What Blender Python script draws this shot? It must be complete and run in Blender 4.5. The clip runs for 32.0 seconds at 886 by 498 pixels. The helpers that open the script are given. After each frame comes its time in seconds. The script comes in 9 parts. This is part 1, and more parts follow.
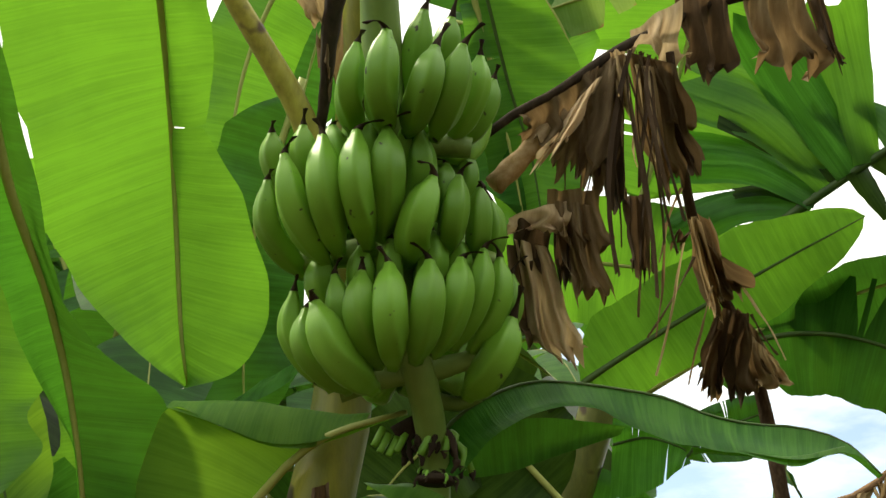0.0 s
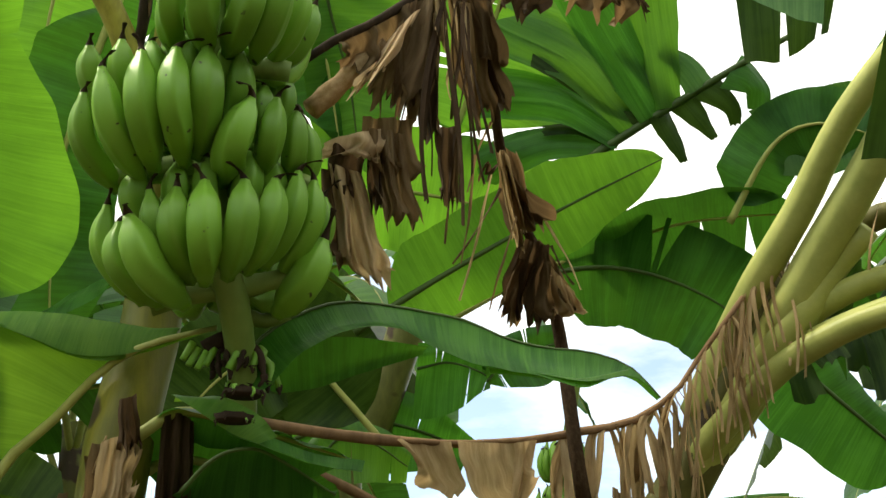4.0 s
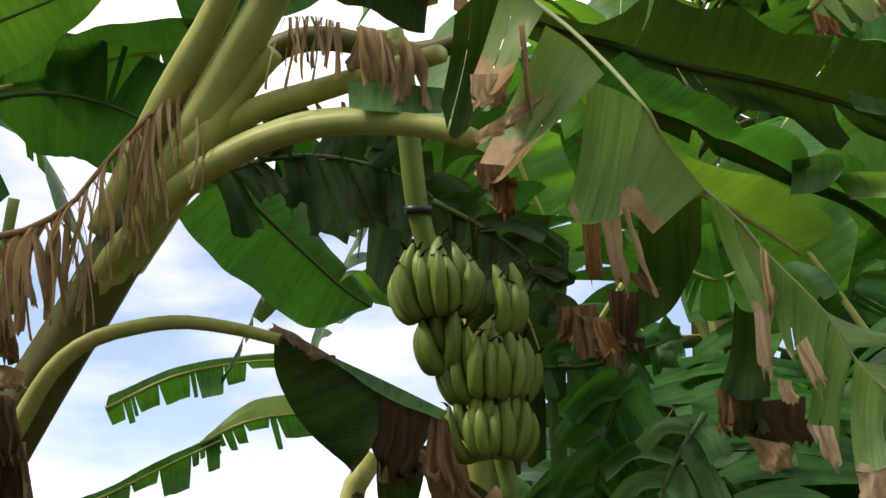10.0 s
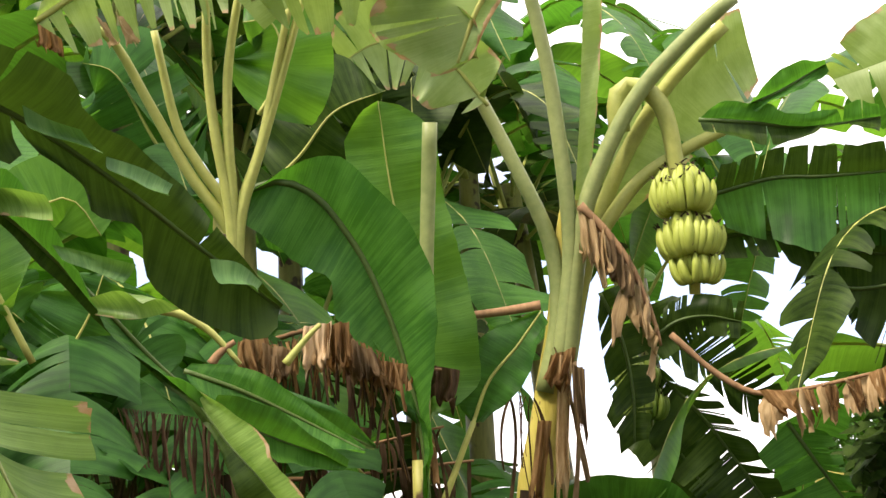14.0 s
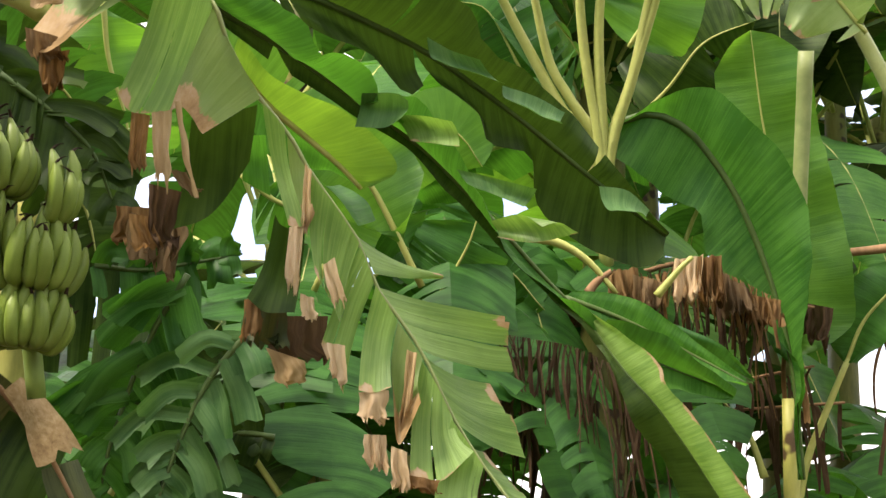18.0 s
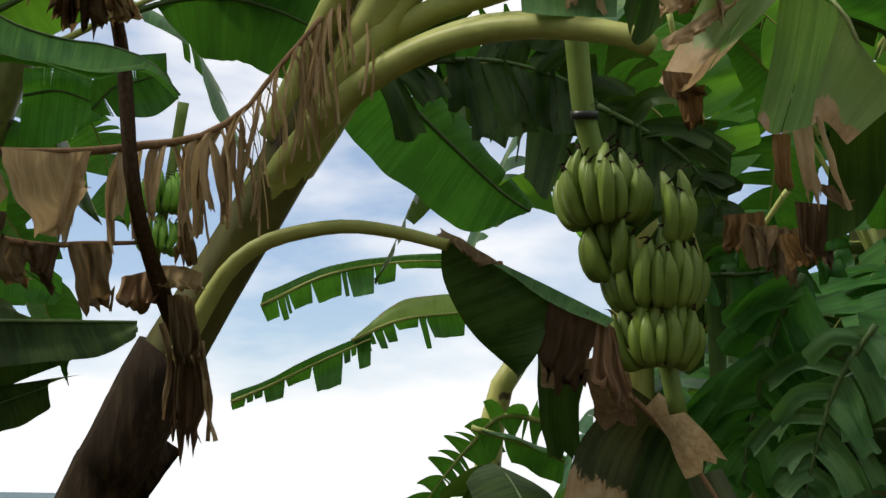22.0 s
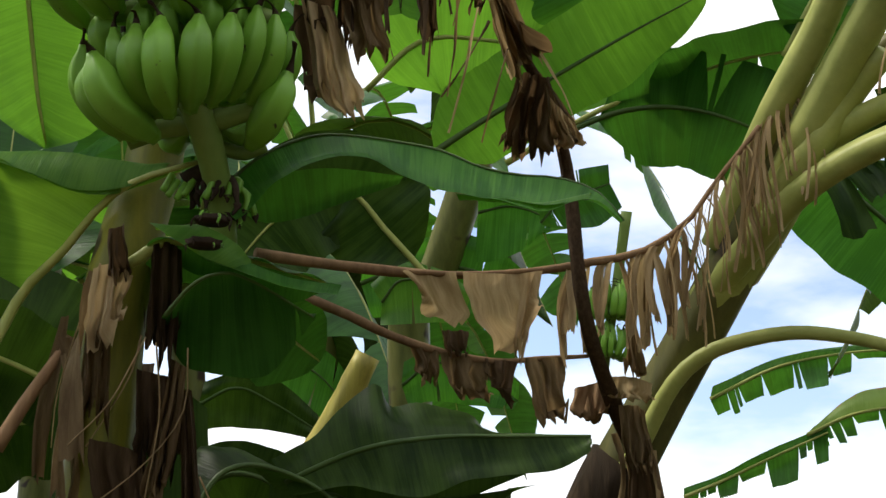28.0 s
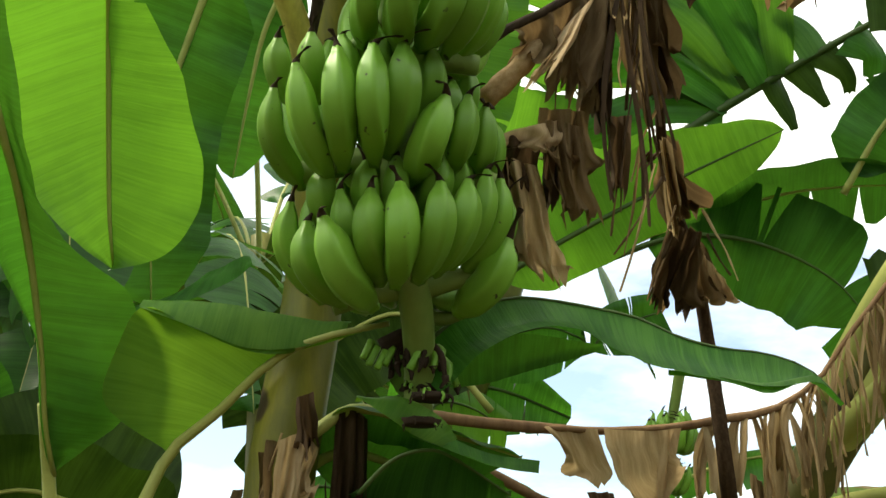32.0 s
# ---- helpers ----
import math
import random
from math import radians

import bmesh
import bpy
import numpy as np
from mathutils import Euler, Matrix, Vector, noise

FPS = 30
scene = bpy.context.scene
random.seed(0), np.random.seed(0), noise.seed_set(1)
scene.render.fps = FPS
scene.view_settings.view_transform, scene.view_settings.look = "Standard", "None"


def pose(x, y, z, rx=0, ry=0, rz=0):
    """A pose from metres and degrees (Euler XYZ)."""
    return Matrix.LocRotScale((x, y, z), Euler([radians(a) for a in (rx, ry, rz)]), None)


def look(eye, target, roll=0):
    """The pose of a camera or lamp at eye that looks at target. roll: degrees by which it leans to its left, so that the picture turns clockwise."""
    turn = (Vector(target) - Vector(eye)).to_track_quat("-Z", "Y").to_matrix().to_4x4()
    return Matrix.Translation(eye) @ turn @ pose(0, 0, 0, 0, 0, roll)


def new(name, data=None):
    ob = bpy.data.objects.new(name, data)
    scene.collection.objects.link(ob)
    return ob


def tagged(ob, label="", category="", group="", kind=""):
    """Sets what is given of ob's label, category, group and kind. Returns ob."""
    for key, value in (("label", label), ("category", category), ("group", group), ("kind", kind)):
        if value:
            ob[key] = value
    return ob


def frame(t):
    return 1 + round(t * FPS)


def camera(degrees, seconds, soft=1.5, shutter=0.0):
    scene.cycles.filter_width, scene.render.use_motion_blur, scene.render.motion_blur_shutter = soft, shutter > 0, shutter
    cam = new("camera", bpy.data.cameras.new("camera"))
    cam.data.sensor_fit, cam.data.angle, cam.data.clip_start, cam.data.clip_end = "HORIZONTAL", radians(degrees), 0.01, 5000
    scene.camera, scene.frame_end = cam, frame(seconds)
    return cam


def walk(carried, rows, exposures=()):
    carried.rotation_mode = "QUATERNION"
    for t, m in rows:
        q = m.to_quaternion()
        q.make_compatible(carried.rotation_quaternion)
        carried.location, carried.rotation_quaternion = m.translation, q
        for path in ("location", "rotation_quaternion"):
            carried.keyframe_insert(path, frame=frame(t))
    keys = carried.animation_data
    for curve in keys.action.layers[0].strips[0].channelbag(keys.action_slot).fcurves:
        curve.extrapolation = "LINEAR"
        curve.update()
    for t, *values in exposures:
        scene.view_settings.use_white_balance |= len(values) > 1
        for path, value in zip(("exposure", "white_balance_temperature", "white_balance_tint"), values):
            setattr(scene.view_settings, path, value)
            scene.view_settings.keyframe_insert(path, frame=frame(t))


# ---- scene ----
PATH = [  # seconds, x, y, z, heading (clockwise from +y), tilt up, lean
    (0.0, -0.225, 0.103, 1.593, 6.68, 24.58, 1.80),
    (0.5, -0.230, 0.107, 1.595, 7.82, 24.28, 1.51),
    (1.0, -0.231, 0.108, 1.576, 10.06, 24.24, 0.41),
    (1.5, -0.233, 0.112, 1.565, 11.80, 24.20, -0.07),
    (2.0, -0.231, 0.106, 1.559, 13.23, 24.00, -0.34),
    (2.5, -0.246, 0.103, 1.566, 14.93, 23.35, -0.40),
    (4.5, -0.221, 0.034, 1.563, 15.89, 21.36, 0.52),
    (5.0, -0.201, 0.024, 1.564, 16.14, 22.01, -0.02),
    (5.5, -0.147, 0.019, 1.555, 16.63, 22.60, -1.22),
    (6.0, -0.091, 0.014, 1.549, 18.62, 22.76, -2.63),
    (6.5, -0.056, 0.019, 1.541, 21.58, 21.86, -3.84),
    (7.0, -0.023, 0.024, 1.515, 22.70, 18.36, -3.48),
    (7.5, 0.008, -0.003, 1.498, 23.35, 17.31, -3.09),
    (8.0, 0.035, -0.011, 1.485, 25.23, 16.70, -3.17),
    (8.5, 0.052, -0.006, 1.476, 28.15, 16.24, -3.06),
    (9.0, 0.066, 0.001, 1.480, 30.73, 15.87, -3.16),
    (9.5, 0.075, 0.002, 1.465, 32.81, 15.86, -3.19),
    (10.0, 0.104, -0.017, 1.453, 35.04, 15.99, -2.78),
    (10.5, 0.124, -0.060, 1.431, 41.50, 17.06, -1.55),
    (11.0, 0.139, -0.086, 1.427, 46.84, 17.36, -1.12),
    (11.5, 0.151, -0.107, 1.427, 50.55, 17.32, -1.78),
    (12.0, 0.163, -0.133, 1.423, 54.25, 17.28, -1.77),
    (12.5, 0.175, -0.160, 1.425, 58.03, 17.07, -1.67),
    (13.0, 0.193, -0.180, 1.433, 62.03, 16.60, -1.93),
    (13.5, 0.218, -0.166, 1.443, 66.25, 15.97, -2.55),
    (15.5, 0.196, -0.025, 1.486, 72.61, 13.33, -3.25),
    (16.0, 0.184, -0.017, 1.491, 70.30, 13.21, -2.50),
    (16.5, 0.182, -0.033, 1.490, 66.22, 13.07, -1.21),
    (17.0, 0.210, -0.061, 1.444, 61.83, 13.17, 0.38),
    (17.5, 0.179, -0.051, 1.430, 57.26, 12.91, 1.04),
    (18.0, 0.161, -0.053, 1.425, 53.63, 12.52, 1.49),
    (18.5, 0.149, -0.042, 1.430, 48.91, 12.08, 1.44),
    (19.0, 0.137, -0.033, 1.437, 44.91, 11.68, 1.15),
    (19.5, 0.125, -0.029, 1.437, 41.37, 11.54, 1.10),
    (20.0, 0.099, -0.026, 1.437, 38.49, 11.45, 0.42),
    (20.5, 0.075, -0.021, 1.443, 35.79, 11.42, -0.15),
    (21.0, 0.068, -0.003, 1.454, 33.19, 11.38, -0.36),
    (21.5, 0.059, 0.007, 1.464, 30.51, 11.39, -0.60),
    (22.0, 0.060, 0.015, 1.468, 28.51, 11.68, -0.67),
    (22.5, 0.051, 0.029, 1.473, 27.28, 12.03, -0.70),
    (23.0, 0.040, 0.035, 1.476, 25.76, 12.58, -0.51),
    (23.5, 0.028, 0.040, 1.479, 23.80, 13.02, -0.12),
    (24.0, 0.018, 0.038, 1.477, 21.47, 13.35, 0.47),
    (24.5, 0.015, 0.043, 1.477, 18.74, 13.58, 1.02),
    (25.0, 0.011, 0.044, 1.477, 16.16, 13.75, 1.31),
    (25.5, 0.008, 0.047, 1.483, 14.05, 13.83, 1.57),
    (26.0, 0.001, 0.039, 1.484, 12.40, 14.12, 1.46),
    (26.5, 0.001, 0.034, 1.485, 11.26, 14.48, 1.51),
    (28.5, 0.047, -0.052, 1.523, 7.49, 15.35, 2.08),
    (29.0, 0.015, -0.052, 1.547, 6.55, 14.97, 2.72),
    (29.5, 0.016, -0.046, 1.558, 4.22, 15.33, 3.78),
    (30.0, -0.078, -0.003, 1.551, 5.01, 16.35, 3.56),
    (30.5, -0.241, 0.040, 1.584, 7.49, 15.79, 3.42),
    (31.0, -0.337, 0.066, 1.647, 9.24, 14.85, 3.79),
    (31.5, -0.375, 0.100, 1.662, 11.91, 17.49, 2.77),
    (32.0, -0.457, 0.122, 1.669, 15.33, 18.16, 1.67),
]


def aim(x, y, z, heading, tilt, lean):
    h, p = radians(heading), radians(tilt)
    ahead = Vector((math.sin(h) * math.cos(p), math.cos(h) * math.cos(p), math.sin(p)))
    return look((x, y, z), Vector((x, y, z)) + ahead, lean)


EXPOSURES = [  # seconds, stops, kelvin, tint
    (0, 0.04, 7300, 3), (4.0, 0.1, 7200, 4), (6.0, 0.16, 7200, 4), (7.0, -0.56, 6500, 12), (9.5, -0.58, 6500, 12), (11.0, 0.4, 7200, 24), (12.0, 0.62, 7200, 26), (13.0, 0.56, 7200, 19),
    (16.0, 0.70, 7000, 20), (17.5, 0.82, 7000, 20), (18.4, 0.4, 7100, 16), (19.5, -0.56, 6600, 11), (22.0, -0.72, 6600, 10), (26.5, -0.68, 6500, 11), (28.6, 0.1, 6700, 8), (29.3, 0.56, 7000, 6), (30.5, 0.38, 7100, 4), (32, 0.04, 7200, 2)]
cam = camera(38.36, 32.0)
walk(cam, [(r[0], aim(*r[1:])) for r in PATH], EXPOSURES)

# ---- light ----
SUN_EL, SUN_AZ = radians(52), radians(-68)  # azimuth clockwise from +y
world = bpy.data.worlds.new("sky")
scene.world = world
world.use_nodes = True
wt = world.node_tree
wt.nodes.clear()
w_out = wt.nodes.new("ShaderNodeOutputWorld")
w_bg = wt.nodes.new("ShaderNodeBackground")
w_sky = wt.nodes.new("ShaderNodeTexSky")
w_sky.sky_type, w_sky.sun_disc = "NISHITA", False
w_sky.sun_elevation, w_sky.sun_rotation = SUN_EL, SUN_AZ
w_tc = wt.nodes.new("ShaderNodeTexCoord")
w_map = wt.nodes.new("ShaderNodeMapping")
w_map.inputs["Location"].default_value = (3.1, 1.7, 0.4)
w_map.inputs["Scale"].default_value = (2.2, 2.2, 6.0)
w_noise = wt.nodes.new("ShaderNodeTexNoise")
w_noise.inputs["Scale"].default_value, w_noise.inputs["Detail"].default_value, w_noise.inputs["Roughness"].default_value = 1.6, 7, 0.55
w_ramp = wt.nodes.new("ShaderNodeValToRGB")
w_ramp.color_ramp.elements[0].position, w_ramp.color_ramp.elements[1].position = 0.50, 0.74
w_ramp.color_ramp.elements[0].color, w_ramp.color_ramp.elements[1].color = (0.12, 0.12, 0.12, 1), (1, 1, 1, 1)
w_mix = wt.nodes.new("ShaderNodeMixRGB")
w_mix.inputs["Color2"].default_value = (13, 13.2, 13.6, 1)
w_bg.inputs["Strength"].default_value = 0.13
w_gain = wt.nodes.new("ShaderNodeMixRGB")
w_gain.blend_type = "MULTIPLY"
w_gain.inputs["Fac"].default_value, w_gain.inputs["Color2"].default_value = 1.0, (1.7, 1.8, 1.9, 1)
wt.links.new(w_tc.outputs["Generated"], w_map.inputs["Vector"])
wt.links.new(w_map.outputs["Vector"], w_noise.inputs["Vector"])
w_sep = wt.nodes.new("ShaderNodeSeparateXYZ")
wt.links.new(w_tc.outputs["Generated"], w_sep.inputs["Vector"])
w_lift = wt.nodes.new("ShaderNodeMapRange")  # the cloud cover closes towards the zenith
w_lift.inputs["From Min"].default_value, w_lift.inputs["From Max"].default_value, w_lift.inputs["To Max"].default_value = 0.29, 0.42, 0.32
wt.links.new(w_sep.outputs["Z"], w_lift.inputs["Value"])
w_low = wt.nodes.new("ShaderNodeMapRange")  # and thickens again towards the horizon
w_low.inputs["From Min"].default_value, w_low.inputs["From Max"].default_value, w_low.inputs["To Max"].default_value = 0.15, 0.08, 0.36
wt.links.new(w_sep.outputs["Z"], w_low.inputs["Value"])
w_both = wt.nodes.new("ShaderNodeMath")
wt.links.new(w_lift.outputs["Result"], w_both.inputs[0])
wt.links.new(w_low.outputs["Result"], w_both.inputs[1])
w_add = wt.nodes.new("ShaderNodeMath")
wt.links.new(w_noise.outputs["Fac"], w_add.inputs[0])
wt.links.new(w_both.outputs[0], w_add.inputs[1])
wt.links.new(w_add.outputs[0], w_ramp.inputs["Fac"])
wt.links.new(w_ramp.outputs["Color"], w_mix.inputs["Fac"])
wt.links.new(w_sky.outputs["Color"], w_gain.inputs["Color1"])
wt.links.new(w_gain.outputs["Color"], w_mix.inputs["Color1"])
wt.links.new(w_mix.outputs["Color"], w_bg.inputs["Color"])
wt.links.new(w_bg.outputs["Background"], w_out.inputs["Surface"])

sun = new("sun", bpy.data.lights.new("sun", "SUN"))
sun.data.energy, sun.data.angle, sun.data.color = 4.4, radians(10), (1.0, 0.94, 0.82)
sun_dir = Vector((math.sin(SUN_AZ) * math.cos(SUN_EL), math.cos(SUN_AZ) * math.cos(SUN_EL), math.sin(SUN_EL)))
sun.matrix_world = look(sun_dir * 50, (0, 0, 0))

# ---- materials ----
def nodes_of(name):
    m = bpy.data.materials.new(name)
    m.use_nodes = True
    nt = m.node_tree
    nt.nodes.clear()
    return m, nt


def ramp_node(nt, stops):
    r = nt.nodes.new("ShaderNodeValToRGB")
    while len(r.color_ramp.elements) < len(stops):
        r.color_ramp.elements.new(0.5)
    for e, (p, c) in zip(r.color_ramp.elements, stops):
        e.position, e.color = p, (*c, 1)
    return r


def noise_node(nt, vector, scale, detail=4, rough=0.6):
    n = nt.nodes.new("ShaderNodeTexNoise")
    n.inputs["Scale"].default_value, n.inputs["Detail"].default_value, n.inputs["Roughness"].default_value = scale, detail, rough
    nt.links.new(vector, n.inputs["Vector"])
    return n


def mapped(nt, vector, scale):
    m = nt.nodes.new("ShaderNodeMapping")
    m.inputs["Scale"].default_value = scale
    nt.links.new(vector, m.inputs["Vector"])
    return m.outputs["Vector"]


def mix_node(nt, fac, a, b, mode="MIX"):
    m = nt.nodes.new("ShaderNodeMixRGB")
    m.blend_type = mode
    for value, sock in ((fac, m.inputs["Fac"]), (a, m.inputs["Color1"]), (b, m.inputs["Color2"])):
        if hasattr(value, "links"):
            nt.links.new(value, sock)
        elif isinstance(value, (int, float)):
            sock.default_value = value
        else:
            sock.default_value = (*value, 1)
    return m.outputs["Color"]


def leaf_material(name, dark, light, through_col, brown=0.0, clear=0.42, gloss=0.42, relief=0.8, grain=0.6, bands=0.35, shine=0.27):
    """A banana blade: fine cross veins, soft patches, light through it, and dry tan rims where brown > 0. UV: x in metres along, y from rib to rim."""
    dark, light = [(c[0], c[1], max(c[2], 0.17 * c[1])) for c in (dark, light)]
    through_col = (through_col[0], through_col[1], max(through_col[2], 0.08 * through_col[1]))
    m, nt = nodes_of(name)
    uv = nt.nodes.new("ShaderNodeUVMap").outputs["UV"]
    tc = nt.nodes.new("ShaderNodeTexCoord").outputs["Object"]
    sep = nt.nodes.new("ShaderNodeSeparateXYZ")
    nt.links.new(uv, sep.inputs["Vector"])
    veins = noise_node(nt, mapped(nt, uv, (210, 0.7, 1)), 1.0, 3, 0.65)
    broad = noise_node(nt, mapped(nt, uv, (48, 0.6, 1)), 1.0, 2, 0.5)
    patch = noise_node(nt, tc, 7.0, 4, 0.6)
    both = mix_node(nt, grain, veins.outputs["Fac"], patch.outputs["Fac"])
    both = mix_node(nt, bands, both, broad.outputs["Fac"])
    green = ramp_node(nt, [(0.43, dark), (0.57, light)])
    nt.links.new(both, green.inputs["Fac"])
    tr = mix_node(nt, 0.55, through_col, green.outputs["Color"], "OVERLAY")
    tr = mix_node(nt, 0.8, through_col, tr)
    col = green.outputs["Color"]
    rimmed = None
    if brown > 0:
        rag = noise_node(nt, mapped(nt, uv, (14, 1.5, 1)), 1.0, 5, 0.7)
        add = nt.nodes.new("ShaderNodeMath")
        add.operation = "MULTIPLY_ADD"
        nt.links.new(rag.outputs["Fac"], add.inputs[0])
        add.inputs[1].default_value = 0.9
        nt.links.new(sep.outputs["Y"], add.inputs[2])
        edge = ramp_node(nt, [(0.0, (0, 0, 0)), (0.04, (1, 1, 1))])
        sub = nt.nodes.new("ShaderNodeMath")
        sub.operation = "SUBTRACT"
        nt.links.new(add.outputs[0], sub.inputs[0])
        sub.inputs[1].default_value = 1.52 - brown
        nt.links.new(sub.outputs[0], edge.inputs["Fac"])
        rimmed = edge.outputs["Color"]
        tan = ramp_node(nt, [(0.3, (0.10, 0.05, 0.02)), (0.5, (0.42, 0.28, 0.13)), (0.7, (0.62, 0.50, 0.34))])
        nt.links.new(rag.outputs["Fac"], tan.inputs["Fac"])
        col = mix_node(nt, rimmed, col, tan.outputs["Color"])
        tr = mix_node(nt, rimmed, tr, (0.30, 0.17, 0.06))
    b = nt.nodes.new("ShaderNodeBsdfPrincipled")
    b.inputs["Roughness"].default_value = gloss
    b.inputs["Specular IOR Level"].default_value = shine
    nt.links.new(col, b.inputs["Base Color"])
    t = nt.nodes.new("ShaderNodeBsdfTranslucent")
    nt.links.new(tr, t.inputs["Color"])
    bump = nt.nodes.new("ShaderNodeBump")
    bump.inputs["Strength"].default_value, bump.inputs["Distance"].default_value = relief, 0.0028
    nt.links.new(mix_node(nt, 0.6, veins.outputs["Fac"], broad.outputs["Fac"]), bump.inputs["Height"])
    nt.links.new(bump.outputs["Normal"], b.inputs["Normal"])
    nt.links.new(bump.outputs["Normal"], t.inputs["Normal"])
    mx = nt.nodes.new("ShaderNodeMixShader")
    mx.inputs["Fac"].default_value = clear
    o = nt.nodes.new("ShaderNodeOutputMaterial")
    nt.links.new(b.outputs["BSDF"], mx.inputs[1])
    nt.links.new(t.outputs["BSDF"], mx.inputs[2])
    nt.links.new(mx.outputs["Shader"], o.inputs["Surface"])
    return m


def plain_material(name, stops, scale, stretch=(1, 1, 1), rough=0.6, spec=0.3, bump=0.3, through_col=None, coord="Object", spots=None, vary=0.0):
    """Grain along one axis, patches on top, optional dark spots, optional light through it."""
    m, nt = nodes_of(name)
    src = nt.nodes.new("ShaderNodeUVMap").outputs["UV"] if coord == "UV" else nt.nodes.new("ShaderNodeTexCoord").outputs["Object"]
    grain = noise_node(nt, mapped(nt, src, stretch), scale, 6, 0.65)
    patch = noise_node(nt, src, scale * 0.22, 3, 0.5)
    ramp = ramp_node(nt, stops)
    nt.links.new(mix_node(nt, 0.45, grain.outputs["Fac"], patch.outputs["Fac"]), ramp.inputs["Fac"])
    col = ramp.outputs["Color"]
    if spots:
        sn = noise_node(nt, src, spots[0], 2, 0.5)
        sr = ramp_node(nt, [(spots[1], (0, 0, 0)), (spots[1] + 0.05, (1, 1, 1))])
        nt.links.new(sn.outputs["Fac"], sr.inputs["Fac"])
        col = mix_node(nt, sr.outputs["Color"], col, spots[2])
    if vary:
        rnd_tone = ramp_node(nt, [(0.0, (1 - vary, 1 - vary, 1 - vary)), (1.0, (1, 1, 1))])
        nt.links.new(nt.nodes.new("ShaderNodeObjectInfo").outputs["Random"], rnd_tone.inputs["Fac"])
        col = mix_node(nt, 1.0, col, rnd_tone.outputs["Color"], "MULTIPLY")
    b = nt.nodes.new("ShaderNodeBsdfPrincipled")
    b.inputs["Roughness"].default_value, b.inputs["Specular IOR Level"].default_value = rough, spec
    nt.links.new(col, b.inputs["Base Color"])
    bp = nt.nodes.new("ShaderNodeBump")
    bp.inputs["Strength"].default_value, bp.inputs["Distance"].default_value = bump, 0.005
    nt.links.new(grain.outputs["Fac"], bp.inputs["Height"])
    nt.links.new(bp.outputs["Normal"], b.inputs["Normal"])
    o = nt.nodes.new("ShaderNodeOutputMaterial")
    if through_col:
        t = nt.nodes.new("ShaderNodeBsdfTranslucent")
        nt.links.new(mix_node(nt, 0.5, through_col, col), t.inputs["Color"])
        mx = nt.nodes.new("ShaderNodeMixShader")
        mx.inputs["Fac"].default_value = 0.38
        nt.links.new(b.outputs["BSDF"], mx.inputs[1])
        nt.links.new(t.outputs["BSDF"], mx.inputs[2])
        nt.links.new(mx.outputs["Shader"], o.inputs["Surface"])
    else:
        nt.links.new(b.outputs["BSDF"], o.inputs["Surface"])
    return m


LEAF = leaf_material("banana_leaf_green", (0.012, 0.060, 0.006), (0.045, 0.150, 0.016), (0.13, 0.36, 0.012), clear=0.33, shine=0.2)
LEAF_YOUNG = leaf_material("banana_leaf_young", (0.03, 0.11, 0.006), (0.09, 0.22, 0.018), (0.27, 0.54, 0.010), clear=0.44, relief=1.0, grain=0.5)
LEAF_PALE = leaf_material("banana_leaf_pale_worn", (0.22, 0.31, 0.105), (0.33, 0.42, 0.185), (0.30, 0.42, 0.08), brown=0.12, relief=0.7, grain=0.7, bands=0.16)
LEAF_TORN = leaf_material("banana_leaf_scorched_rim", (0.15, 0.23, 0.07), (0.24, 0.33, 0.125), (0.26, 0.38, 0.07), brown=0.34, relief=0.7, grain=0.7, bands=0.16)
# dark green with the shade of low and turned-under leaves in its colour
LEAF_SHADED = leaf_material("banana_leaf_dark_shaded", (0.011, 0.027, 0.004), (0.042, 0.078, 0.014), (0.09, 0.19, 0.012), clear=0.22, relief=0.6, shine=0.12)
LEAF_BROWN = leaf_material("banana_leaf_half_dry", (0.02, 0.035, 0.008), (0.07, 0.09, 0.025), (0.2, 0.16, 0.04), brown=0.36, clear=0.2)
LEAF_SAGE = leaf_material("banana_leaf_sage_worn", (0.10, 0.20, 0.045), (0.23, 0.37, 0.10), (0.26, 0.45, 0.06), brown=0.12, clear=0.42, relief=0.9, grain=0.45, bands=0.3)
LEAF_LIME = leaf_material("banana_leaf_lime", (0.05, 0.15, 0.02), (0.12, 0.25, 0.04), (0.30, 0.50, 0.03), clear=0.46, relief=0.8, grain=0.5, shine=0.12)
LEAF_MID = leaf_material("banana_leaf_mid_green", (0.022, 0.095, 0.008), (0.075, 0.21, 0.022), (0.14, 0.42, 0.012), clear=0.40, relief=1.0, grain=0.5, shine=0.14)
# paler green with the sky's sheen on rims and lobes put into its colour
LEAF_SHEEN = leaf_material("banana_leaf_pale_sheen", (0.035, 0.115, 0.026), (0.10, 0.215, 0.062), (0.14, 0.32, 0.04), clear=0.28, gloss=0.5)
# darker copy of the dry leaf; it also carries shade deep in the rags
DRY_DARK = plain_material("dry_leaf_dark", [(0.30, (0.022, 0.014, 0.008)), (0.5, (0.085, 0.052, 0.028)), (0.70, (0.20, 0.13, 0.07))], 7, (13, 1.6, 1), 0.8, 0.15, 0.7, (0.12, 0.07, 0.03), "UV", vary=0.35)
DRY = plain_material("dry_leaf_brown", [(0.30, (0.07, 0.04, 0.018)), (0.42, (0.115, 0.074, 0.036)), (0.56, (0.235, 0.165, 0.086)), (0.70, (0.46, 0.35, 0.20))], 7, (13, 1.6, 1), 0.8, 0.15, 0.8, (0.34, 0.20, 0.08), "UV", vary=0.35)
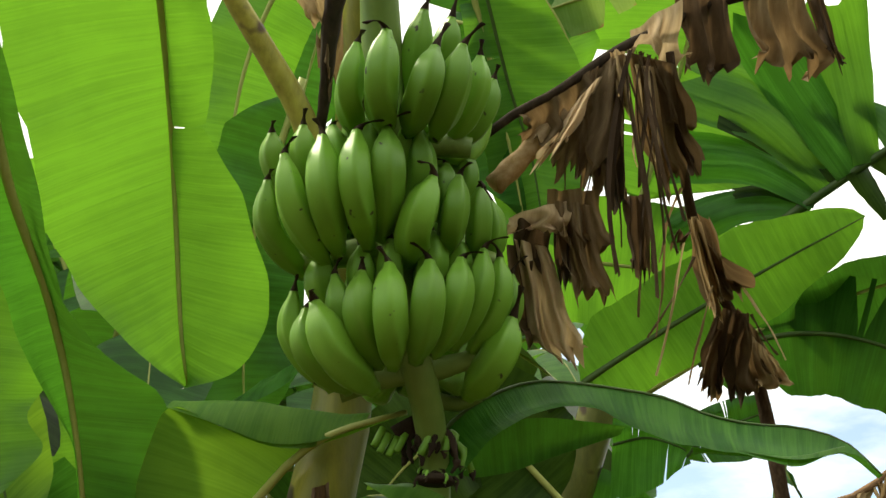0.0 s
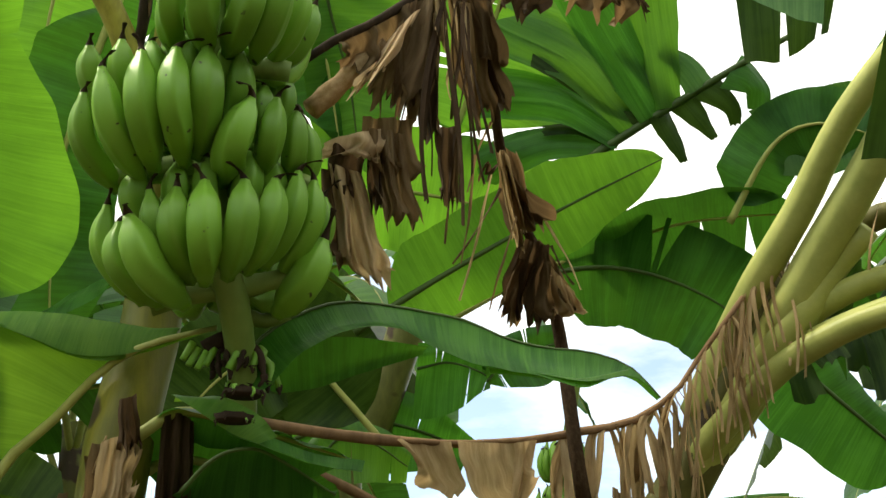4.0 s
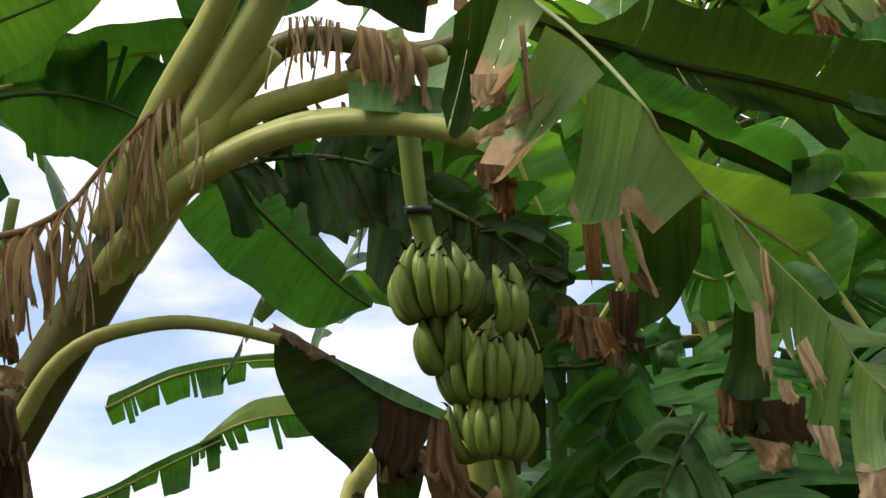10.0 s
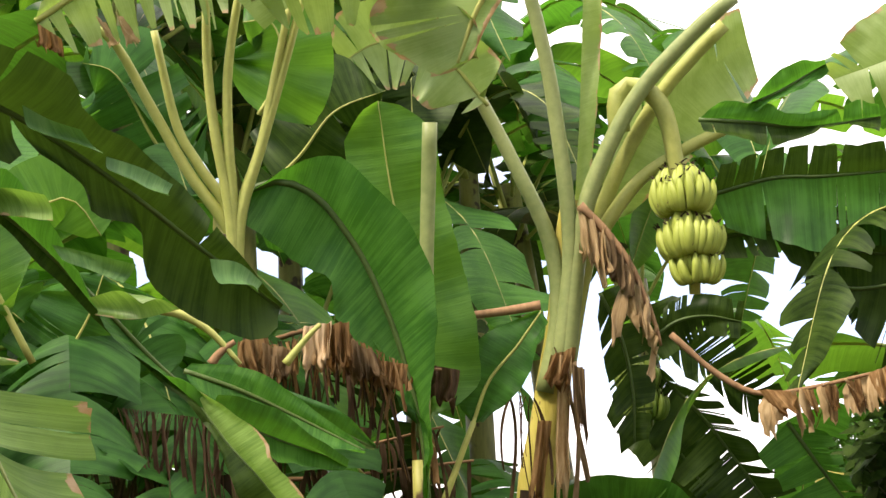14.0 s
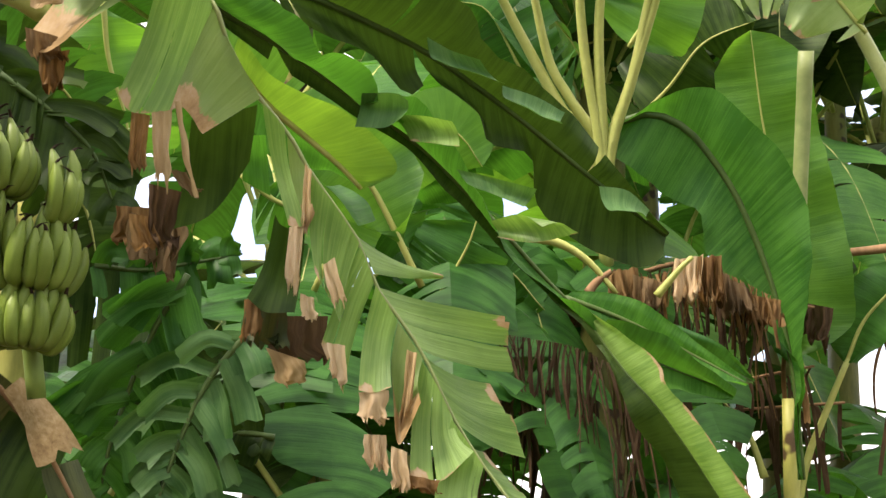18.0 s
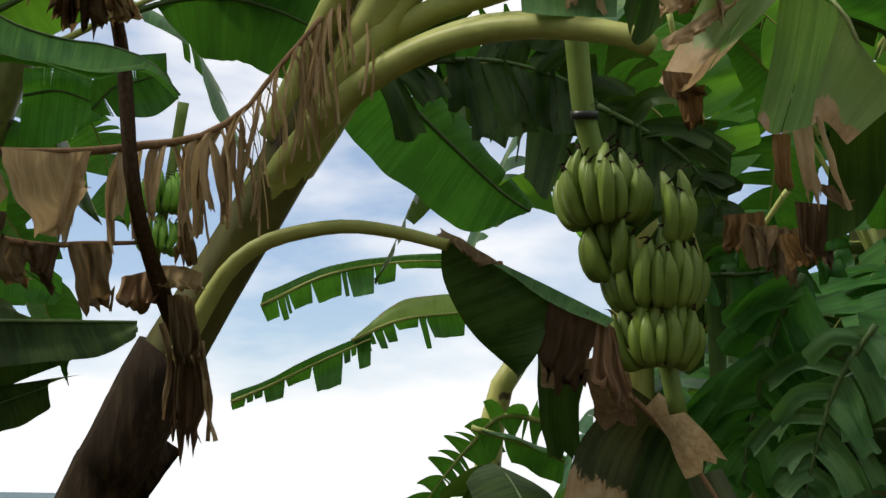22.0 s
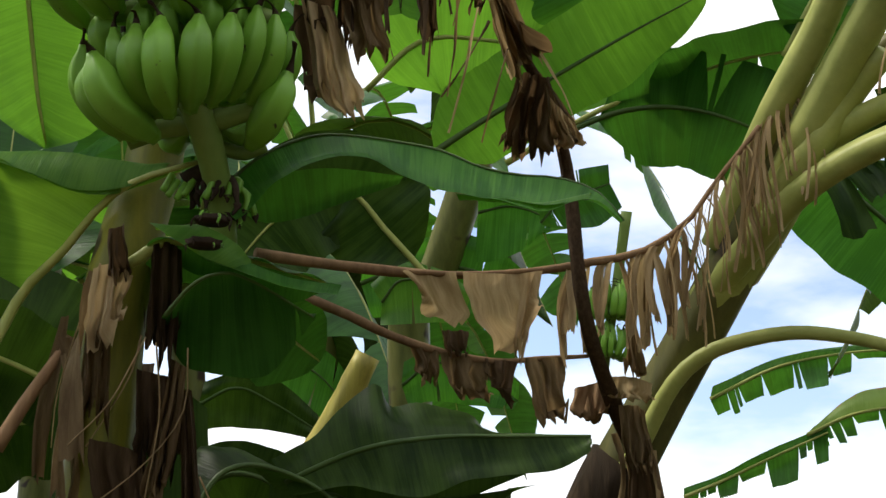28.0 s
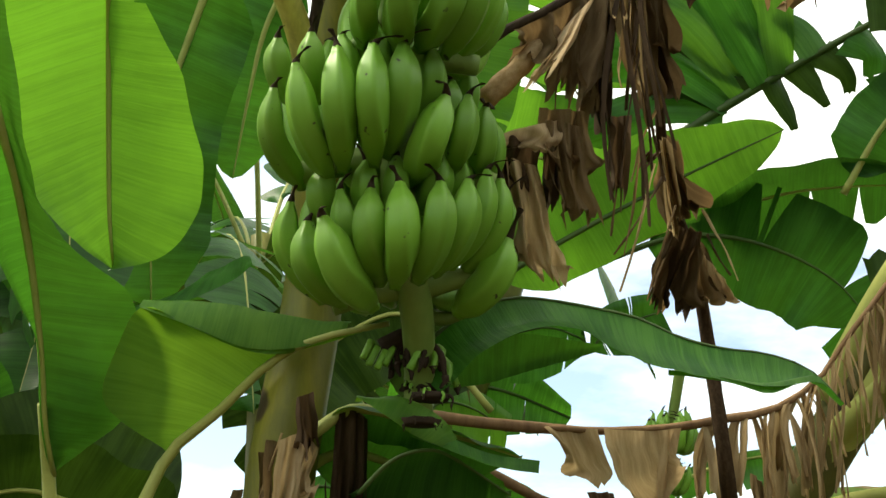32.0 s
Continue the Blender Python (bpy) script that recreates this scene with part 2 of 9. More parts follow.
DRY_RUST = plain_material("dry_leaf_rust", [(0.30, (0.05, 0.026, 0.011)), (0.46, (0.20, 0.112, 0.042)), (0.60, (0.38, 0.24, 0.105)), (0.74, (0.56, 0.40, 0.21))], 7, (13, 1.6, 1), 0.8, 0.15, 0.8, (0.36, 0.18, 0.05), "UV", vary=0.4)
DRY_PALE = plain_material("dry_leaf_straw", [(0.30, (0.17, 0.10, 0.045)), (0.48, (0.44, 0.31, 0.155)), (0.66, (0.68, 0.53, 0.32))], 7, (13, 1.6, 1), 0.8, 0.15, 0.7, (0.55, 0.40, 0.20), "UV", vary=0.25)
PAPER = plain_material("dry_leaf_papery", [(0.34, (0.34, 0.22, 0.11)), (0.5, (0.60, 0.45, 0.27)), (0.64, (0.74, 0.61, 0.42))], 6, (14, 2, 1), 0.8, 0.15, 0.5, (0.6, 0.45, 0.25), "UV", vary=0.2)
RIB = plain_material("leaf_rib_pale_green", [(0.3, (0.25, 0.29, 0.065)), (0.7, (0.44, 0.45, 0.13))], 8, (3, 3, 3), 0.5, 0.35, 0.15)
RIB_DARK = plain_material("leaf_rib_green", [(0.3, (0.032, 0.07, 0.012)), (0.7, (0.075, 0.125, 0.026))], 8, (3, 3, 3), 0.5, 0.35, 0.15)
RIB_PALE = plain_material("leaf_stalk_grey_green", [(0.3, (0.16, 0.21, 0.07)), (0.7, (0.30, 0.34, 0.13))], 8, (3, 3, 3), 0.5, 0.35, 0.15)
STEM = plain_material("pseudostem_green_yellow", [(0.28, (0.16, 0.17, 0.035)), (0.5, (0.36, 0.36, 0.09)), (0.72, (0.50, 0.46, 0.14))], 5, (4, 4, 0.8), 0.5, 0.35, 0.3, spots=(9, 0.64, (0.07, 0.045, 0.02)))
STEM_OLIVE = plain_material("pseudostem_olive", [(0.28, (0.05, 0.055, 0.012)), (0.5, (0.16, 0.165, 0.04)), (0.72, (0.30, 0.28, 0.08))], 5, (4, 4, 0.8), 0.5, 0.3, 0.35, spots=(9, 0.60, (0.05, 0.03, 0.015)))
STEM_YELLOW = plain_material("pseudostem_yellow", [(0.30, (0.13, 0.11, 0.02)), (0.48, (0.38, 0.33, 0.06)), (0.70, (0.55, 0.48, 0.14))], 6, (6, 6, 0.5), 0.5, 0.35, 0.3, spots=(17, 0.66, (0.10, 0.06, 0.03)))
STEM_GOLD = plain_material("pseudostem_gold", [(0.28, (0.032, 0.036, 0.006)), (0.5, (0.13, 0.132, 0.014)), (0.72, (0.30, 0.265, 0.024))], 5, (4, 4, 0.6), 0.5, 0.3, 0.35, spots=(9, 0.62, (0.05, 0.03, 0.015)))
# darker copy of the olive stem, with the canopy's shade in its colour
STEM_DIM = plain_material("pseudostem_shaded_olive", [(0.28, (0.035, 0.032, 0.010)), (0.5, (0.092, 0.088, 0.024)), (0.72, (0.18, 0.165, 0.048))], 5, (4, 4, 0.8), 0.55, 0.25, 0.35, spots=(9, 0.60, (0.04, 0.026, 0.012)))
BARK = plain_material("dry_sheath_bark", [(0.28, (0.010, 0.007, 0.004)), (0.5, (0.036, 0.024, 0.014)), (0.72, (0.13, 0.088, 0.048))], 7, (9, 9, 1.2), 0.85, 0.15, 0.8)
RACHIS = plain_material("dry_rib_brown", [(0.3, (0.11, 0.06, 0.03)), (0.7, (0.33, 0.20, 0.10))], 8, (5, 5, 1), 0.7, 0.2, 0.4)
FRUIT = plain_material("banana_skin_green", [(0.25, (0.085, 0.215, 0.018)), (0.5, (0.175, 0.38, 0.036)), (0.75, (0.30, 0.51, 0.08))], 3.4, (1, 1, 0.35), 0.42, 0.35, 0.3, spots=(60, 0.70, (0.035, 0.035, 0.01)), vary=0.25)
FRUIT_OLIVE = plain_material("banana_skin_olive", [(0.25, (0.085, 0.145, 0.02)), (0.5, (0.165, 0.245, 0.038)), (0.75, (0.27, 0.345, 0.08))], 3.4, (1, 1, 0.35), 0.45, 0.3, 0.3, spots=(60, 0.70, (0.035, 0.035, 0.01)), vary=0.3)
FRUIT_LIGHT = plain_material("banana_skin_pale_green", [(0.25, (0.16, 0.22, 0.035)), (0.5, (0.29, 0.35, 0.06)), (0.75, (0.42, 0.46, 0.11))], 3.4, (1, 1, 0.35), 0.5, 0.3, 0.25, spots=(7, 0.70, (0.10, 0.08, 0.025)))
STALK = plain_material("bunch_stalk_green", [(0.3, (0.10, 0.18, 0.03)), (0.7, (0.22, 0.30, 0.07))], 9, (2, 2, 1), 0.5, 0.3, 0.25, spots=(16, 0.66, (0.05, 0.05, 0.02)))
TIP = plain_material("dried_flower_black", [(0.3, (0.012, 0.009, 0.006)), (0.7, (0.06, 0.04, 0.025))], 40, (1, 1, 1), 0.85, 0.1, 0.4)
SOIL = plain_material("soil_and_litter", [(0.3, (0.04, 0.03, 0.018)), (0.55, (0.10, 0.075, 0.04)), (0.75, (0.10, 0.14, 0.04))], 1.4, (1, 1, 1), 0.9, 0.1, 0.7)
# distance haze is painted into the hill as pale blue-grey
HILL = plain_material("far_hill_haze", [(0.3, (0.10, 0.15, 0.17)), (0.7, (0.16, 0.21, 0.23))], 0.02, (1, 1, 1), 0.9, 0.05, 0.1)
TIE = plain_material("black_plastic_tie", [(0.3, (0.012, 0.012, 0.014)), (0.7, (0.03, 0.03, 0.03))], 30, (1, 1, 1), 0.4, 0.4, 0.1)

# ---- building ----
def mesh_of(name, verts, faces, mats, uvs=None, slots=None, smooth=True):
    me = bpy.data.meshes.new(name)
    me.from_pydata([tuple(v) for v in verts], [], faces)
    for m in mats:
        me.materials.append(m)
    if uvs is not None:
        lay = me.uv_layers.new(name="UVMap")
        idx = np.empty(len(me.loops), dtype=np.int32)
        me.loops.foreach_get("vertex_index", idx)
        lay.data.foreach_set("uv", np.asarray(uvs, dtype=np.float32)[idx].ravel())
    me.polygons.foreach_set("use_smooth", [smooth] * len(me.polygons))
    if slots is not None:
        me.polygons.foreach_set("material_index", slots)
    me.update()
    return me


def part(name, me, parent, label=""):
    ob = new(name, me)
    ob.parent = parent
    if parent is not None:
        if parent.parent is None:  # parts and sub-parts are built in world places
            ob.matrix_parent_inverse = parent.matrix_world.inverted()
    if label:
        ob["label"] = label
    return ob


def thing(name, at, label, category, group="", kind=""):
    e = new(name)
    e.location = at
    e.matrix_world = Matrix.Translation(at)
    return tagged(e, label, category, group, kind)


def spline(pts, n):
    """n + 1 places along a smooth curve through pts, evenly spaced by length."""
    p = np.array(pts, dtype=float)
    if len(p) == 2:
        p = np.array([p[0], (p[0] + p[1]) / 2, p[1]])
    ext = np.vstack([2 * p[0] - p[1], p, 2 * p[-1] - p[-2]])
    out = []
    for i in range(1, len(ext) - 2):
        a, b, c, d = ext[i - 1:i + 3]
        for s in np.linspace(0, 1, 16, endpoint=False):
            out.append(0.5 * (2 * b + (c - a) * s + (2 * a - 5 * b + 4 * c - d) * s * s + (3 * b - a - 3 * c + d) * s ** 3))
    out.append(p[-1])
    out = np.array(out)
    run = np.concatenate([[0], np.cumsum(np.linalg.norm(np.diff(out, axis=0), axis=1))])
    want = np.linspace(0, run[-1], n + 1)
    return np.stack([np.interp(want, run, out[:, k]) for k in range(3)], 1), run[-1]


def unit(v):
    return v / np.maximum(np.linalg.norm(v, axis=-1, keepdims=True), 1e-9)


def frames_along(c, up):
    tan = unit(np.gradient(c, axis=0))
    up = np.asarray(up, dtype=float)
    side = unit(np.cross(tan, up))
    for i in range(1, len(side)):
        if (side[i] * side[i - 1]).sum() < 0:
            side[i] = -side[i]
    return tan, side, unit(np.cross(side, tan))


def tube(name, pts, r0, r1, mat, seg=10, n=18, ridges=0, ridge=0.0, wob=0.0, groove=0.0, seed=0, bulge=None):
    """A tapered, closed tube through pts. groove: a channel along its upper side, as on a leaf stalk."""
    rnd = random.Random(seed)
    c, length = spline(pts, n)
    tan, side, nor = frames_along(c, (0.02, 0.03, 1) if abs(unit(c[-1] - c[0])[2]) < 0.9 else (0.1, -1, 0.05))
    vs, uvs = [], []
    ph = rnd.random() * 6.28
    for i in range(n + 1):
        u = i / n
        r = r0 + (r1 - r0) * u
        if bulge:
            r *= bulge(u)
        r *= 1 + wob * noise.noise(Vector((u * 7, seed, 0.3)))
        for k in range(seg):
            a = 2 * math.pi * k / seg
            q = r * (1 + ridge * math.cos(ridges * a + ph + 2.0 * u))
            if groove and math.sin(a) > 0.6:
                q *= 1 - groove
            vs.append(c[i] + side[i] * math.cos(a) * q + nor[i] * math.sin(a) * q)
            uvs.append((u * length, k / seg))
    fs = [(i * seg + k, i * seg + (k + 1) % seg, (i + 1) * seg + (k + 1) % seg, (i + 1) * seg + k) for i in range(n) for k in range(seg)]
    fs += [tuple(range(seg - 1, -1, -1)), tuple(n * seg + k for k in range(seg))]
    return mesh_of(name, vs, fs, [mat], uvs)


def blade_width(u, base, tip):
    return min(1.0, (u / base) ** 0.62 if base > 0 else 1.0) * min(1.0, max(0.0, (1 - u) / tip) ** 0.55)


def leaf(plant, pts, width, mat, up=(0, 0, 1), fold=(20, 20), hang=(0.0, 0.0), tears=(0, 0), gap=0.35, start=0.12, base=0.14, tip=0.2,
         wave=0.02, rib=0.011, rib_mat=None, seed=0, ragged=0.06, curl=0.0, lobes=14.0, name="leaf", label="", n=44, rows=7, stop=1.0, sides=(1.0, 1.0)):
    """One banana leaf on its stalk. pts: stalk foot to leaf tip; width: half the blade; fold: degrees by which each half stands up from flat;
    hang: how much each half bends to the ground; tears: rips per half; lobes: degrees by which ripped strips turn away."""
    rnd = random.Random(seed * 7 + 3)
    cr, length = spline(pts, 60)
    t0 = int(60 * start)
    c, blen = spline(cr[t0:int(60 * stop) + 1], n * 2)
    tan, side, nor = frames_along(c, up)
    vs, uvs, fs = [], [], []
    for s in (0, 1):
        sign = -1 if s == 0 else 1
        cuts = sorted(rnd.uniform(0.06, 0.97) for _ in range(tears[s]))
        cuts = [0.0] + [q for i, q in enumerate(cuts) if i == 0 or q - cuts[i - 1] > 0.012] + [1.0]
        for a, b in zip(cuts[:-1], cuts[1:]):
            m = max(2, int(round((b - a) * n)))
            d_ang = radians(rnd.uniform(-lobes, lobes)) if tears[s] else 0.0
            d_hang = hang[s] * (rnd.uniform(0.55, 1.5) if tears[s] else 1.0)
            cut_short = 1 - ragged * rnd.random() * (2.5 if tears[s] else 1.0)
            lean_to = rnd.uniform(-0.10, 0.22) if tears[s] else 0.06
            g = min(gap * (b - a) * 0.5, 0.06)
            first = len(vs)
            for i in range(m + 1):
                f = i / m
                for j in range(rows + 1):
                    v = j / rows
                    u = a + (b - a) * f
                    if tears[s]:
                        edge = (1 - 2 * f)
                        u += edge * g * v ** 1.3
                    x = min(max(u, 0), 1) * n * 2
                    k = min(int(x), n * 2 - 1)
                    w8 = x - k
                    p = c[k] * (1 - w8) + c[k + 1] * w8
                    T, S, N = tan[k], side[k], nor[k]
                    w = width * sides[s] * blade_width(min(max(a + (b - a) * f, 0.0), 1.0), base, tip) * cut_short
                    w *= 1 + ragged * 0.5 * noise.noise(Vector((u * 30, seed + s * 3.1, 0.7)))
                    ang = radians(fold[s]) + d_ang * v + curl * v * v
                    d = S * sign * math.cos(ang) + N * math.sin(ang) + T * lean_to * v
                    d = d + np.array((0, 0, -1.0)) * d_hang * v
                    d = d / np.linalg.norm(d)
                    ripple = wave * v * math.sin(u * 23 + seed + s * 2) + 0.4 * wave * v * noise.noise(Vector((u * 14, v * 2, seed + 9.0)))
                    vs.append((p + N * 0.002, d * w / rows, N * ripple * (width / 0.2)))
                    uvs.append((u * blen, v))
            for i in range(m + 1):
                q = vs[first + i * (rows + 1)][0].copy()
                for j in range(rows + 1):
                    o, d, e = vs[first + i * (rows + 1) + j]
                    if j:
                        q = q + d + (o - vs_o)
                    vs_o = o
                    vs[first + i * (rows + 1) + j] = (o, d, e, q + e)
            for i in range(m + 1):
                for j in range(rows + 1):
                    vs[first + i * (rows + 1) + j] = vs[first + i * (rows + 1) + j][3]
            for i in range(m):
                for j in range(rows):
                    k = first + i * (rows + 1) + j
                    q = (k, k + 1, k + rows + 2, k + rows + 1)
                    fs.append(q if s == 1 else q[::-1])
    ob = part(name, mesh_of(name, vs, fs, [mat], uvs), plant, label)
    if rib > 0:
        part("midrib", tube("midrib", cr[::4], rib, rib * 0.14, rib_mat or RIB, 8, 20, groove=0.25, seed=seed), ob)
    return ob


def stalk(plant, pts, r0, r1, mat=None, label=""):
    return part("leaf_stalk", tube("leaf_stalk", pts, r0, r1, mat or RIB, 10, 22, groove=0.22), plant, label)


def facing(heading, z=0.0):
    h = radians(heading)
    return (math.sin(h), math.cos(h), z)


def lobe(owner, pts, w0, w1, mat, face, seed=0, n=12, cols=7, pleat=0.06, cup=0.18, rim=1.0, name="lobe"):
    """A ripped strip of a blade, from the rib at pts[0] to its rim; it faces the heading given. Veins run along it."""
    rnd = random.Random(seed * 3 + 1)
    c, L = spline(pts, n)
    tan = unit(np.gradient(c, axis=0))
    view = np.array(facing(face))
    vs, uvs = [], []
    off = rnd.random() * 9
    rag = [rnd.uniform(-0.5, 0.5) for _ in range(cols)]
    tw0, tw1 = rnd.uniform(-0.25, 0.25), rnd.uniform(-0.5, 0.5)
    for i in range(n + 1):
        f = i / n
        across = unit(np.cross(tan[i], view))
        out = unit(np.cross(across, tan[i]))
        a = tw0 + (tw1 - tw0) * f
        across, out = across * math.cos(a) + out * math.sin(a), out * math.cos(a) - across * math.sin(a)
        w = (w0 + (w1 - w0) * f) * (1 + 0.08 * noise.noise(Vector((f * 5, seed, 2.0))))
        for j in range(cols):
            q = 2 * j / (cols - 1) - 1
            d = out * w * (cup * (q * q - 0.4) + (pleat if j % 2 else -pleat) * (0.3 + 0.7 * f) + 0.10 * math.sin(f * 5 + seed + q))
            end = tan[i] * rag[j] * w * 0.35 * (f ** 6)
            vs.append(c[i] + across * q * w * 0.5 + d + end)
            uvs.append((q * w * 0.5 + off, rim * f))
    fs = [(i * cols + j, i * cols + j + 1, (i + 1) * cols + j + 1, (i + 1) * cols + j) for i in range(n) for j in range(cols - 1)]
    return part(name, mesh_of(name, vs, fs, [mat], uvs), owner)


def strip(path_from, drop, width, out, rnd, n=9, face=None):
    """Places and edges of one dried strip that hangs from a rib."""
    L = drop
    p = np.array(path_from, dtype=float)
    az = rnd.uniform(0, math.pi)
    tw = rnd.uniform(-2.2, 2.2)
    if face is not None:
        az, tw = -radians(face) + rnd.uniform(-0.4, 0.4), rnd.uniform(-0.5, 0.5)
    sway = rnd.uniform(-0.25, 0.25)
    vs, uvs = [], []
    o = np.array(out, dtype=float)
    ph = rnd.random() * 6
    vo = rnd.random() * 5
    ragged = [rnd.uniform(-0.25, 0.45) for _ in range(7)]
    for i in range(n + 1):
        f = i / n
        k = math.exp(-3.2 * f)
        d = o * k * 0.9 + np.array((0.16 * math.sin(ph + f * 3), 0.16 * math.cos(ph * 1.7 + f * 2), -1.0)) * (1 - 0.5 * k)
        if i:
            p = p + d / np.linalg.norm(d) * L / n
        a = az + tw * f
        w = width * (0.55 + 0.45 * math.sin(min(1, f * 1.6 + 0.15) * 1.9)) * (1 - 0.35 * f * rnd.uniform(0.2, 1))
        e = np.array((math.cos(a), math.sin(a), sway * math.sin(f * 4)))
        h = np.array((-math.sin(a), math.cos(a), 0.0))
        for j in range(7):
            q = j / 3 - 1
            crease = 0.20 * math.sin(q * 3.1 + ph + f * 2) + (0.16 if j % 2 else -0.16) * (0.5 + f) + 0.12 * math.cos(q * 5 + f * 6 + ph)
            end = np.array((0, 0, -1.0)) * ragged[j] * width if i == n else 0.0
            vs.append(p + e * q * w * 0.5 + h * w * 0.5 * crease + end)
            uvs.append((q * w * 0.5 + vo, f * L))
    fs = [(i * 7 + j, i * 7 + j + 1, i * 7 + j + 8, i * 7 + j + 7) for i in range(n) for j in range(6)]
    return vs, fs, uvs


def dry_leaf(plant, pts, count, drop, width, mat=None, rib=0.009, rib_mat=None, span=(0.0, 1.0), seed=0, label="", name="dry_leaf"):
    """A withered leaf: its rib, and torn strips hanging from it, each a piece of its own."""
    rnd = random.Random(seed * 13 + 5)
    mat = mat or DRY
    ob = part(name, tube("dry_rib", pts, rib, rib * 0.4, rib_mat or RACHIS, 8, 20, wob=0.3, seed=seed), plant, label)
    c, _ = spline(pts, 80)
    for i in range(count):
        u = span[0] + (span[1] - span[0]) * (i + rnd.random()) / count
        p = c[int(u * 80)]
        L = rnd.uniform(*drop)
        w = rnd.uniform(*width)
        a = rnd.uniform(0, 6.28)
        vs, fs, uvs = strip(p, L, w, (0.5 * math.cos(a), 0.5 * math.sin(a), rnd.uniform(-0.2, 0.5)), rnd)
        part("strip", mesh_of("strip", vs, fs, [mat], uvs), ob)
    return ob


def hanging_strips(owner, pts, count, drop, width, mat, seed=0, face=None):
    rnd = random.Random(seed * 17 + 1)
    c, _ = spline(pts, 60)
    for i in range(count):
        p = c[int(60 * (i + rnd.random()) / count)]
        a = rnd.uniform(0, 6.28)
        vs, fs, uvs = strip(p, rnd.uniform(*drop), rnd.uniform(*width), (0.4 * math.cos(a), 0.4 * math.sin(a), 0), rnd, face=face)
        part("strip", mesh_of("strip", vs, fs, [mat], uvs), owner)


def sheaths(plant, pts, r0, r1, count, seed, mat):
    """Papery leaf sheaths that wrap a stem part of the way round and peel off at their upper rim."""
    rnd = random.Random(seed)
    c, L = spline(pts, 60)
    tan, side, nor = frames_along(c, (0.1, -1, 0.05))
    for i in range(count):
        a0 = rnd.uniform(0, 6.28)
        span = rnd.uniform(0.9, 2.2)
        s0 = rnd.uniform(0.0, 0.75)
        s1 = min(1.0, s0 + rnd.uniform(0.15, 0.4))
        vs, uvs = [], []
        for r in range(9):
            f = r / 8
            x = s0 + (s1 - s0) * f
            k = int(x * 59)
            rad = (r0 + (r1 - r0) * x) * (1.04 + 0.28 * f ** 4 + 0.03 * rnd.random())
            for q in range(8):
                a = a0 + span * (q / 7 - 0.5) * (1 - 0.45 * f ** 2)
                rr = rad * (1 + 0.03 * math.sin(q * 2.3 + i))
                vs.append(c[k] + side[k] * math.cos(a) * rr + nor[k] * math.sin(a) * rr)
                uvs.append((q * 0.02, x * L))
        fs = [(r * 8 + q, r * 8 + q + 1, r * 8 + q + 9, r * 8 + q + 8) for r in range(8) for q in range(7)]
        part("leaf_sheath", mesh_of("leaf_sheath", vs, fs, [mat], uvs), plant)


def finger_mesh(name, mat, length, rad, bend, seed, seg=15, n=14):
    """One banana: thin stalk at the origin, body bending up (+z) away from +x, five soft ridges, dried flower at its end."""
    rnd = random.Random(seed)
    p0, p1, p2, p3 = [np.array(q) for q in ((0.0, 0, 0), (0.40, 0, -0.16 + bend), (0.62, 0, 0.34), (0.50, 0, 0.92))]
    vs, uvs, slots = [], [], []
    prof = [0.36, 0.36, 0.44, 0.70, 0.92, 1.0, 1.0, 1.0, 1.0, 1.0, 0.98, 0.93, 0.80, 0.52, 0.27]
    for i in range(n + 1):
        f = i / n
        g = 1 - f
        c = (p0 * g ** 3 + 3 * p1 * f * g * g + 3 * p2 * f * f * g + p3 * f ** 3) * length
        t = unit(3 * g * g * (p1 - p0) + 6 * f * g * (p2 - p1) + 3 * f * f * (p3 - p2))
        y = np.array((0, 1.0, 0))
        x = np.cross(y, t)
        for k in range(seg):
            a = 2 * math.pi * k / seg
            r = rad * prof[i] * (1 + 0.11 * math.cos(5 * a + seed) + 0.03 * math.cos(10 * a + 2 * seed) + 0.012 * rnd.random())
            vs.append(c + x * math.cos(a) * r + y * math.sin(a) * r)
            uvs.append((f * length, k / seg))
    fs = [(i * seg + k, i * seg + (k + 1) % seg, (i + 1) * seg + (k + 1) % seg, (i + 1) * seg + k) for i in range(n) for k in range(seg)]
    fs.append(tuple(range(seg - 1, -1, -1)))
    slots = [0] * (n * seg) + [0]
    # dried flower: a thin crooked wisp
    end, w = (p3 * length), rad * 0.26
    first = len(vs)
    for i in range(5):
        f = i / 4
        c = end + np.array((0.02 - 0.16 * f * math.cos(seed * 2.1), 0.20 * f * math.sin(seed * 3.7), 0.22 * f - 0.12 * f * f)) * length
        for k in range(5):
            a = 2 * math.pi * k / 5
            r = w * (1.25 - 0.75 * f + (0.5 if i == 4 else 0))
            vs.append(c + np.array((math.cos(a) * r, math.sin(a) * r, 0)))
            uvs.append((0, 0))
    for i in range(4):
        for k in range(5):
            fs.append((first + i * 5 + k, first + i * 5 + (k + 1) % 5, first + (i + 1) * 5 + (k + 1) % 5, first + (i + 1) * 5 + k))
            slots.append(1)
    fs.append(tuple(first + 20 + k for k in range(5)))
    slots.append(1)
    return mesh_of(name, vs, fs, [mat, TIP], uvs, slots)


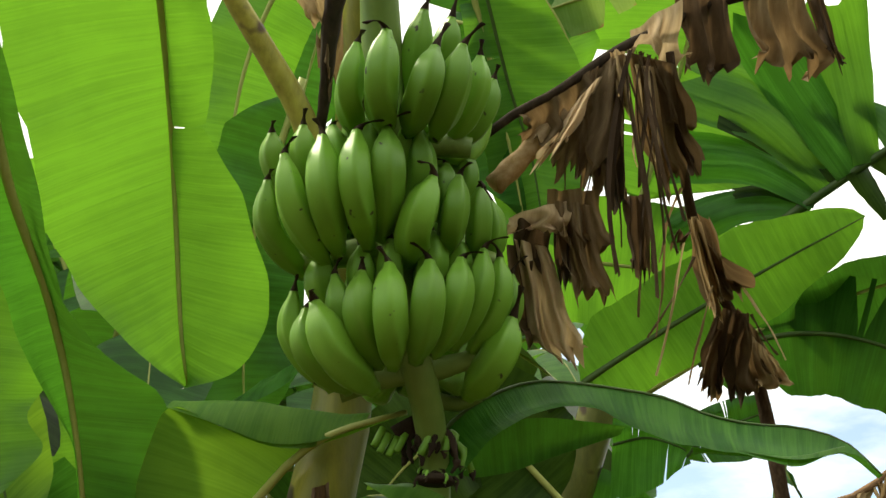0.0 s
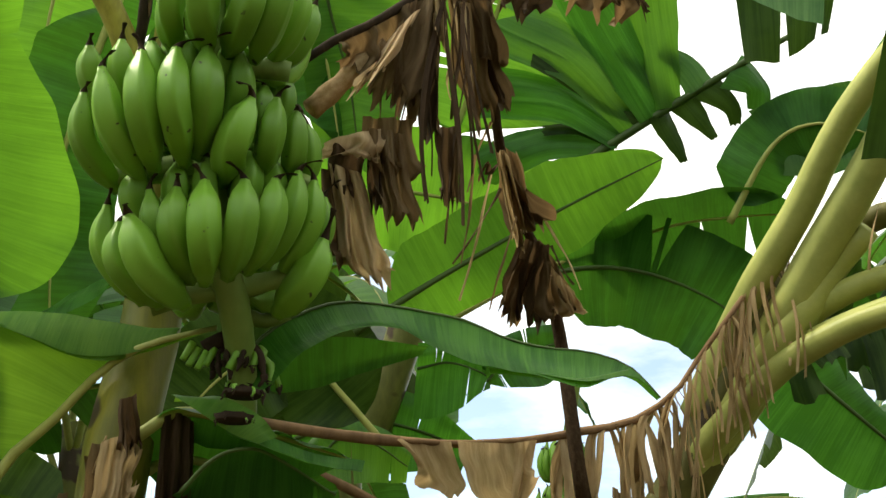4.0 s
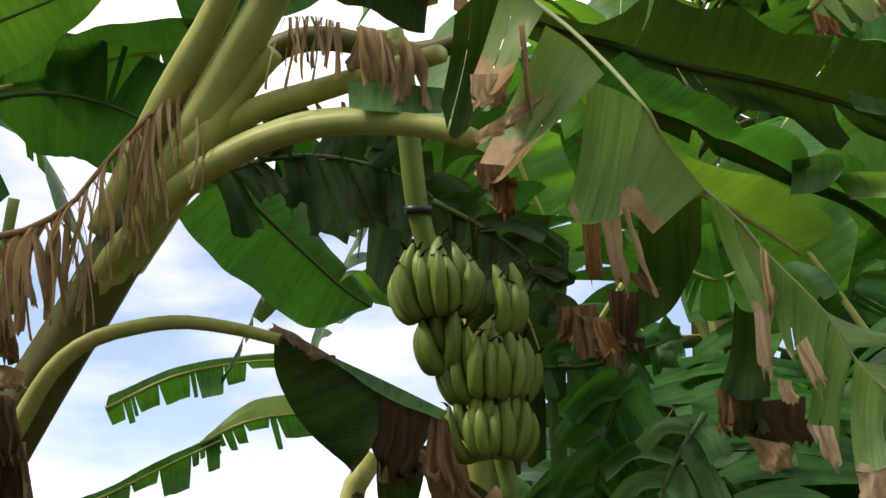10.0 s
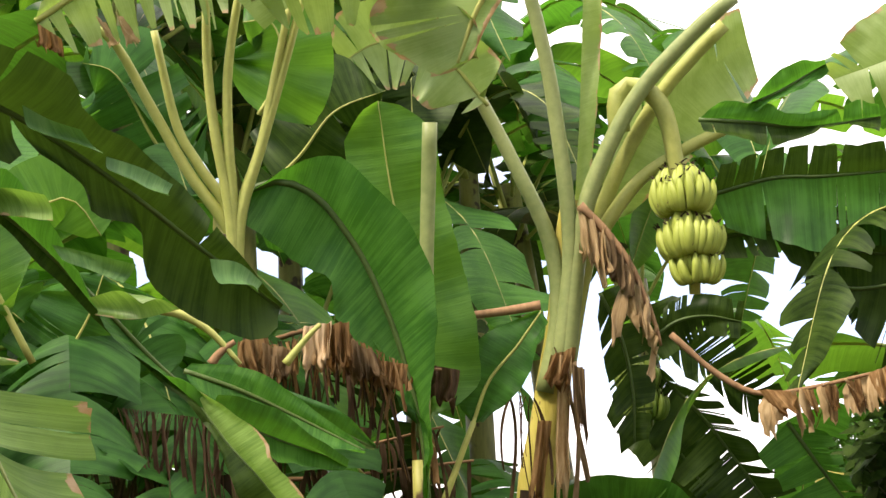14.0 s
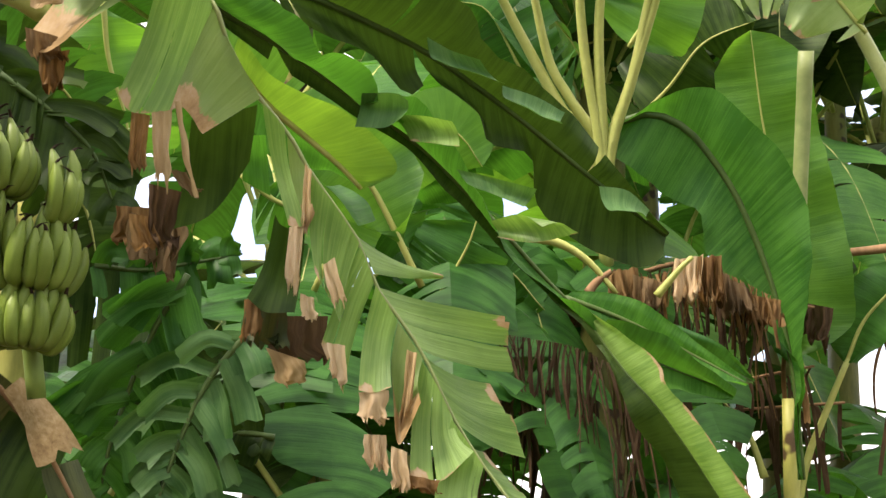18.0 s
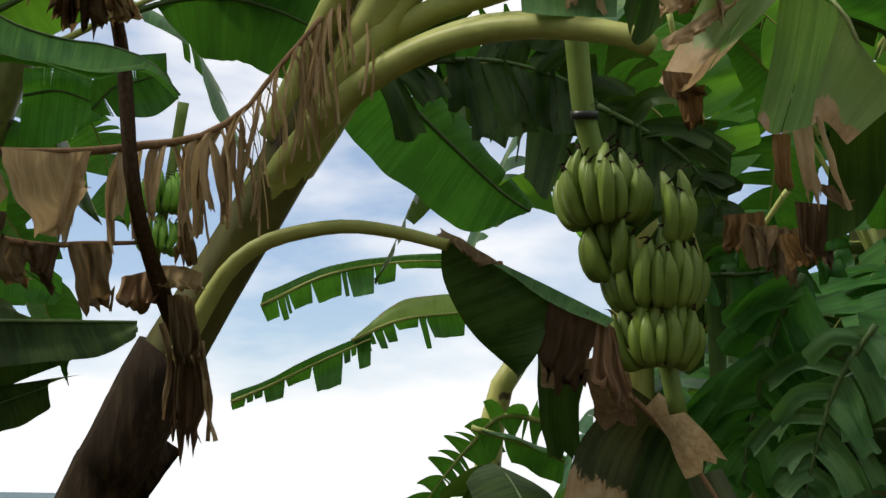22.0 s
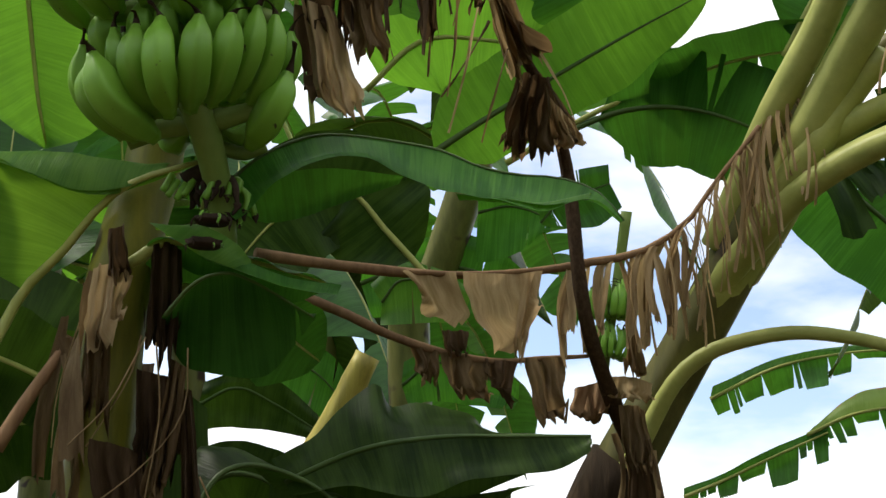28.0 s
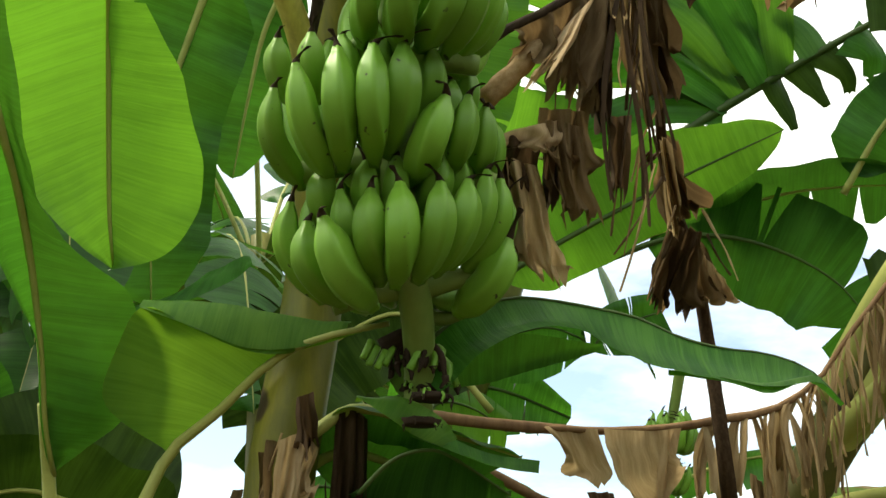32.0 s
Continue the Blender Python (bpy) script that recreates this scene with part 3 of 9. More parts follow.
def finger(crown, pts, rad, mat, seed=0, wisp=1.0):
    """One banana from its neck through its belly to its tip: five soft ridges, blunt end, crooked black flower on it."""
    rnd = random.Random(seed * 11 + 4)
    n, seg = 22, 25
    c, L = spline(pts, n)
    tan, side, nor = frames_along(c, (0.1, -1, 0.05))
    keys = ((0, 0.45), (0.06, 0.48), (0.14, 0.72), (0.24, 0.93), (0.36, 1.0), (0.64, 1.0), (0.76, 0.93), (0.85, 0.76), (0.91, 0.55), (0.95, 0.40), (0.98, 0.32), (1.0, 0.28))
    ph, fat = rnd.uniform(0, 6.28), rnd.uniform(0.94, 1.06)
    vs, uvs = [], []
    for i in range(n + 1):
        f = i / n
        r0 = rad * fat * float(np.interp(f, [k[0] for k in keys], [k[1] for k in keys]))
        for k in range(seg):
            a = 2 * math.pi * k / seg
            r = r0 * 0.92 * (1 + 0.10 * math.cos(5 * a + ph) + 0.035 * math.cos(10 * a + 2 * ph)) * (1 + 0.03 * noise.noise(Vector((f * 3, k * 0.4, seed))))
            vs.append(c[i] + side[i] * math.cos(a) * r + nor[i] * math.sin(a) * r)
            uvs.append((f * L, k / seg))
    fs = [(i * seg + k, i * seg + (k + 1) % seg, (i + 1) * seg + (k + 1) % seg, (i + 1) * seg + k) for i in range(n) for k in range(seg)]
    fs += [tuple(range(seg - 1, -1, -1)), tuple(n * seg + k for k in range(seg))]
    slots = [0] * (n * seg) + [0, 1]
    q, d = np.array(c[-1]), np.array(tan[-1])
    swing = np.array((rnd.uniform(-1, 1), rnd.uniform(-1.2, 0.2), rnd.uniform(-0.9, 0.6)))
    step = rad * wisp * rnd.uniform(0.18, 0.44)
    first = len(vs)
    for i in range(6):
        r = rad * (0.30, 0.20, 0.12, 0.10, 0.15, 0.20)[i]
        for k in range(5):
            a = 2 * math.pi * k / 5
            vs.append(q + side[-1] * math.cos(a) * r + nor[-1] * math.sin(a) * r)
            uvs.append((0.02 * i, k / 5))
        d = unit(d + swing * rnd.uniform(0.4, 1.0))
        q = q + d * step
    for i in range(5):
        for k in range(5):
            fs.append((first + i * 5 + k, first + i * 5 + (k + 1) % 5, first + (i + 1) * 5 + (k + 1) % 5, first + (i + 1) * 5 + k))
            slots.append(1)
    fs.append(tuple(first + 25 + k for k in range(5)))
    slots.append(1)
    return part("banana", mesh_of("banana", vs, fs, [mat, TIP], uvs, slots), crown)


def sheet(owner, rib, rim, mat, seed=0, bow=0.06, wave=0.012, tears=0, gap=0.3, lobes=0.0, ragged=0.0, rib_r=0.0, rib_mat=None, n=44, rows=8, name="leaf", label=""):
    """Half a blade between its rib and its rim. bow: how far it bellies out; tears: rips from the rim in to the rib."""
    rnd = random.Random(seed * 7 + 1)
    c, L = spline(rib, n * 2)
    e, _ = spline(rim, n * 2)
    tan = unit(np.gradient(c, axis=0))
    nor = unit(np.cross(tan, e - c))
    cuts = [0.0] + sorted(rnd.uniform(0.05, 0.95) for _ in range(tears)) + [1.0]
    vs, uvs, fs = [], [], []
    for a, b in zip(cuts[:-1], cuts[1:]):
        if b - a < 0.012:
            continue
        m = max(2, int(round((b - a) * n)))
        first, turn, short = len(vs), rnd.uniform(-lobes, lobes), 1 - ragged * rnd.random()
        g = min(gap * (b - a) * 0.5, 0.05) if tears else 0.0
        for i in range(m + 1):
            f = i / m
            for j in range(rows + 1):
                v = j / rows
                u = min(max(a + (b - a) * f + (1 - 2 * f) * g * v ** 1.3, 0.0), 1.0)
                x = u * n * 2
                k = min(int(x), n * 2 - 1)
                w8 = x - k
                p, q, N = c[k] * (1 - w8) + c[k + 1] * w8, e[k] * (1 - w8) + e[k + 1] * w8, nor[k]
                wide = np.linalg.norm(q - p)
                sway = bow * math.sin(math.pi * v) * wide + wave * v * (math.sin(u * L * 12 + seed) + noise.noise(Vector((u * L * 7, v * 2, seed + 0.5)))) + 0.5 * wave * v * v * noise.noise(Vector((u * L * 22, v, seed + 2.5))) + turn * v * v * wide
                nick = 1 + 0.05 * noise.noise(Vector((u * L * 14, seed, 1.7))) + 0.05 * noise.noise(Vector((u * L * 5, seed, 3.7))) - 0.12 * max(0.0, noise.noise(Vector((u * L * 9, seed, 5.1))) - 0.45)
                vs.append(p + (q - p) * v * short * (1 + (nick - 1) * v * v) + N * sway)
                uvs.append((u * L, v))
        for i in range(m):
            for j in range(rows):
                k = first + i * (rows + 1) + j
                fs.append((k, k + 1, k + rows + 2, k + rows + 1))
    ob = part(name, mesh_of(name, vs, fs, [mat], uvs), owner, label)
    if rib_r:
        part("midrib", tube("midrib", c[::8], rib_r, rib_r * 0.45, rib_mat or RIB, 8, 24, groove=0.25, seed=seed), ob)
    return ob


def tatter(owner, rib, width, count, mat, seed, face, label):
    """A leaf ripped to its rib: square-ended strips on both sides, bent down and turned every way."""
    rnd = random.Random(seed * 19 + 3)
    ob = part("shredded_leaf", tube("rib", rib, 0.008, 0.003, RIB_DARK, 7, 18, seed=seed), owner, label)
    c, L = spline(rib, 60)
    tan = unit(np.gradient(c, axis=0))
    view = np.array(facing(face))
    for i in range(count):
        for sign in (-1, 1):
            k = min(59, int(60 * (i + rnd.random()) / count))
            grow = 0.55 + 0.45 * math.sin(math.pi * min(1.0, (k / 60) * 1.1 + 0.12))
            out = unit(np.cross(tan[k], view)) * sign
            d = unit(out + tan[k] * rnd.uniform(0.1, 0.7) + view * rnd.uniform(-0.5, 0.3) + np.array((0, 0, -rnd.uniform(0.1, 0.7))))
            long = width * grow * rnd.uniform(0.6, 1.15)
            bend = np.array((rnd.uniform(-0.2, 0.2), rnd.uniform(-0.2, 0.2), -rnd.uniform(0.3, 1.0)))
            p1 = c[k] + d * long * 0.5
            p2 = p1 + unit(d + bend) * long * 0.5
            w = L / count * rnd.uniform(0.8, 1.5)
            lobe(ob, [c[k], p1, p2], w * 0.8, w * rnd.uniform(0.9, 1.3), mat, face, seed * 40 + i * 2 + (sign > 0), n=7, cols=5, pleat=rnd.uniform(0.02, 0.12), cup=rnd.uniform(-0.3, 0.3), rim=0.9, name="strip")
    return ob


def rag(owner, top, bottom, mat, seed=0, pleats=3, depth=0.014, ragged=0.3, n=14, m=20, name="strip"):
    """A piece of withered blade that hangs from its upper edge, folded lengthwise, with a frayed lower edge."""
    rnd = random.Random(seed * 5 + 2)
    a, wide = spline(top, m)
    b, _ = spline(bottom, m)
    drop = float(np.linalg.norm(b - a, axis=1).mean())
    nor = unit(np.cross(np.gradient(a, axis=0) + np.gradient(b, axis=0), b - a))
    ph, off, ph2 = rnd.uniform(0, 6), rnd.uniform(0, 5), rnd.uniform(0, 6)
    spikes = max(2, int(pleats) + 1)
    fray = []
    for k in range(m + 1):
        tooth = abs(((k / m) * spikes + 1.2 * noise.noise(Vector((k * 0.21, seed, 1.0)))) % 1.0 * 2 - 1)
        fray.append(1 - ragged * (0.9 * tooth + 0.7 * rnd.random() ** 3 + 0.8 * abs(noise.noise(Vector((k * 0.35, seed, 4.0))))))
    span = unit(np.gradient(a, axis=0) + np.gradient(b, axis=0))
    w2 = float(np.linalg.norm(b[-1] - b[0]))
    vs, uvs = [], []
    for i in range(n + 1):
        f = i / n
        for j in range(m + 1):
            x = j / m
            v = f * (1 - (1 - fray[j]) * f ** 4)
            fold = math.sin(pleats * 6.28 * x + ph + 1.2 * math.sin(3 * f + ph2)) + 0.5 * math.sin(pleats * 14.1 * x + ph2 - f) + 0.7 * noise.noise(Vector((x * 4, f * 3, seed + 0.2)))
            curl = 0.8 * (2 * x - 1) ** 4 * math.sin(f * 5 + ph2) + 0.6 * f ** 5 * math.sin(9 * x + ph)
            vs.append(a[j] + (b[j] - a[j]) * v + nor[j] * depth * (0.35 + 0.9 * f) * (fold + curl))
            slide = (0.10 * math.sin(4.5 * f + ph) + 0.22 * noise.noise(Vector((x * 2, f * 3.5, seed + 7.0)))) * f * max(wide, w2)
            vs[-1] = vs[-1] + span[j] * slide
            uvs.append((off + x * (wide * (1 - f) + w2 * f), f * drop))
    fs = [(i * (m + 1) + j, i * (m + 1) + j + 1, (i + 1) * (m + 1) + j + 1, (i + 1) * (m + 1) + j) for i in range(n) for j in range(m)]
    return part(name, mesh_of(name, vs, fs, [mat], uvs), owner)


def shred(owner, pts, w0, w1, mat, seed=0, twist=1.5):
    """A narrow twisted thread of withered blade."""
    rnd = random.Random(seed)
    n = 14
    c, L = spline(pts, n)
    tan = unit(np.gradient(c, axis=0))
    side = unit(np.cross(tan, np.array((0.1, 1, 0.1))))
    out = unit(np.cross(side, tan))
    a0, off = rnd.uniform(-0.5, 0.5), rnd.random() * 5
    vs, uvs = [], []
    for i in range(n + 1):
        f = i / n
        a = a0 + twist * math.sin(f * 4 + seed)
        w = (w0 + (w1 - w0) * f) * (1 + 0.3 * noise.noise(Vector((f * 6, seed, 0))))
        e = side[i] * math.cos(a) + out[i] * math.sin(a)
        h = out[i] * math.cos(a) - side[i] * math.sin(a)
        for j, q in enumerate((-1, -0.35, 0.35, 1)):
            vs.append(c[i] + e * q * w * 0.5 + h * (0.35 * w if j in (0, 3) else -0.1 * w))
            uvs.append((off + q * w * 0.5, f * L))
    fs = [(i * 4 + j, i * 4 + j + 1, i * 4 + j + 5, i * 4 + j + 4) for i in range(n) for j in range(3)]
    return part("thread", mesh_of("thread", vs, fs, [mat], uvs), owner)


FINGERS = {}


def fingers_of(mat):
    if mat.name not in FINGERS:
        FINGERS[mat.name] = [finger_mesh("banana", mat, 1.0, 0.124 + 0.010 * (k % 3), 0.02 * (k - 2), k + 1) for k in range(5)]
    return FINGERS[mat.name]


def hand(bunch, at, heading, spread, count, size, mat, seed=0, reach=0.25, lift=0.0, second=True, tilt=0.0):
    """A hand of bananas at the stalk: a crown, and two rows of fingers fanned round it. heading: degrees, where the middle of the fan points."""
    rnd = random.Random(seed * 5 + 2)
    at = Vector(at)
    hd = radians(heading)
    arc = [at + Vector((math.cos(hd + radians(spread) * (k / 6 - 0.5)), math.sin(hd + radians(spread) * (k / 6 - 0.5)), 0)) * size * reach * 0.9 + Vector((0, 0, size * 0.03)) for k in range(7)]
    crown = part("hand_crown", tube("hand_crown", arc, size * 0.11, size * 0.11, STALK, 8, 12, wob=0.2, seed=seed), bunch)
    kinds = fingers_of(mat)
    for row in ((0, 1) if second else (0,)):
        m = count if row == 0 else count - 1
        for i in range(m):
            f = (i + 0.5) / m - 0.5
            a = hd + radians(spread) * f + radians(rnd.uniform(-3, 3))
            base = at + Vector((math.cos(a), math.sin(a), 0)) * size * reach * (1 if row == 0 else 0.72) + Vector((0, 0, size * (0.0 if row == 0 else 0.30) + lift * abs(f) * size))
            sc = size * rnd.uniform(0.86, 1.08) * (1 if row == 0 else 0.95)
            m4 = Matrix.Translation(base) @ Matrix.Rotation(a + radians(rnd.uniform(-5, 5)), 4, "Z") @ Matrix.Rotation(radians(rnd.uniform(-9, 7) - (14 if row else 0) + tilt + 14 * abs(f)), 4, "Y") @ Matrix.Rotation(radians(rnd.uniform(-9, 9)), 4, "X") @ Matrix.Diagonal((sc, sc, sc, 1))
            ob = new("banana", kinds[rnd.randrange(5)])
            ob.parent = crown
            ob.matrix_basis = m4
    return crown

# ---- ground, far hill ----
def ground_sheet():
    n, half = 60, 900.0
    xs = [math.copysign(abs(q) ** 2.2, q) * half for q in np.linspace(-1, 1, n + 1)]
    vs = [(x, y, 0.05 * noise.noise(Vector((x * 0.8, y * 0.8, 0))) if abs(x) + abs(y) < 60 else 0.0) for x in xs for y in xs]
    fs = [(i * (n + 1) + j, (i + 1) * (n + 1) + j, (i + 1) * (n + 1) + j + 1, i * (n + 1) + j + 1) for i in range(n) for j in range(n)]
    return tagged(new("ground", mesh_of("ground", vs, fs, [SOIL])), "bare brown soil with green litter under the banana plants", "ground", kind="structure")


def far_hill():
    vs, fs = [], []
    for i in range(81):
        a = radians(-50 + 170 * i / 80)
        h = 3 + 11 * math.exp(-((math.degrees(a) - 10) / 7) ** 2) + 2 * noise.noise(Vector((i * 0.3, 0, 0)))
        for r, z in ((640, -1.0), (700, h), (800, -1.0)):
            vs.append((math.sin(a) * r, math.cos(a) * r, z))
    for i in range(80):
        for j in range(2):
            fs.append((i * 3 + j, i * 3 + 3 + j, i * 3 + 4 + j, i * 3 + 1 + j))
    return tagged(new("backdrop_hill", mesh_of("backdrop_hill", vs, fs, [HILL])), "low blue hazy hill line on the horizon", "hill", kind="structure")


ground_sheet()
far_hill()

# ---- the bearing plant with the large bunch ----
plant_a = thing("banana_plant", (-0.213, 1.966, 0), "banana plant with yellow-green pseudostem and peeling brown sheaths", "banana plant")
part("pseudostem", tube("pseudostem", [plant_a.location, *[(-0.191, 1.969, 1.698), (-0.185, 1.933, 1.952)], *[(-0.148, 1.987, 2.199), (-0.158, 1.946, 2.314), (-0.156, 1.883, 2.459), (-0.158, 1.786, 2.635), (-0.167, 1.639, 2.841)]], 0.078, 0.035, STEM_GOLD, 14, 30, 5, 0.04, 0.12, seed=1), plant_a)
sheaths(plant_a, [plant_a.location, *[(-0.207, 1.968, 1.697), (-0.198, 1.933, 1.951), (-0.197, 1.902, 2.078)]], 0.084, 0.07, 3, 3, BARK)
hanging_strips(plant_a, [(-0.198, 1.877, 1.974), (-0.250, 1.887, 1.903), (-0.248, 1.903, 1.804)], 5, (0.10, 0.35), (0.02, 0.05), DRY, 2)
hanging_strips(plant_a, [(-0.113, 1.900, 1.873), (-0.098, 1.911, 1.800), (-0.110, 1.918, 1.741)], 2, (0.15, 0.3), (0.015, 0.03), DRY, 3)

# the tall backlit leaf that hangs behind the bunch, its right half ripped across
back_leaf = sheet(plant_a, [(-0.559, 1.854, 3.114), (-0.530, 2.164, 2.967), (-0.512, 2.357, 2.851), (-0.494, 2.470, 2.710), (-0.467, 2.596, 2.506), (-0.447, 2.665, 2.416)], [(-0.789, 1.802, 3.028), (-0.789, 2.058, 2.859), (-0.731, 2.303, 2.663), (-0.652, 2.449, 2.540), (-0.558, 2.569, 2.453), (-0.455, 2.664, 2.415)], LEAF_YOUNG, 11, 0.05, 0.02, rib_r=0.009, rib_mat=RIB, label="bright backlit young banana leaf hanging down")
sheet(back_leaf, [(-0.559, 1.854, 3.114), (-0.530, 2.164, 2.967), (-0.514, 2.357, 2.850)], [(-0.434, 1.817, 3.102), (-0.438, 2.124, 2.952), (-0.446, 2.314, 2.836)], LEAF_YOUNG, 12, 0.06, 0.015, name="half_blade")
sheet(back_leaf, [(-0.513, 2.358, 2.848), (-0.494, 2.470, 2.710), (-0.467, 2.596, 2.506), (-0.447, 2.665, 2.416)], [(-0.440, 2.326, 2.837), (-0.352, 2.420, 2.724), (-0.303, 2.512, 2.584), (-0.310, 2.574, 2.491), (-0.349, 2.617, 2.439), (-0.443, 2.647, 2.408)], LEAF_YOUNG, 13, 0.06, 0.015, name="half_blade")
# the dark one that stands up at the edge, its narrow half folded back
edge_leaf = sheet(plant_a, [(-0.668, 1.513, 2.516), (-0.633, 1.709, 2.373), (-0.595, 1.824, 2.292), (-0.561, 1.937, 2.188), (-0.536, 2.009, 2.078), (-0.520, 2.069, 1.985), (-0.500, 2.121, 1.924)], [(-0.643, 1.515, 2.522), (-0.599, 1.712, 2.379), (-0.574, 1.818, 2.267), (-0.524, 1.894, 2.227), (-0.421, 1.973, 2.172), (-0.402, 2.023, 2.077), (-0.407, 2.064, 1.999), (-0.456, 2.094, 1.960), (-0.500, 2.121, 1.924)], LEAF, 14, 0.05, 0.014, rib_r=0.009, rib_mat=RIB, label="dark green banana leaf with a folded half")
sheet(edge_leaf, [(-0.668, 1.513, 2.516), (-0.633, 1.709, 2.373), (-0.595, 1.824, 2.292), (-0.561, 1.937, 2.188), (-0.536, 2.009, 2.078), (-0.520, 2.069, 1.985), (-0.500, 2.121, 1.924)], [(-0.720, 1.490, 2.492), (-0.683, 1.685, 2.354), (-0.628, 1.803, 2.246), (-0.589, 1.898, 2.164), (-0.552, 1.980, 2.104), (-0.535, 2.029, 2.047), (-0.522, 2.079, 1.969), (-0.502, 2.121, 1.923)], LEAF_MID, 15, 0.12, 0.01, name="half_blade")
part("leaf_stalk", tube("leaf_stalk", [(-0.526, 2.053, 2.017), (-0.511, 2.118, 1.940), (-0.498, 2.129, 1.862), (-0.476, 2.109, 1.741), (-0.451, 2.041, 1.570), (-0.420, 1.930, 1.290)], 0.009, 0.016, RIB, 10, 14, groove=0.2), plant_a)
# the leaf whose underside shows below the bunch, its upper rim folded over
under_leaf = sheet(plant_a, [(-0.338, 2.021, 1.959), (-0.281, 1.981, 2.010), (-0.222, 1.925, 2.072), (-0.163, 1.871, 2.105), (-0.117, 1.847, 2.118), (-0.068, 1.822, 2.126)], [(-0.340, 2.032, 1.955), (-0.432, 2.001, 2.003), (-0.440, 1.969, 2.061), (-0.409, 1.920, 2.142), (-0.328, 1.907, 2.116), (-0.259, 1.896, 2.091), (-0.195, 1.877, 2.092), (-0.117, 1.848, 2.112), (-0.068, 1.822, 2.126)], LEAF_LIME, 17, -0.05, 0.006, label="lime green banana leaf seen from below with a folded rim")
sheet(under_leaf, [(-0.409, 1.915, 2.141), (-0.328, 1.902, 2.115), (-0.260, 1.891, 2.091), (-0.195, 1.872, 2.091), (-0.125, 1.845, 2.109)], [(-0.402, 1.956, 2.161), (-0.340, 1.947, 2.162), (-0.264, 1.921, 2.155), (-0.180, 1.895, 2.138), (-0.112, 1.858, 2.132)], LEAF_LIME, 18, 0.12, 0.008, name="folded_rim")
part("midrib", tube("midrib", [(-0.069, 1.812, 2.125), (-0.164, 1.861, 2.104), (-0.223, 1.914, 2.072), (-0.281, 1.971, 2.010), (-0.338, 2.016, 1.958), (-0.369, 2.021, 1.887), (-0.394, 2.008, 1.816), (-0.413, 1.992, 1.740), (-0.432, 1.963, 1.612), (-0.417, 1.881, 1.299)], 0.004, 0.016, RIB, 10, 26, groove=0.2), under_leaf)
sheet(plant_a, [(-0.436, 2.290, 2.226), (-0.349, 2.271, 2.241), (-0.255, 2.240, 2.285), (-0.220, 2.212, 2.312)], [(-0.330, 2.322, 2.268), (-0.274, 2.295, 2.309), (-0.233, 2.271, 2.339), (-0.219, 2.256, 2.339)], LEAF, 19, 0.05, 0.01)
# the broad leaf that reaches out to the side under the bunch
side_leaf = sheet(plant_a, [(-0.041, 1.796, 2.063), (0.013, 1.789, 2.128), (0.104, 1.792, 2.175), (0.198, 1.776, 2.170), (0.292, 1.759, 2.154), (0.365, 1.731, 2.118), (0.458, 1.689, 2.101), (0.510, 1.662, 2.073), (0.539, 1.644, 2.030)], [(-0.021, 1.744, 2.029), (0.032, 1.733, 2.071), (0.096, 1.731, 2.104), (0.169, 1.715, 2.107), (0.236, 1.706, 2.080), (0.284, 1.692, 2.067), (0.353, 1.662, 2.057), (0.419, 1.631, 2.041), (0.482, 1.622, 2.051), (0.525, 1.629, 2.021)], LEAF_MID, 20, 0.07, 0.012, rib_r=0.004, rib_mat=RIB_DARK, label="broad green banana leaf arching out under the bunch")
# the half hanging below, its shade painted with the darker green
sheet(side_leaf, [(-0.034, 1.846, 2.093), (0.046, 1.824, 2.118), (0.125, 1.802, 2.127), (0.235, 1.773, 2.114)], [(-0.018, 1.890, 2.071), (0.044, 1.872, 2.052), (0.120, 1.839, 2.074), (0.231, 1.786, 2.112)], LEAF, 21, 0.08, 0.012, name="half_blade")
sheet(side_leaf, [(0.301, 1.695, 2.067), (0.354, 1.669, 2.058), (0.422, 1.640, 2.043), (0.482, 1.622, 2.051)], [(0.313, 1.719, 2.066), (0.367, 1.691, 2.056), (0.426, 1.660, 2.044), (0.491, 1.639, 2.060)], LEAF_YOUNG, 320, 0.1, 0.006, name="rolled_rim")
# leaves with waved rims low at the edge
sheet(plant_a, [(-0.782, 2.120, 2.422), (-0.776, 2.176, 2.274), (-0.754, 2.217, 2.153), (-0.721, 2.255, 2.024)], [(-0.679, 2.104, 2.388), (-0.620, 2.156, 2.279), (-0.658, 2.175, 2.195), (-0.624, 2.197, 2.137), (-0.681, 2.205, 2.056)], LEAF_YOUNG, 22, 0.1, 0.02)
# half-folded dark leaves beside the stem
front_leaf = sheet(plant_a, [(-0.101, 1.814, 1.887), (-0.063, 1.787, 1.930), (-0.019, 1.765, 1.944), (0.027, 1.787, 1.937), (0.114, 1.813, 1.897)], [(-0.118, 1.893, 1.891), (-0.085, 1.923, 1.846), (-0.032, 1.927, 1.833), (0.047, 1.927, 1.832), (0.086, 1.882, 1.860), (0.117, 1.833, 1.895)], LEAF, 23, 0.08, 0.012, tears=2, gap=0.1, rib_r=0.004, rib_mat=RIB_DARK, label="dark half-folded banana leaf")
sheet(front_leaf, [(-0.129, 1.725, 2.000), (-0.088, 1.714, 1.974), (-0.048, 1.731, 1.956), (-0.007, 1.744, 1.946)], [(-0.118, 1.766, 2.008), (-0.061, 1.758, 2.012), (-0.010, 1.756, 1.984), (0.017, 1.762, 1.958)], LEAF_LIME, 24, 0.08, 0.008, name="folded_rim")
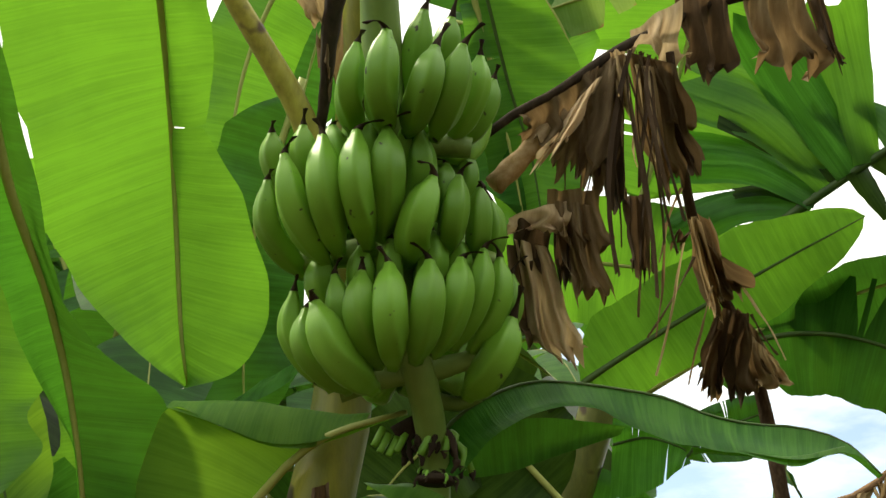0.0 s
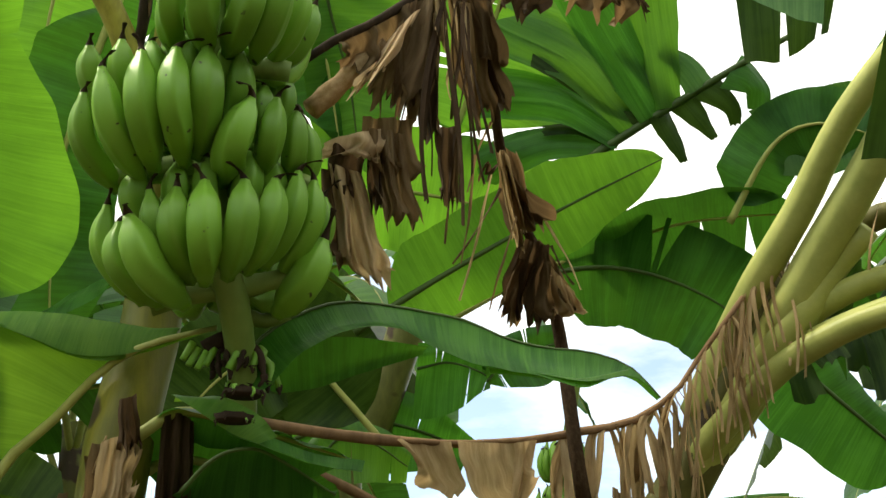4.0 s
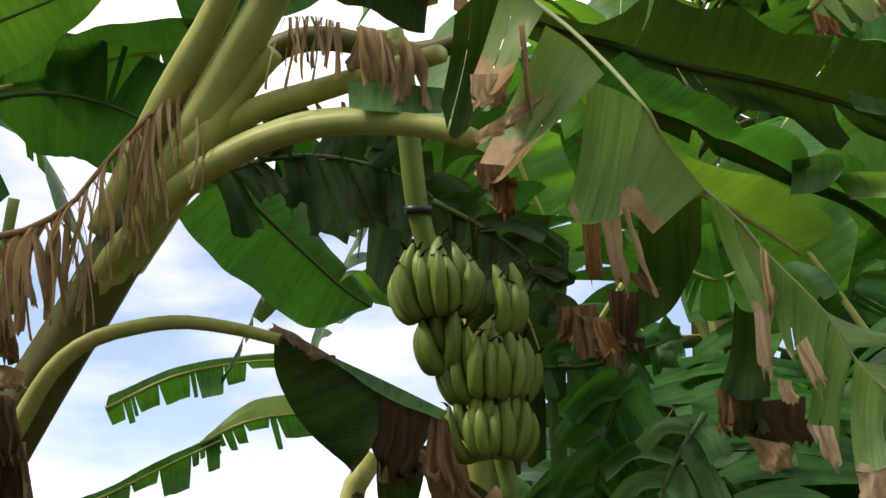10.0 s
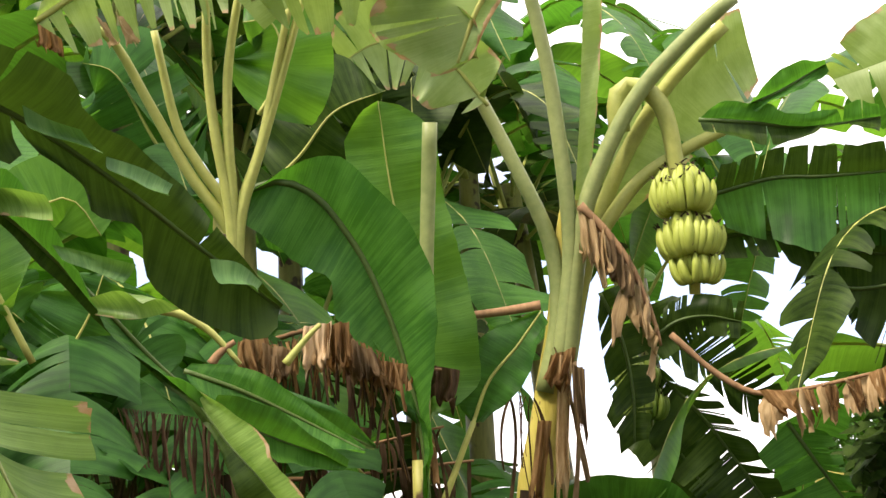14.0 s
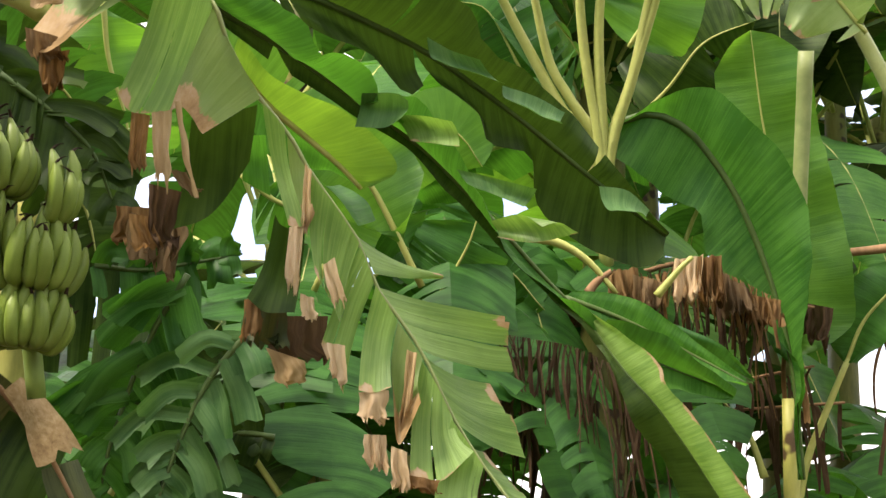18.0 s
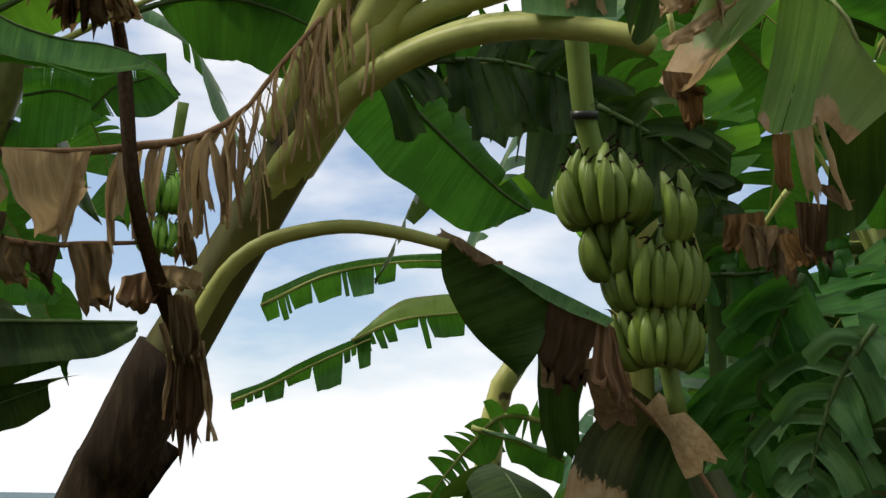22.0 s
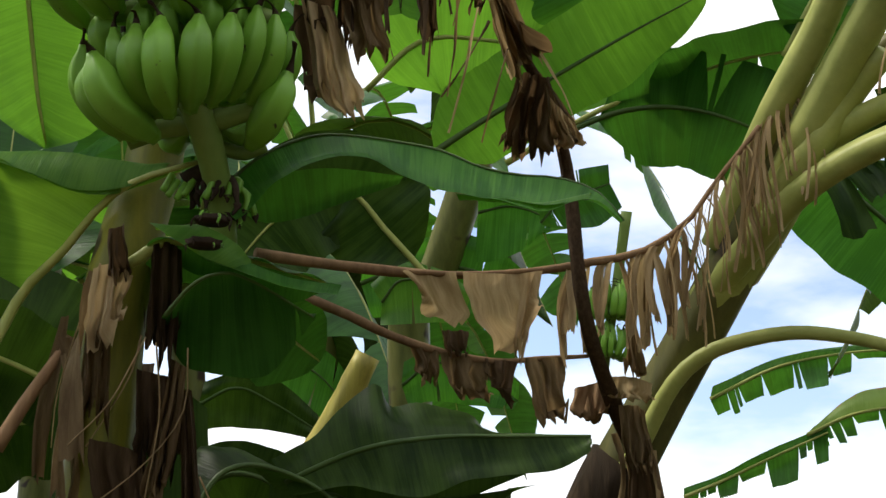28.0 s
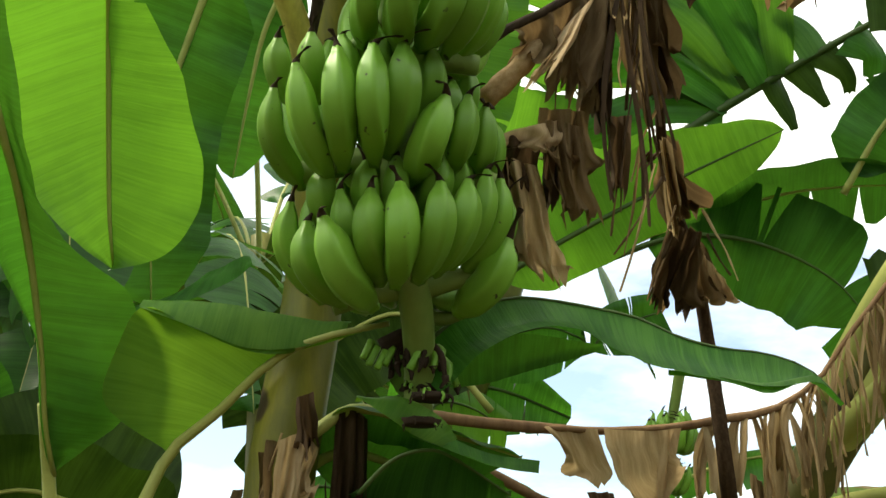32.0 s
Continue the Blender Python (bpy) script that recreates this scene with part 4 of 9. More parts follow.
sheet(front_leaf, [(-0.059, 1.764, 1.989), (0.008, 1.780, 1.968), (0.076, 1.793, 1.950), (0.152, 1.800, 1.946)], [(-0.048, 1.740, 1.959), (0.027, 1.758, 1.931), (0.077, 1.768, 1.924), (0.143, 1.775, 1.925)], LEAF_MID, 324, 0.08, 0.008, name="folded_rim")
low_leaf = sheet(plant_a, [(0.095, 2.078, 1.676), (0.165, 2.050, 1.712), (0.239, 2.009, 1.737), (0.340, 1.981, 1.752), (0.441, 1.951, 1.754), (0.569, 1.937, 1.759)], [(0.072, 2.105, 1.713), (0.133, 2.112, 1.740), (0.185, 2.115, 1.789), (0.242, 2.114, 1.844), (0.267, 2.105, 1.801), (0.319, 2.082, 1.810), (0.389, 2.057, 1.806), (0.423, 2.035, 1.773), (0.480, 2.001, 1.770), (0.536, 1.967, 1.763), (0.569, 1.937, 1.759)], LEAF_SHADED, 25, 0.08, 0.014, rib_r=0.006, rib_mat=RIB_DARK, label="dark green leaf with a waved rim")
sheet(low_leaf, [(0.095, 2.078, 1.676), (0.165, 2.050, 1.712), (0.239, 2.009, 1.737), (0.340, 1.981, 1.752), (0.441, 1.951, 1.754), (0.569, 1.937, 1.759)], [(0.098, 2.029, 1.658), (0.189, 2.004, 1.673), (0.239, 1.983, 1.661), (0.305, 1.958, 1.649), (0.372, 1.950, 1.674), (0.415, 1.946, 1.683), (0.508, 1.928, 1.701), (0.558, 1.917, 1.730), (0.564, 1.918, 1.752)], LEAF_SHADED, 26, 0.08, 0.014, name="half_blade")
sheet(low_leaf, [(0.070, 2.144, 1.716), (0.204, 2.135, 1.731), (0.359, 2.112, 1.755), (0.501, 2.082, 1.767), (0.602, 2.055, 1.769)], [(0.070, 2.137, 1.530), (0.191, 2.133, 1.563), (0.280, 2.124, 1.626), (0.365, 2.114, 1.655), (0.452, 2.098, 1.689), (0.603, 2.056, 1.760)], LEAF_SHADED, 29, 0.06, 0.015, name="half_blade")
sheet(plant_a, [(-0.052, 2.036, 1.585), (-0.021, 2.040, 1.671), (0.036, 2.047, 1.700), (0.123, 2.039, 1.678), (0.195, 2.031, 1.628), (0.232, 2.024, 1.570)], [(-0.045, 2.037, 1.561), (-0.056, 2.105, 1.720), (-0.018, 2.123, 1.740), (0.026, 2.114, 1.736), (0.092, 2.108, 1.674), (0.145, 2.096, 1.671), (0.198, 2.082, 1.659), (0.243, 2.083, 1.572)], LEAF_SHADED, 27, 0.06, 0.015, rib_r=0.006, rib_mat=RIB_DARK)
sheet(plant_a, [(0.183, 2.224, 1.669), (0.268, 2.214, 1.677), (0.401, 2.194, 1.676), (0.541, 2.161, 1.699)], [(0.258, 2.243, 1.560), (0.331, 2.225, 1.600), (0.423, 2.200, 1.630), (0.485, 2.175, 1.688)], LEAF_SHADED, 28, 0.06, 0.015)
part("cut_stalk", tube("cut_stalk", [(0.151, 2.520, 1.757), (0.199, 2.505, 1.845), (0.253, 2.479, 1.968)], 0.03, 0.027, STEM_YELLOW, 10, 8, wob=0.1), plant_a, "yellow cut leaf stalk")
# paler leaves behind
leaf(plant_a, [(-0.269, 2.908, 3.332), (-0.320, 3.007, 3.156), (-0.367, 3.112, 2.936), (-0.364, 3.205, 2.684), (-0.343, 3.258, 2.496)], 0.156, LEAF, up=(0, 1, 0.2), fold=(5, 5), start=0.05, seed=15)
leaf(plant_a, [(-0.213, 2.716, 1.832), (-0.361, 2.694, 1.902), (-0.572, 2.653, 1.962), (-0.754, 2.624, 1.863)], 0.133, LEAF_SHADED, up=(0, 0.7, 0.7), fold=(10, 10), hang=(0.2, 0.2), seed=16)
leaf(plant_a, [(-0.163, 1.848, 1.970), (-0.100, 1.841, 2.008), (0.020, 1.845, 1.985), (0.140, 1.841, 1.955)], 0.051, LEAF, up=(0, 0.4, 1), fold=(-20, -20), hang=(0.3, 0.5), seed=17, start=0.1)
leaf(plant_a, [(-0.170, 1.960, 1.923), (-0.095, 1.954, 1.964), (0.013, 1.957, 1.937), (0.134, 1.962, 1.858)], 0.098, LEAF, up=(0, 0.8, 0.5), fold=(0, -20), hang=(0.2, 0.4), seed=18, start=0.1)
# thick stalk that leaves the stem upwards
part("leaf_stalk", tube("leaf_stalk", [(-0.181, 1.781, 2.371), (-0.242, 1.709, 2.512), (-0.306, 1.656, 2.595), (-0.368, 1.603, 2.666), (-0.420, 1.543, 2.739)], 0.022, 0.013, STEM_YELLOW, 10, 14, groove=0.2), plant_a)

bunch_a = thing("banana_bunch", (-0.116, 1.617, 2.402), "large bunch of plump green bananas hanging from its stalk", "banana bunch")
part("stalk", tube("stalk", [(-0.179, 1.372, 2.723), (-0.158, 1.470, 2.568), (-0.126, 1.583, 2.383), (-0.092, 1.661, 2.208), (-0.057, 1.709, 2.125), (-0.034, 1.769, 2.058), (-0.024, 1.807, 1.987)], 0.028, 0.021, STALK, 14, 24, 4, 0.04, 0.12), bunch_a)
crown = part("hand_crown", tube("hand_crown", [(-0.185, 1.580, 2.434), (-0.150, 1.587, 2.420), (-0.104, 1.585, 2.418), (-0.053, 1.577, 2.423), (-0.019, 1.574, 2.421)], 0.017, 0.015, STALK, 8, 12, wob=0.2, seed=1), bunch_a)
finger(crown, [(-0.175, 1.565, 2.419), (-0.188, 1.494, 2.443), (-0.183, 1.469, 2.500)], 0.020, FRUIT, 1)
finger(crown, [(-0.135, 1.536, 2.407), (-0.151, 1.461, 2.436), (-0.148, 1.440, 2.504)], 0.023, FRUIT, 2)
finger(crown, [(-0.107, 1.540, 2.415), (-0.096, 1.457, 2.435), (-0.085, 1.445, 2.490)], 0.023, FRUIT, 3)
finger(crown, [(-0.108, 1.589, 2.452), (-0.106, 1.513, 2.499), (-0.099, 1.470, 2.562)], 0.022, FRUIT, 4)
finger(crown, [(-0.072, 1.549, 2.415), (-0.058, 1.480, 2.449), (-0.048, 1.464, 2.509)], 0.021, FRUIT, 5)
finger(crown, [(-0.046, 1.573, 2.428), (-0.025, 1.522, 2.470), (-0.020, 1.502, 2.520)], 0.020, FRUIT, 6)
finger(crown, [(-0.027, 1.600, 2.438), (-0.004, 1.574, 2.477), (0.007, 1.557, 2.521)], 0.019, FRUIT, 7)
finger(crown, [(-0.069, 1.584, 2.493), (-0.062, 1.530, 2.540), (-0.058, 1.512, 2.583)], 0.020, FRUIT, 8)
finger(crown, [(-0.155, 1.601, 2.476), (-0.161, 1.552, 2.517), (-0.163, 1.520, 2.567)], 0.020, FRUIT, 9)

crown = part("hand_crown", tube("hand_crown", [(-0.241, 1.663, 2.270), (-0.183, 1.654, 2.287), (-0.124, 1.644, 2.304), (-0.079, 1.638, 2.310)], 0.017, 0.015, STALK, 8, 12, wob=0.2, seed=10), bunch_a)
finger(crown, [(-0.225, 1.668, 2.257), (-0.275, 1.607, 2.294), (-0.283, 1.579, 2.351)], 0.019, FRUIT, 10)
finger(crown, [(-0.198, 1.625, 2.257), (-0.244, 1.552, 2.295), (-0.264, 1.537, 2.368)], 0.021, FRUIT, 11)
finger(crown, [(-0.184, 1.609, 2.266), (-0.209, 1.524, 2.308), (-0.217, 1.515, 2.387)], 0.022, FRUIT, 12)
finger(crown, [(-0.147, 1.594, 2.272), (-0.172, 1.508, 2.315), (-0.175, 1.501, 2.391)], 0.022, FRUIT, 13)
finger(crown, [(-0.130, 1.597, 2.287), (-0.132, 1.517, 2.336), (-0.137, 1.505, 2.401)], 0.022, FRUIT, 14)
finger(crown, [(-0.219, 1.621, 2.360), (-0.237, 1.574, 2.384), (-0.243, 1.562, 2.426)], 0.019, FRUIT, 15)
finger(crown, [(-0.248, 1.634, 2.355), (-0.275, 1.596, 2.384), (-0.283, 1.576, 2.419)], 0.019, FRUIT, 16)
finger(crown, [(-0.185, 1.622, 2.355), (-0.196, 1.563, 2.382), (-0.206, 1.552, 2.424)], 0.019, FRUIT, 17)
finger(crown, [(-0.144, 1.616, 2.364), (-0.154, 1.553, 2.398), (-0.165, 1.541, 2.440)], 0.019, FRUIT, 18)
finger(crown, [(-0.102, 1.624, 2.364), (-0.108, 1.562, 2.398), (-0.113, 1.550, 2.440)], 0.018, FRUIT, 19)
finger(crown, [(-0.085, 1.625, 2.316), (-0.085, 1.555, 2.364), (-0.092, 1.536, 2.420)], 0.021, FRUIT, 20)

crown = part("hand_crown", tube("hand_crown", [(-0.092, 1.652, 2.282), (-0.040, 1.643, 2.290), (0.005, 1.638, 2.288), (0.028, 1.637, 2.281)], 0.017, 0.015, STALK, 8, 12, wob=0.2, seed=21), bunch_a)
finger(crown, [(-0.093, 1.616, 2.264), (-0.091, 1.539, 2.287), (-0.073, 1.528, 2.349)], 0.024, FRUIT, 21)
finger(crown, [(-0.045, 1.614, 2.281), (-0.042, 1.557, 2.308), (-0.038, 1.549, 2.365)], 0.019, FRUIT, 22)
finger(crown, [(-0.003, 1.628, 2.287), (-0.003, 1.592, 2.316), (-0.006, 1.579, 2.366)], 0.019, FRUIT, 23)
finger(crown, [(0.020, 1.655, 2.293), (0.022, 1.630, 2.323), (0.015, 1.620, 2.368)], 0.017, FRUIT, 24)
finger(crown, [(-0.041, 1.643, 2.337), (-0.052, 1.597, 2.364), (-0.050, 1.588, 2.402)], 0.019, FRUIT, 25)
finger(crown, [(-0.019, 1.668, 2.350), (-0.015, 1.630, 2.401), (-0.020, 1.620, 2.441)], 0.016, FRUIT, 26)

crown = part("hand_crown", tube("hand_crown", [(-0.169, 1.719, 2.120), (-0.125, 1.711, 2.135), (-0.066, 1.703, 2.146), (-0.007, 1.690, 2.162), (0.029, 1.681, 2.173)], 0.017, 0.015, STALK, 8, 12, wob=0.2, seed=27), bunch_a)
finger(crown, [(-0.121, 1.648, 2.133), (-0.152, 1.573, 2.169), (-0.155, 1.570, 2.229)], 0.021, FRUIT, 27)
finger(crown, [(-0.105, 1.629, 2.126), (-0.118, 1.551, 2.164), (-0.122, 1.554, 2.236)], 0.022, FRUIT, 28)
finger(crown, [(-0.078, 1.623, 2.133), (-0.073, 1.552, 2.179), (-0.072, 1.547, 2.241)], 0.022, FRUIT, 29)
finger(crown, [(-0.053, 1.637, 2.149), (-0.035, 1.573, 2.197), (-0.030, 1.568, 2.257)], 0.022, FRUIT, 30)
finger(crown, [(-0.026, 1.659, 2.167), (-0.002, 1.602, 2.220), (0.003, 1.595, 2.285)], 0.019, FRUIT, 31)
finger(crown, [(0.001, 1.675, 2.171), (0.027, 1.628, 2.225), (0.028, 1.614, 2.283)], 0.019, FRUIT, 32)
finger(crown, [(0.024, 1.701, 2.180), (0.052, 1.666, 2.230), (0.051, 1.656, 2.279)], 0.016, FRUIT, 33)
finger(crown, [(-0.134, 1.680, 2.137), (-0.174, 1.611, 2.183), (-0.188, 1.601, 2.235)], 0.019, FRUIT, 34)
finger(crown, [(-0.125, 1.669, 2.106), (-0.181, 1.599, 2.130), (-0.211, 1.587, 2.191)], 0.026, FRUIT, 35)
finger(crown, [(-0.154, 1.709, 2.116), (-0.212, 1.656, 2.150), (-0.220, 1.647, 2.204)], 0.022, FRUIT, 36)
finger(crown, [(-0.175, 1.738, 2.126), (-0.233, 1.699, 2.180), (-0.238, 1.676, 2.239)], 0.019, FRUIT, 37)
finger(crown, [(-0.171, 1.691, 2.198), (-0.204, 1.635, 2.233), (-0.200, 1.627, 2.275)], 0.022, FRUIT, 38)
finger(crown, [(-0.139, 1.660, 2.220), (-0.153, 1.609, 2.238), (-0.155, 1.602, 2.279)], 0.019, FRUIT, 39)
finger(crown, [(-0.111, 1.648, 2.218), (-0.117, 1.594, 2.243), (-0.120, 1.587, 2.284)], 0.019, FRUIT, 40)
finger(crown, [(-0.068, 1.647, 2.237), (-0.065, 1.595, 2.255), (-0.065, 1.595, 2.303)], 0.022, FRUIT, 41)
finger(crown, [(-0.028, 1.664, 2.239), (-0.026, 1.618, 2.268), (-0.030, 1.612, 2.306)], 0.019, FRUIT, 42)

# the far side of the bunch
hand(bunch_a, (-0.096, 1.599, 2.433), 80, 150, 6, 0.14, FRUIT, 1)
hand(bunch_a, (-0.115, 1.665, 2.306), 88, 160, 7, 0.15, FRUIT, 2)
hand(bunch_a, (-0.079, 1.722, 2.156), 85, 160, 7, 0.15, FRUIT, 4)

# withered leaf: a broken rib with long folded rags
dry_a = part("dry_leaf", tube("dry_rib", [(0.012, 1.681, 2.500), (0.058, 1.672, 2.540), (0.115, 1.662, 2.576), (0.216, 1.663, 2.664), (0.278, 1.674, 2.711), (0.361, 1.670, 2.765), (0.495, 1.625, 2.791), (0.597, 1.601, 2.799)], 0.006, 0.010, BARK, 8, 24, wob=0.3, seed=1), plant_a, "withered brown leaf with long folded rags")
part("broken_sheath", tube("broken_sheath", [(0.134, 1.692, 2.561), (0.089, 1.700, 2.503), (0.034, 1.711, 2.440)], 0.012, 0.018, DRY_PALE, 9, 10, wob=0.3), dry_a)
for k, (over, under, m, folds) in enumerate((
        ([(0.161, 1.655, 2.607), (0.226, 1.646, 2.648)], [(0.095, 1.681, 2.431), (0.173, 1.680, 2.399)], DRY, 1), ([(0.117, 1.687, 2.411), (0.169, 1.678, 2.406)], [(0.147, 1.721, 2.253), (0.206, 1.710, 2.245)], DRY, 2), ([(0.137, 1.649, 2.550), (0.188, 1.645, 2.611)], [(0.081, 1.654, 2.444), (0.105, 1.654, 2.434)], PAPER, 1),
        ([(0.054, 1.691, 2.384), (0.141, 1.681, 2.414)], [(0.048, 1.694, 2.358), (0.140, 1.697, 2.359)], PAPER, 1), ([(0.063, 1.704, 2.355), (0.111, 1.700, 2.343)], [(0.113, 1.754, 2.160), (0.183, 1.734, 2.171)], DRY_PALE, 2), ([(0.056, 1.719, 2.351), (0.081, 1.712, 2.354)], [(0.074, 1.752, 2.242), (0.116, 1.758, 2.178)], DRY_DARK, 1),
        ([(0.223, 1.656, 2.654), (0.300, 1.663, 2.644)], [(0.307, 1.803, 2.447), (0.370, 1.756, 2.494)], DRY, 2), ([(0.233, 1.655, 2.633), (0.263, 1.658, 2.633)], [(0.290, 1.758, 2.498), (0.322, 1.767, 2.462)], DRY_PALE, 1), ([(0.174, 1.665, 2.605), (0.215, 1.654, 2.642)], [(0.207, 1.731, 2.419), (0.241, 1.744, 2.373)], DRY_DARK, 2),
        ([(0.151, 1.663, 2.579), (0.178, 1.654, 2.602)], [(0.166, 1.691, 2.427), (0.192, 1.698, 2.401)], DRY, 1), ([(0.241, 1.746, 2.460), (0.272, 1.735, 2.462)], [(0.249, 1.784, 2.332), (0.277, 1.779, 2.324)], DRY_DARK, 1), ([(0.194, 1.647, 2.643), (0.215, 1.640, 2.645)], [(0.212, 1.662, 2.537), (0.227, 1.657, 2.538)], DRY_PALE, 1),
        ([(0.232, 1.670, 2.701), (0.307, 1.638, 2.747)], [(0.234, 1.656, 2.650), (0.318, 1.673, 2.639)], PAPER, 1), ([(0.305, 1.652, 2.763), (0.387, 1.652, 2.775)], [(0.324, 1.703, 2.648), (0.394, 1.714, 2.631)], DRY_DARK, 2), ([(0.407, 1.645, 2.773), (0.501, 1.638, 2.780)], [(0.426, 1.697, 2.655), (0.537, 1.690, 2.648)], DRY, 3), ([(0.505, 1.642, 2.773), (0.529, 1.633, 2.769)], [(0.546, 1.669, 2.673), (0.573, 1.669, 2.653)], DRY_DARK, 1),
        ([(0.267, 1.676, 2.641), (0.302, 1.672, 2.649)], [(0.343, 1.771, 2.505), (0.368, 1.764, 2.502)], DRY_DARK, 1), ([(0.121, 1.699, 2.408), (0.145, 1.692, 2.412)], [(0.121, 1.730, 2.298), (0.144, 1.735, 2.276)], DRY_DARK, 1))):
    rag(dry_a, over, under, m, 30 + k, folds, 0.02, 0.25)
for k, row in enumerate(([(0.264, 1.752, 2.458), (0.271, 1.784, 2.380), (0.270, 1.816, 2.296)], [(0.312, 1.791, 2.444), (0.314, 1.820, 2.371), (0.308, 1.855, 2.282)], [(0.350, 1.822, 2.428), (0.338, 1.855, 2.341), (0.318, 1.893, 2.234)], [(0.372, 1.843, 2.416), (0.340, 1.860, 2.353), (0.302, 1.877, 2.288)], [(0.410, 1.879, 2.386), (0.394, 1.907, 2.308), (0.380, 1.928, 2.235)], [(0.472, 1.909, 2.396), (0.510, 1.908, 2.337), (0.534, 1.909, 2.281)], [(0.487, 1.919, 2.359), (0.504, 1.917, 2.321), (0.522, 1.911, 2.289)], [(0.186, 1.646, 2.573), (0.198, 1.690, 2.476), (0.211, 1.705, 2.420)], [(0.208, 1.640, 2.611), (0.219, 1.694, 2.499), (0.229, 1.719, 2.429)], [(0.109, 1.700, 2.345), (0.123, 1.719, 2.285), (0.135, 1.732, 2.235)], [(0.142, 1.653, 2.543), (0.134, 1.679, 2.482), (0.135, 1.694, 2.434)], [(0.241, 1.703, 2.555), (0.246, 1.719, 2.516), (0.252, 1.722, 2.497)], [(0.522, 1.639, 2.731), (0.543, 1.647, 2.697), (0.559, 1.648, 2.674)], [(0.339, 1.786, 2.503), (0.322, 1.803, 2.460), (0.310, 1.828, 2.394)])):
    shred(dry_a, row, 0.006, 0.004, (DRY_DARK, DRY, DRY_PALE)[k % 3], k)
for k, (over, under, m, folds) in enumerate((
        ([(0.060, 1.682, 2.543), (0.117, 1.671, 2.580), (0.166, 1.660, 2.616)], [(0.072, 1.691, 2.505), (0.121, 1.700, 2.492), (0.159, 1.694, 2.507)], DRY, 2),
        ([(0.165, 1.657, 2.611), (0.212, 1.651, 2.648)], [(0.134, 1.702, 2.420), (0.194, 1.699, 2.397)], DRY, 2),
        ([(0.106, 1.686, 2.428), (0.181, 1.683, 2.433)], [(0.126, 1.716, 2.327), (0.199, 1.711, 2.323)], DRY, 2),
        ([(0.061, 1.705, 2.387), (0.120, 1.694, 2.397)], [(0.075, 1.733, 2.313), (0.111, 1.732, 2.298)], DRY_DARK, 1),
        ([(0.229, 1.664, 2.658), (0.297, 1.672, 2.652)], [(0.277, 1.738, 2.559), (0.354, 1.742, 2.540)], DRY, 2),
        ([(0.355, 1.840, 2.502), (0.429, 1.901, 2.447)], [(0.454, 1.943, 2.386), (0.503, 1.942, 2.400)], DRY, 1))):
    rag(dry_a, over, under, m, 60 + k, folds, 0.024, 0.35)
hanging_strips(dry_a, [(0.195, 1.651, 2.636), (0.226, 1.653, 2.656), (0.273, 1.665, 2.655)], 12, (0.18, 0.42), (0.003, 0.010), DRY_DARK, 51)


def flower_stubs(bunch, at, radius, count, length, seed):
    """A ring of cut-off fingers left on the stalk: short green pegs with black ends."""
    rnd = random.Random(seed)
    at = Vector(at)
    scar = part("scar_ring", tube("scar_ring", [at - Vector((0, 0, 0.004)), at, at + Vector((0, 0, 0.004))], radius * 0.98, radius * 0.98, TIP, 14, 4, 7, 0.12, 0.1, seed=seed), bunch, "dark scar ring round the stalk")
    for i in range(count * 2):
        a = radians(-175 + 170 * (i + rnd.random()) / (count * 2))
        o = Vector((math.cos(a), math.sin(a), 0))
        foot = at + o * radius + Vector((0, 0, rnd.uniform(-0.006, 0.006)))
        long = length * rnd.uniform(0.45, 1.35)
        lean = rnd.uniform(0.2, 0.7)
        tip_at = foot + o * long * lean - Vector((rnd.uniform(-0.3, 0.3) * long, 0, long))
        black = rnd.random() < 0.45
        part("stub", tube("stub", [foot, foot + o * long * 0.4 - Vector((0, 0, long * 0.35)), tip_at], length * 0.19, length * (0.09 if black else 0.15), TIP if black else FRUIT, 7, 5, wob=0.5, seed=i), scar)
        part("stub_end", tube("stub_end", [tip_at + Vector((0, 0, 0.003)), tip_at - Vector((rnd.uniform(-0.1, 0.1) * length, 0, length * 0.12)), tip_at - Vector((rnd.uniform(-0.2, 0.2) * length, 0, length * rnd.uniform(0.2, 0.5)))], length * 0.17, length * 0.05, TIP, 6, 4, wob=0.5, seed=i), scar)


flower_stubs(bunch_a, (-0.034, 1.774, 2.079), 0.026, 6, 0.034, 1)
flower_stubs(bunch_a, (-0.029, 1.786, 2.030), 0.025, 3, 0.014, 2)
flower_stubs(bunch_a, (-0.039, 1.688, 1.999), 0.024, 2, 0.012, 3)
flower_stubs(bunch_a, (-0.048, 1.697, 1.967), 0.024, 2, 0.008, 4)
side = part("side_stub", tube("side_stub", [(-0.054, 1.760, 2.098), (-0.069, 1.764, 2.090), (-0.087, 1.769, 2.078)], 0.012, 0.014, TIP, 8, 6), bunch_a)
for i, (dx, dz) in enumerate(((0, 0), (-0.012, 0.004), (0.01, 0.006), (-0.02, 0.012))):
    p = Vector((-0.084, 1.760, 2.072)) + Vector((dx, 0, dz))
    part("stub", tube("stub", [p, p + Vector((-0.012, -0.004, -0.026))], 0.006, 0.005, FRUIT, 7, 3), side)
# the odd finger that sticks out at the side
lone = part("lone_crown", tube("lone_crown", [(-0.035, 1.767, 2.133), (-0.004, 1.766, 2.127), (0.026, 1.758, 2.139)], 0.012, 0.010, STALK, 8, 6), bunch_a)
finger(lone, [(0.004, 1.723, 2.124), (0.032, 1.665, 2.156), (0.052, 1.650, 2.214)], 0.025, FRUIT, 77)

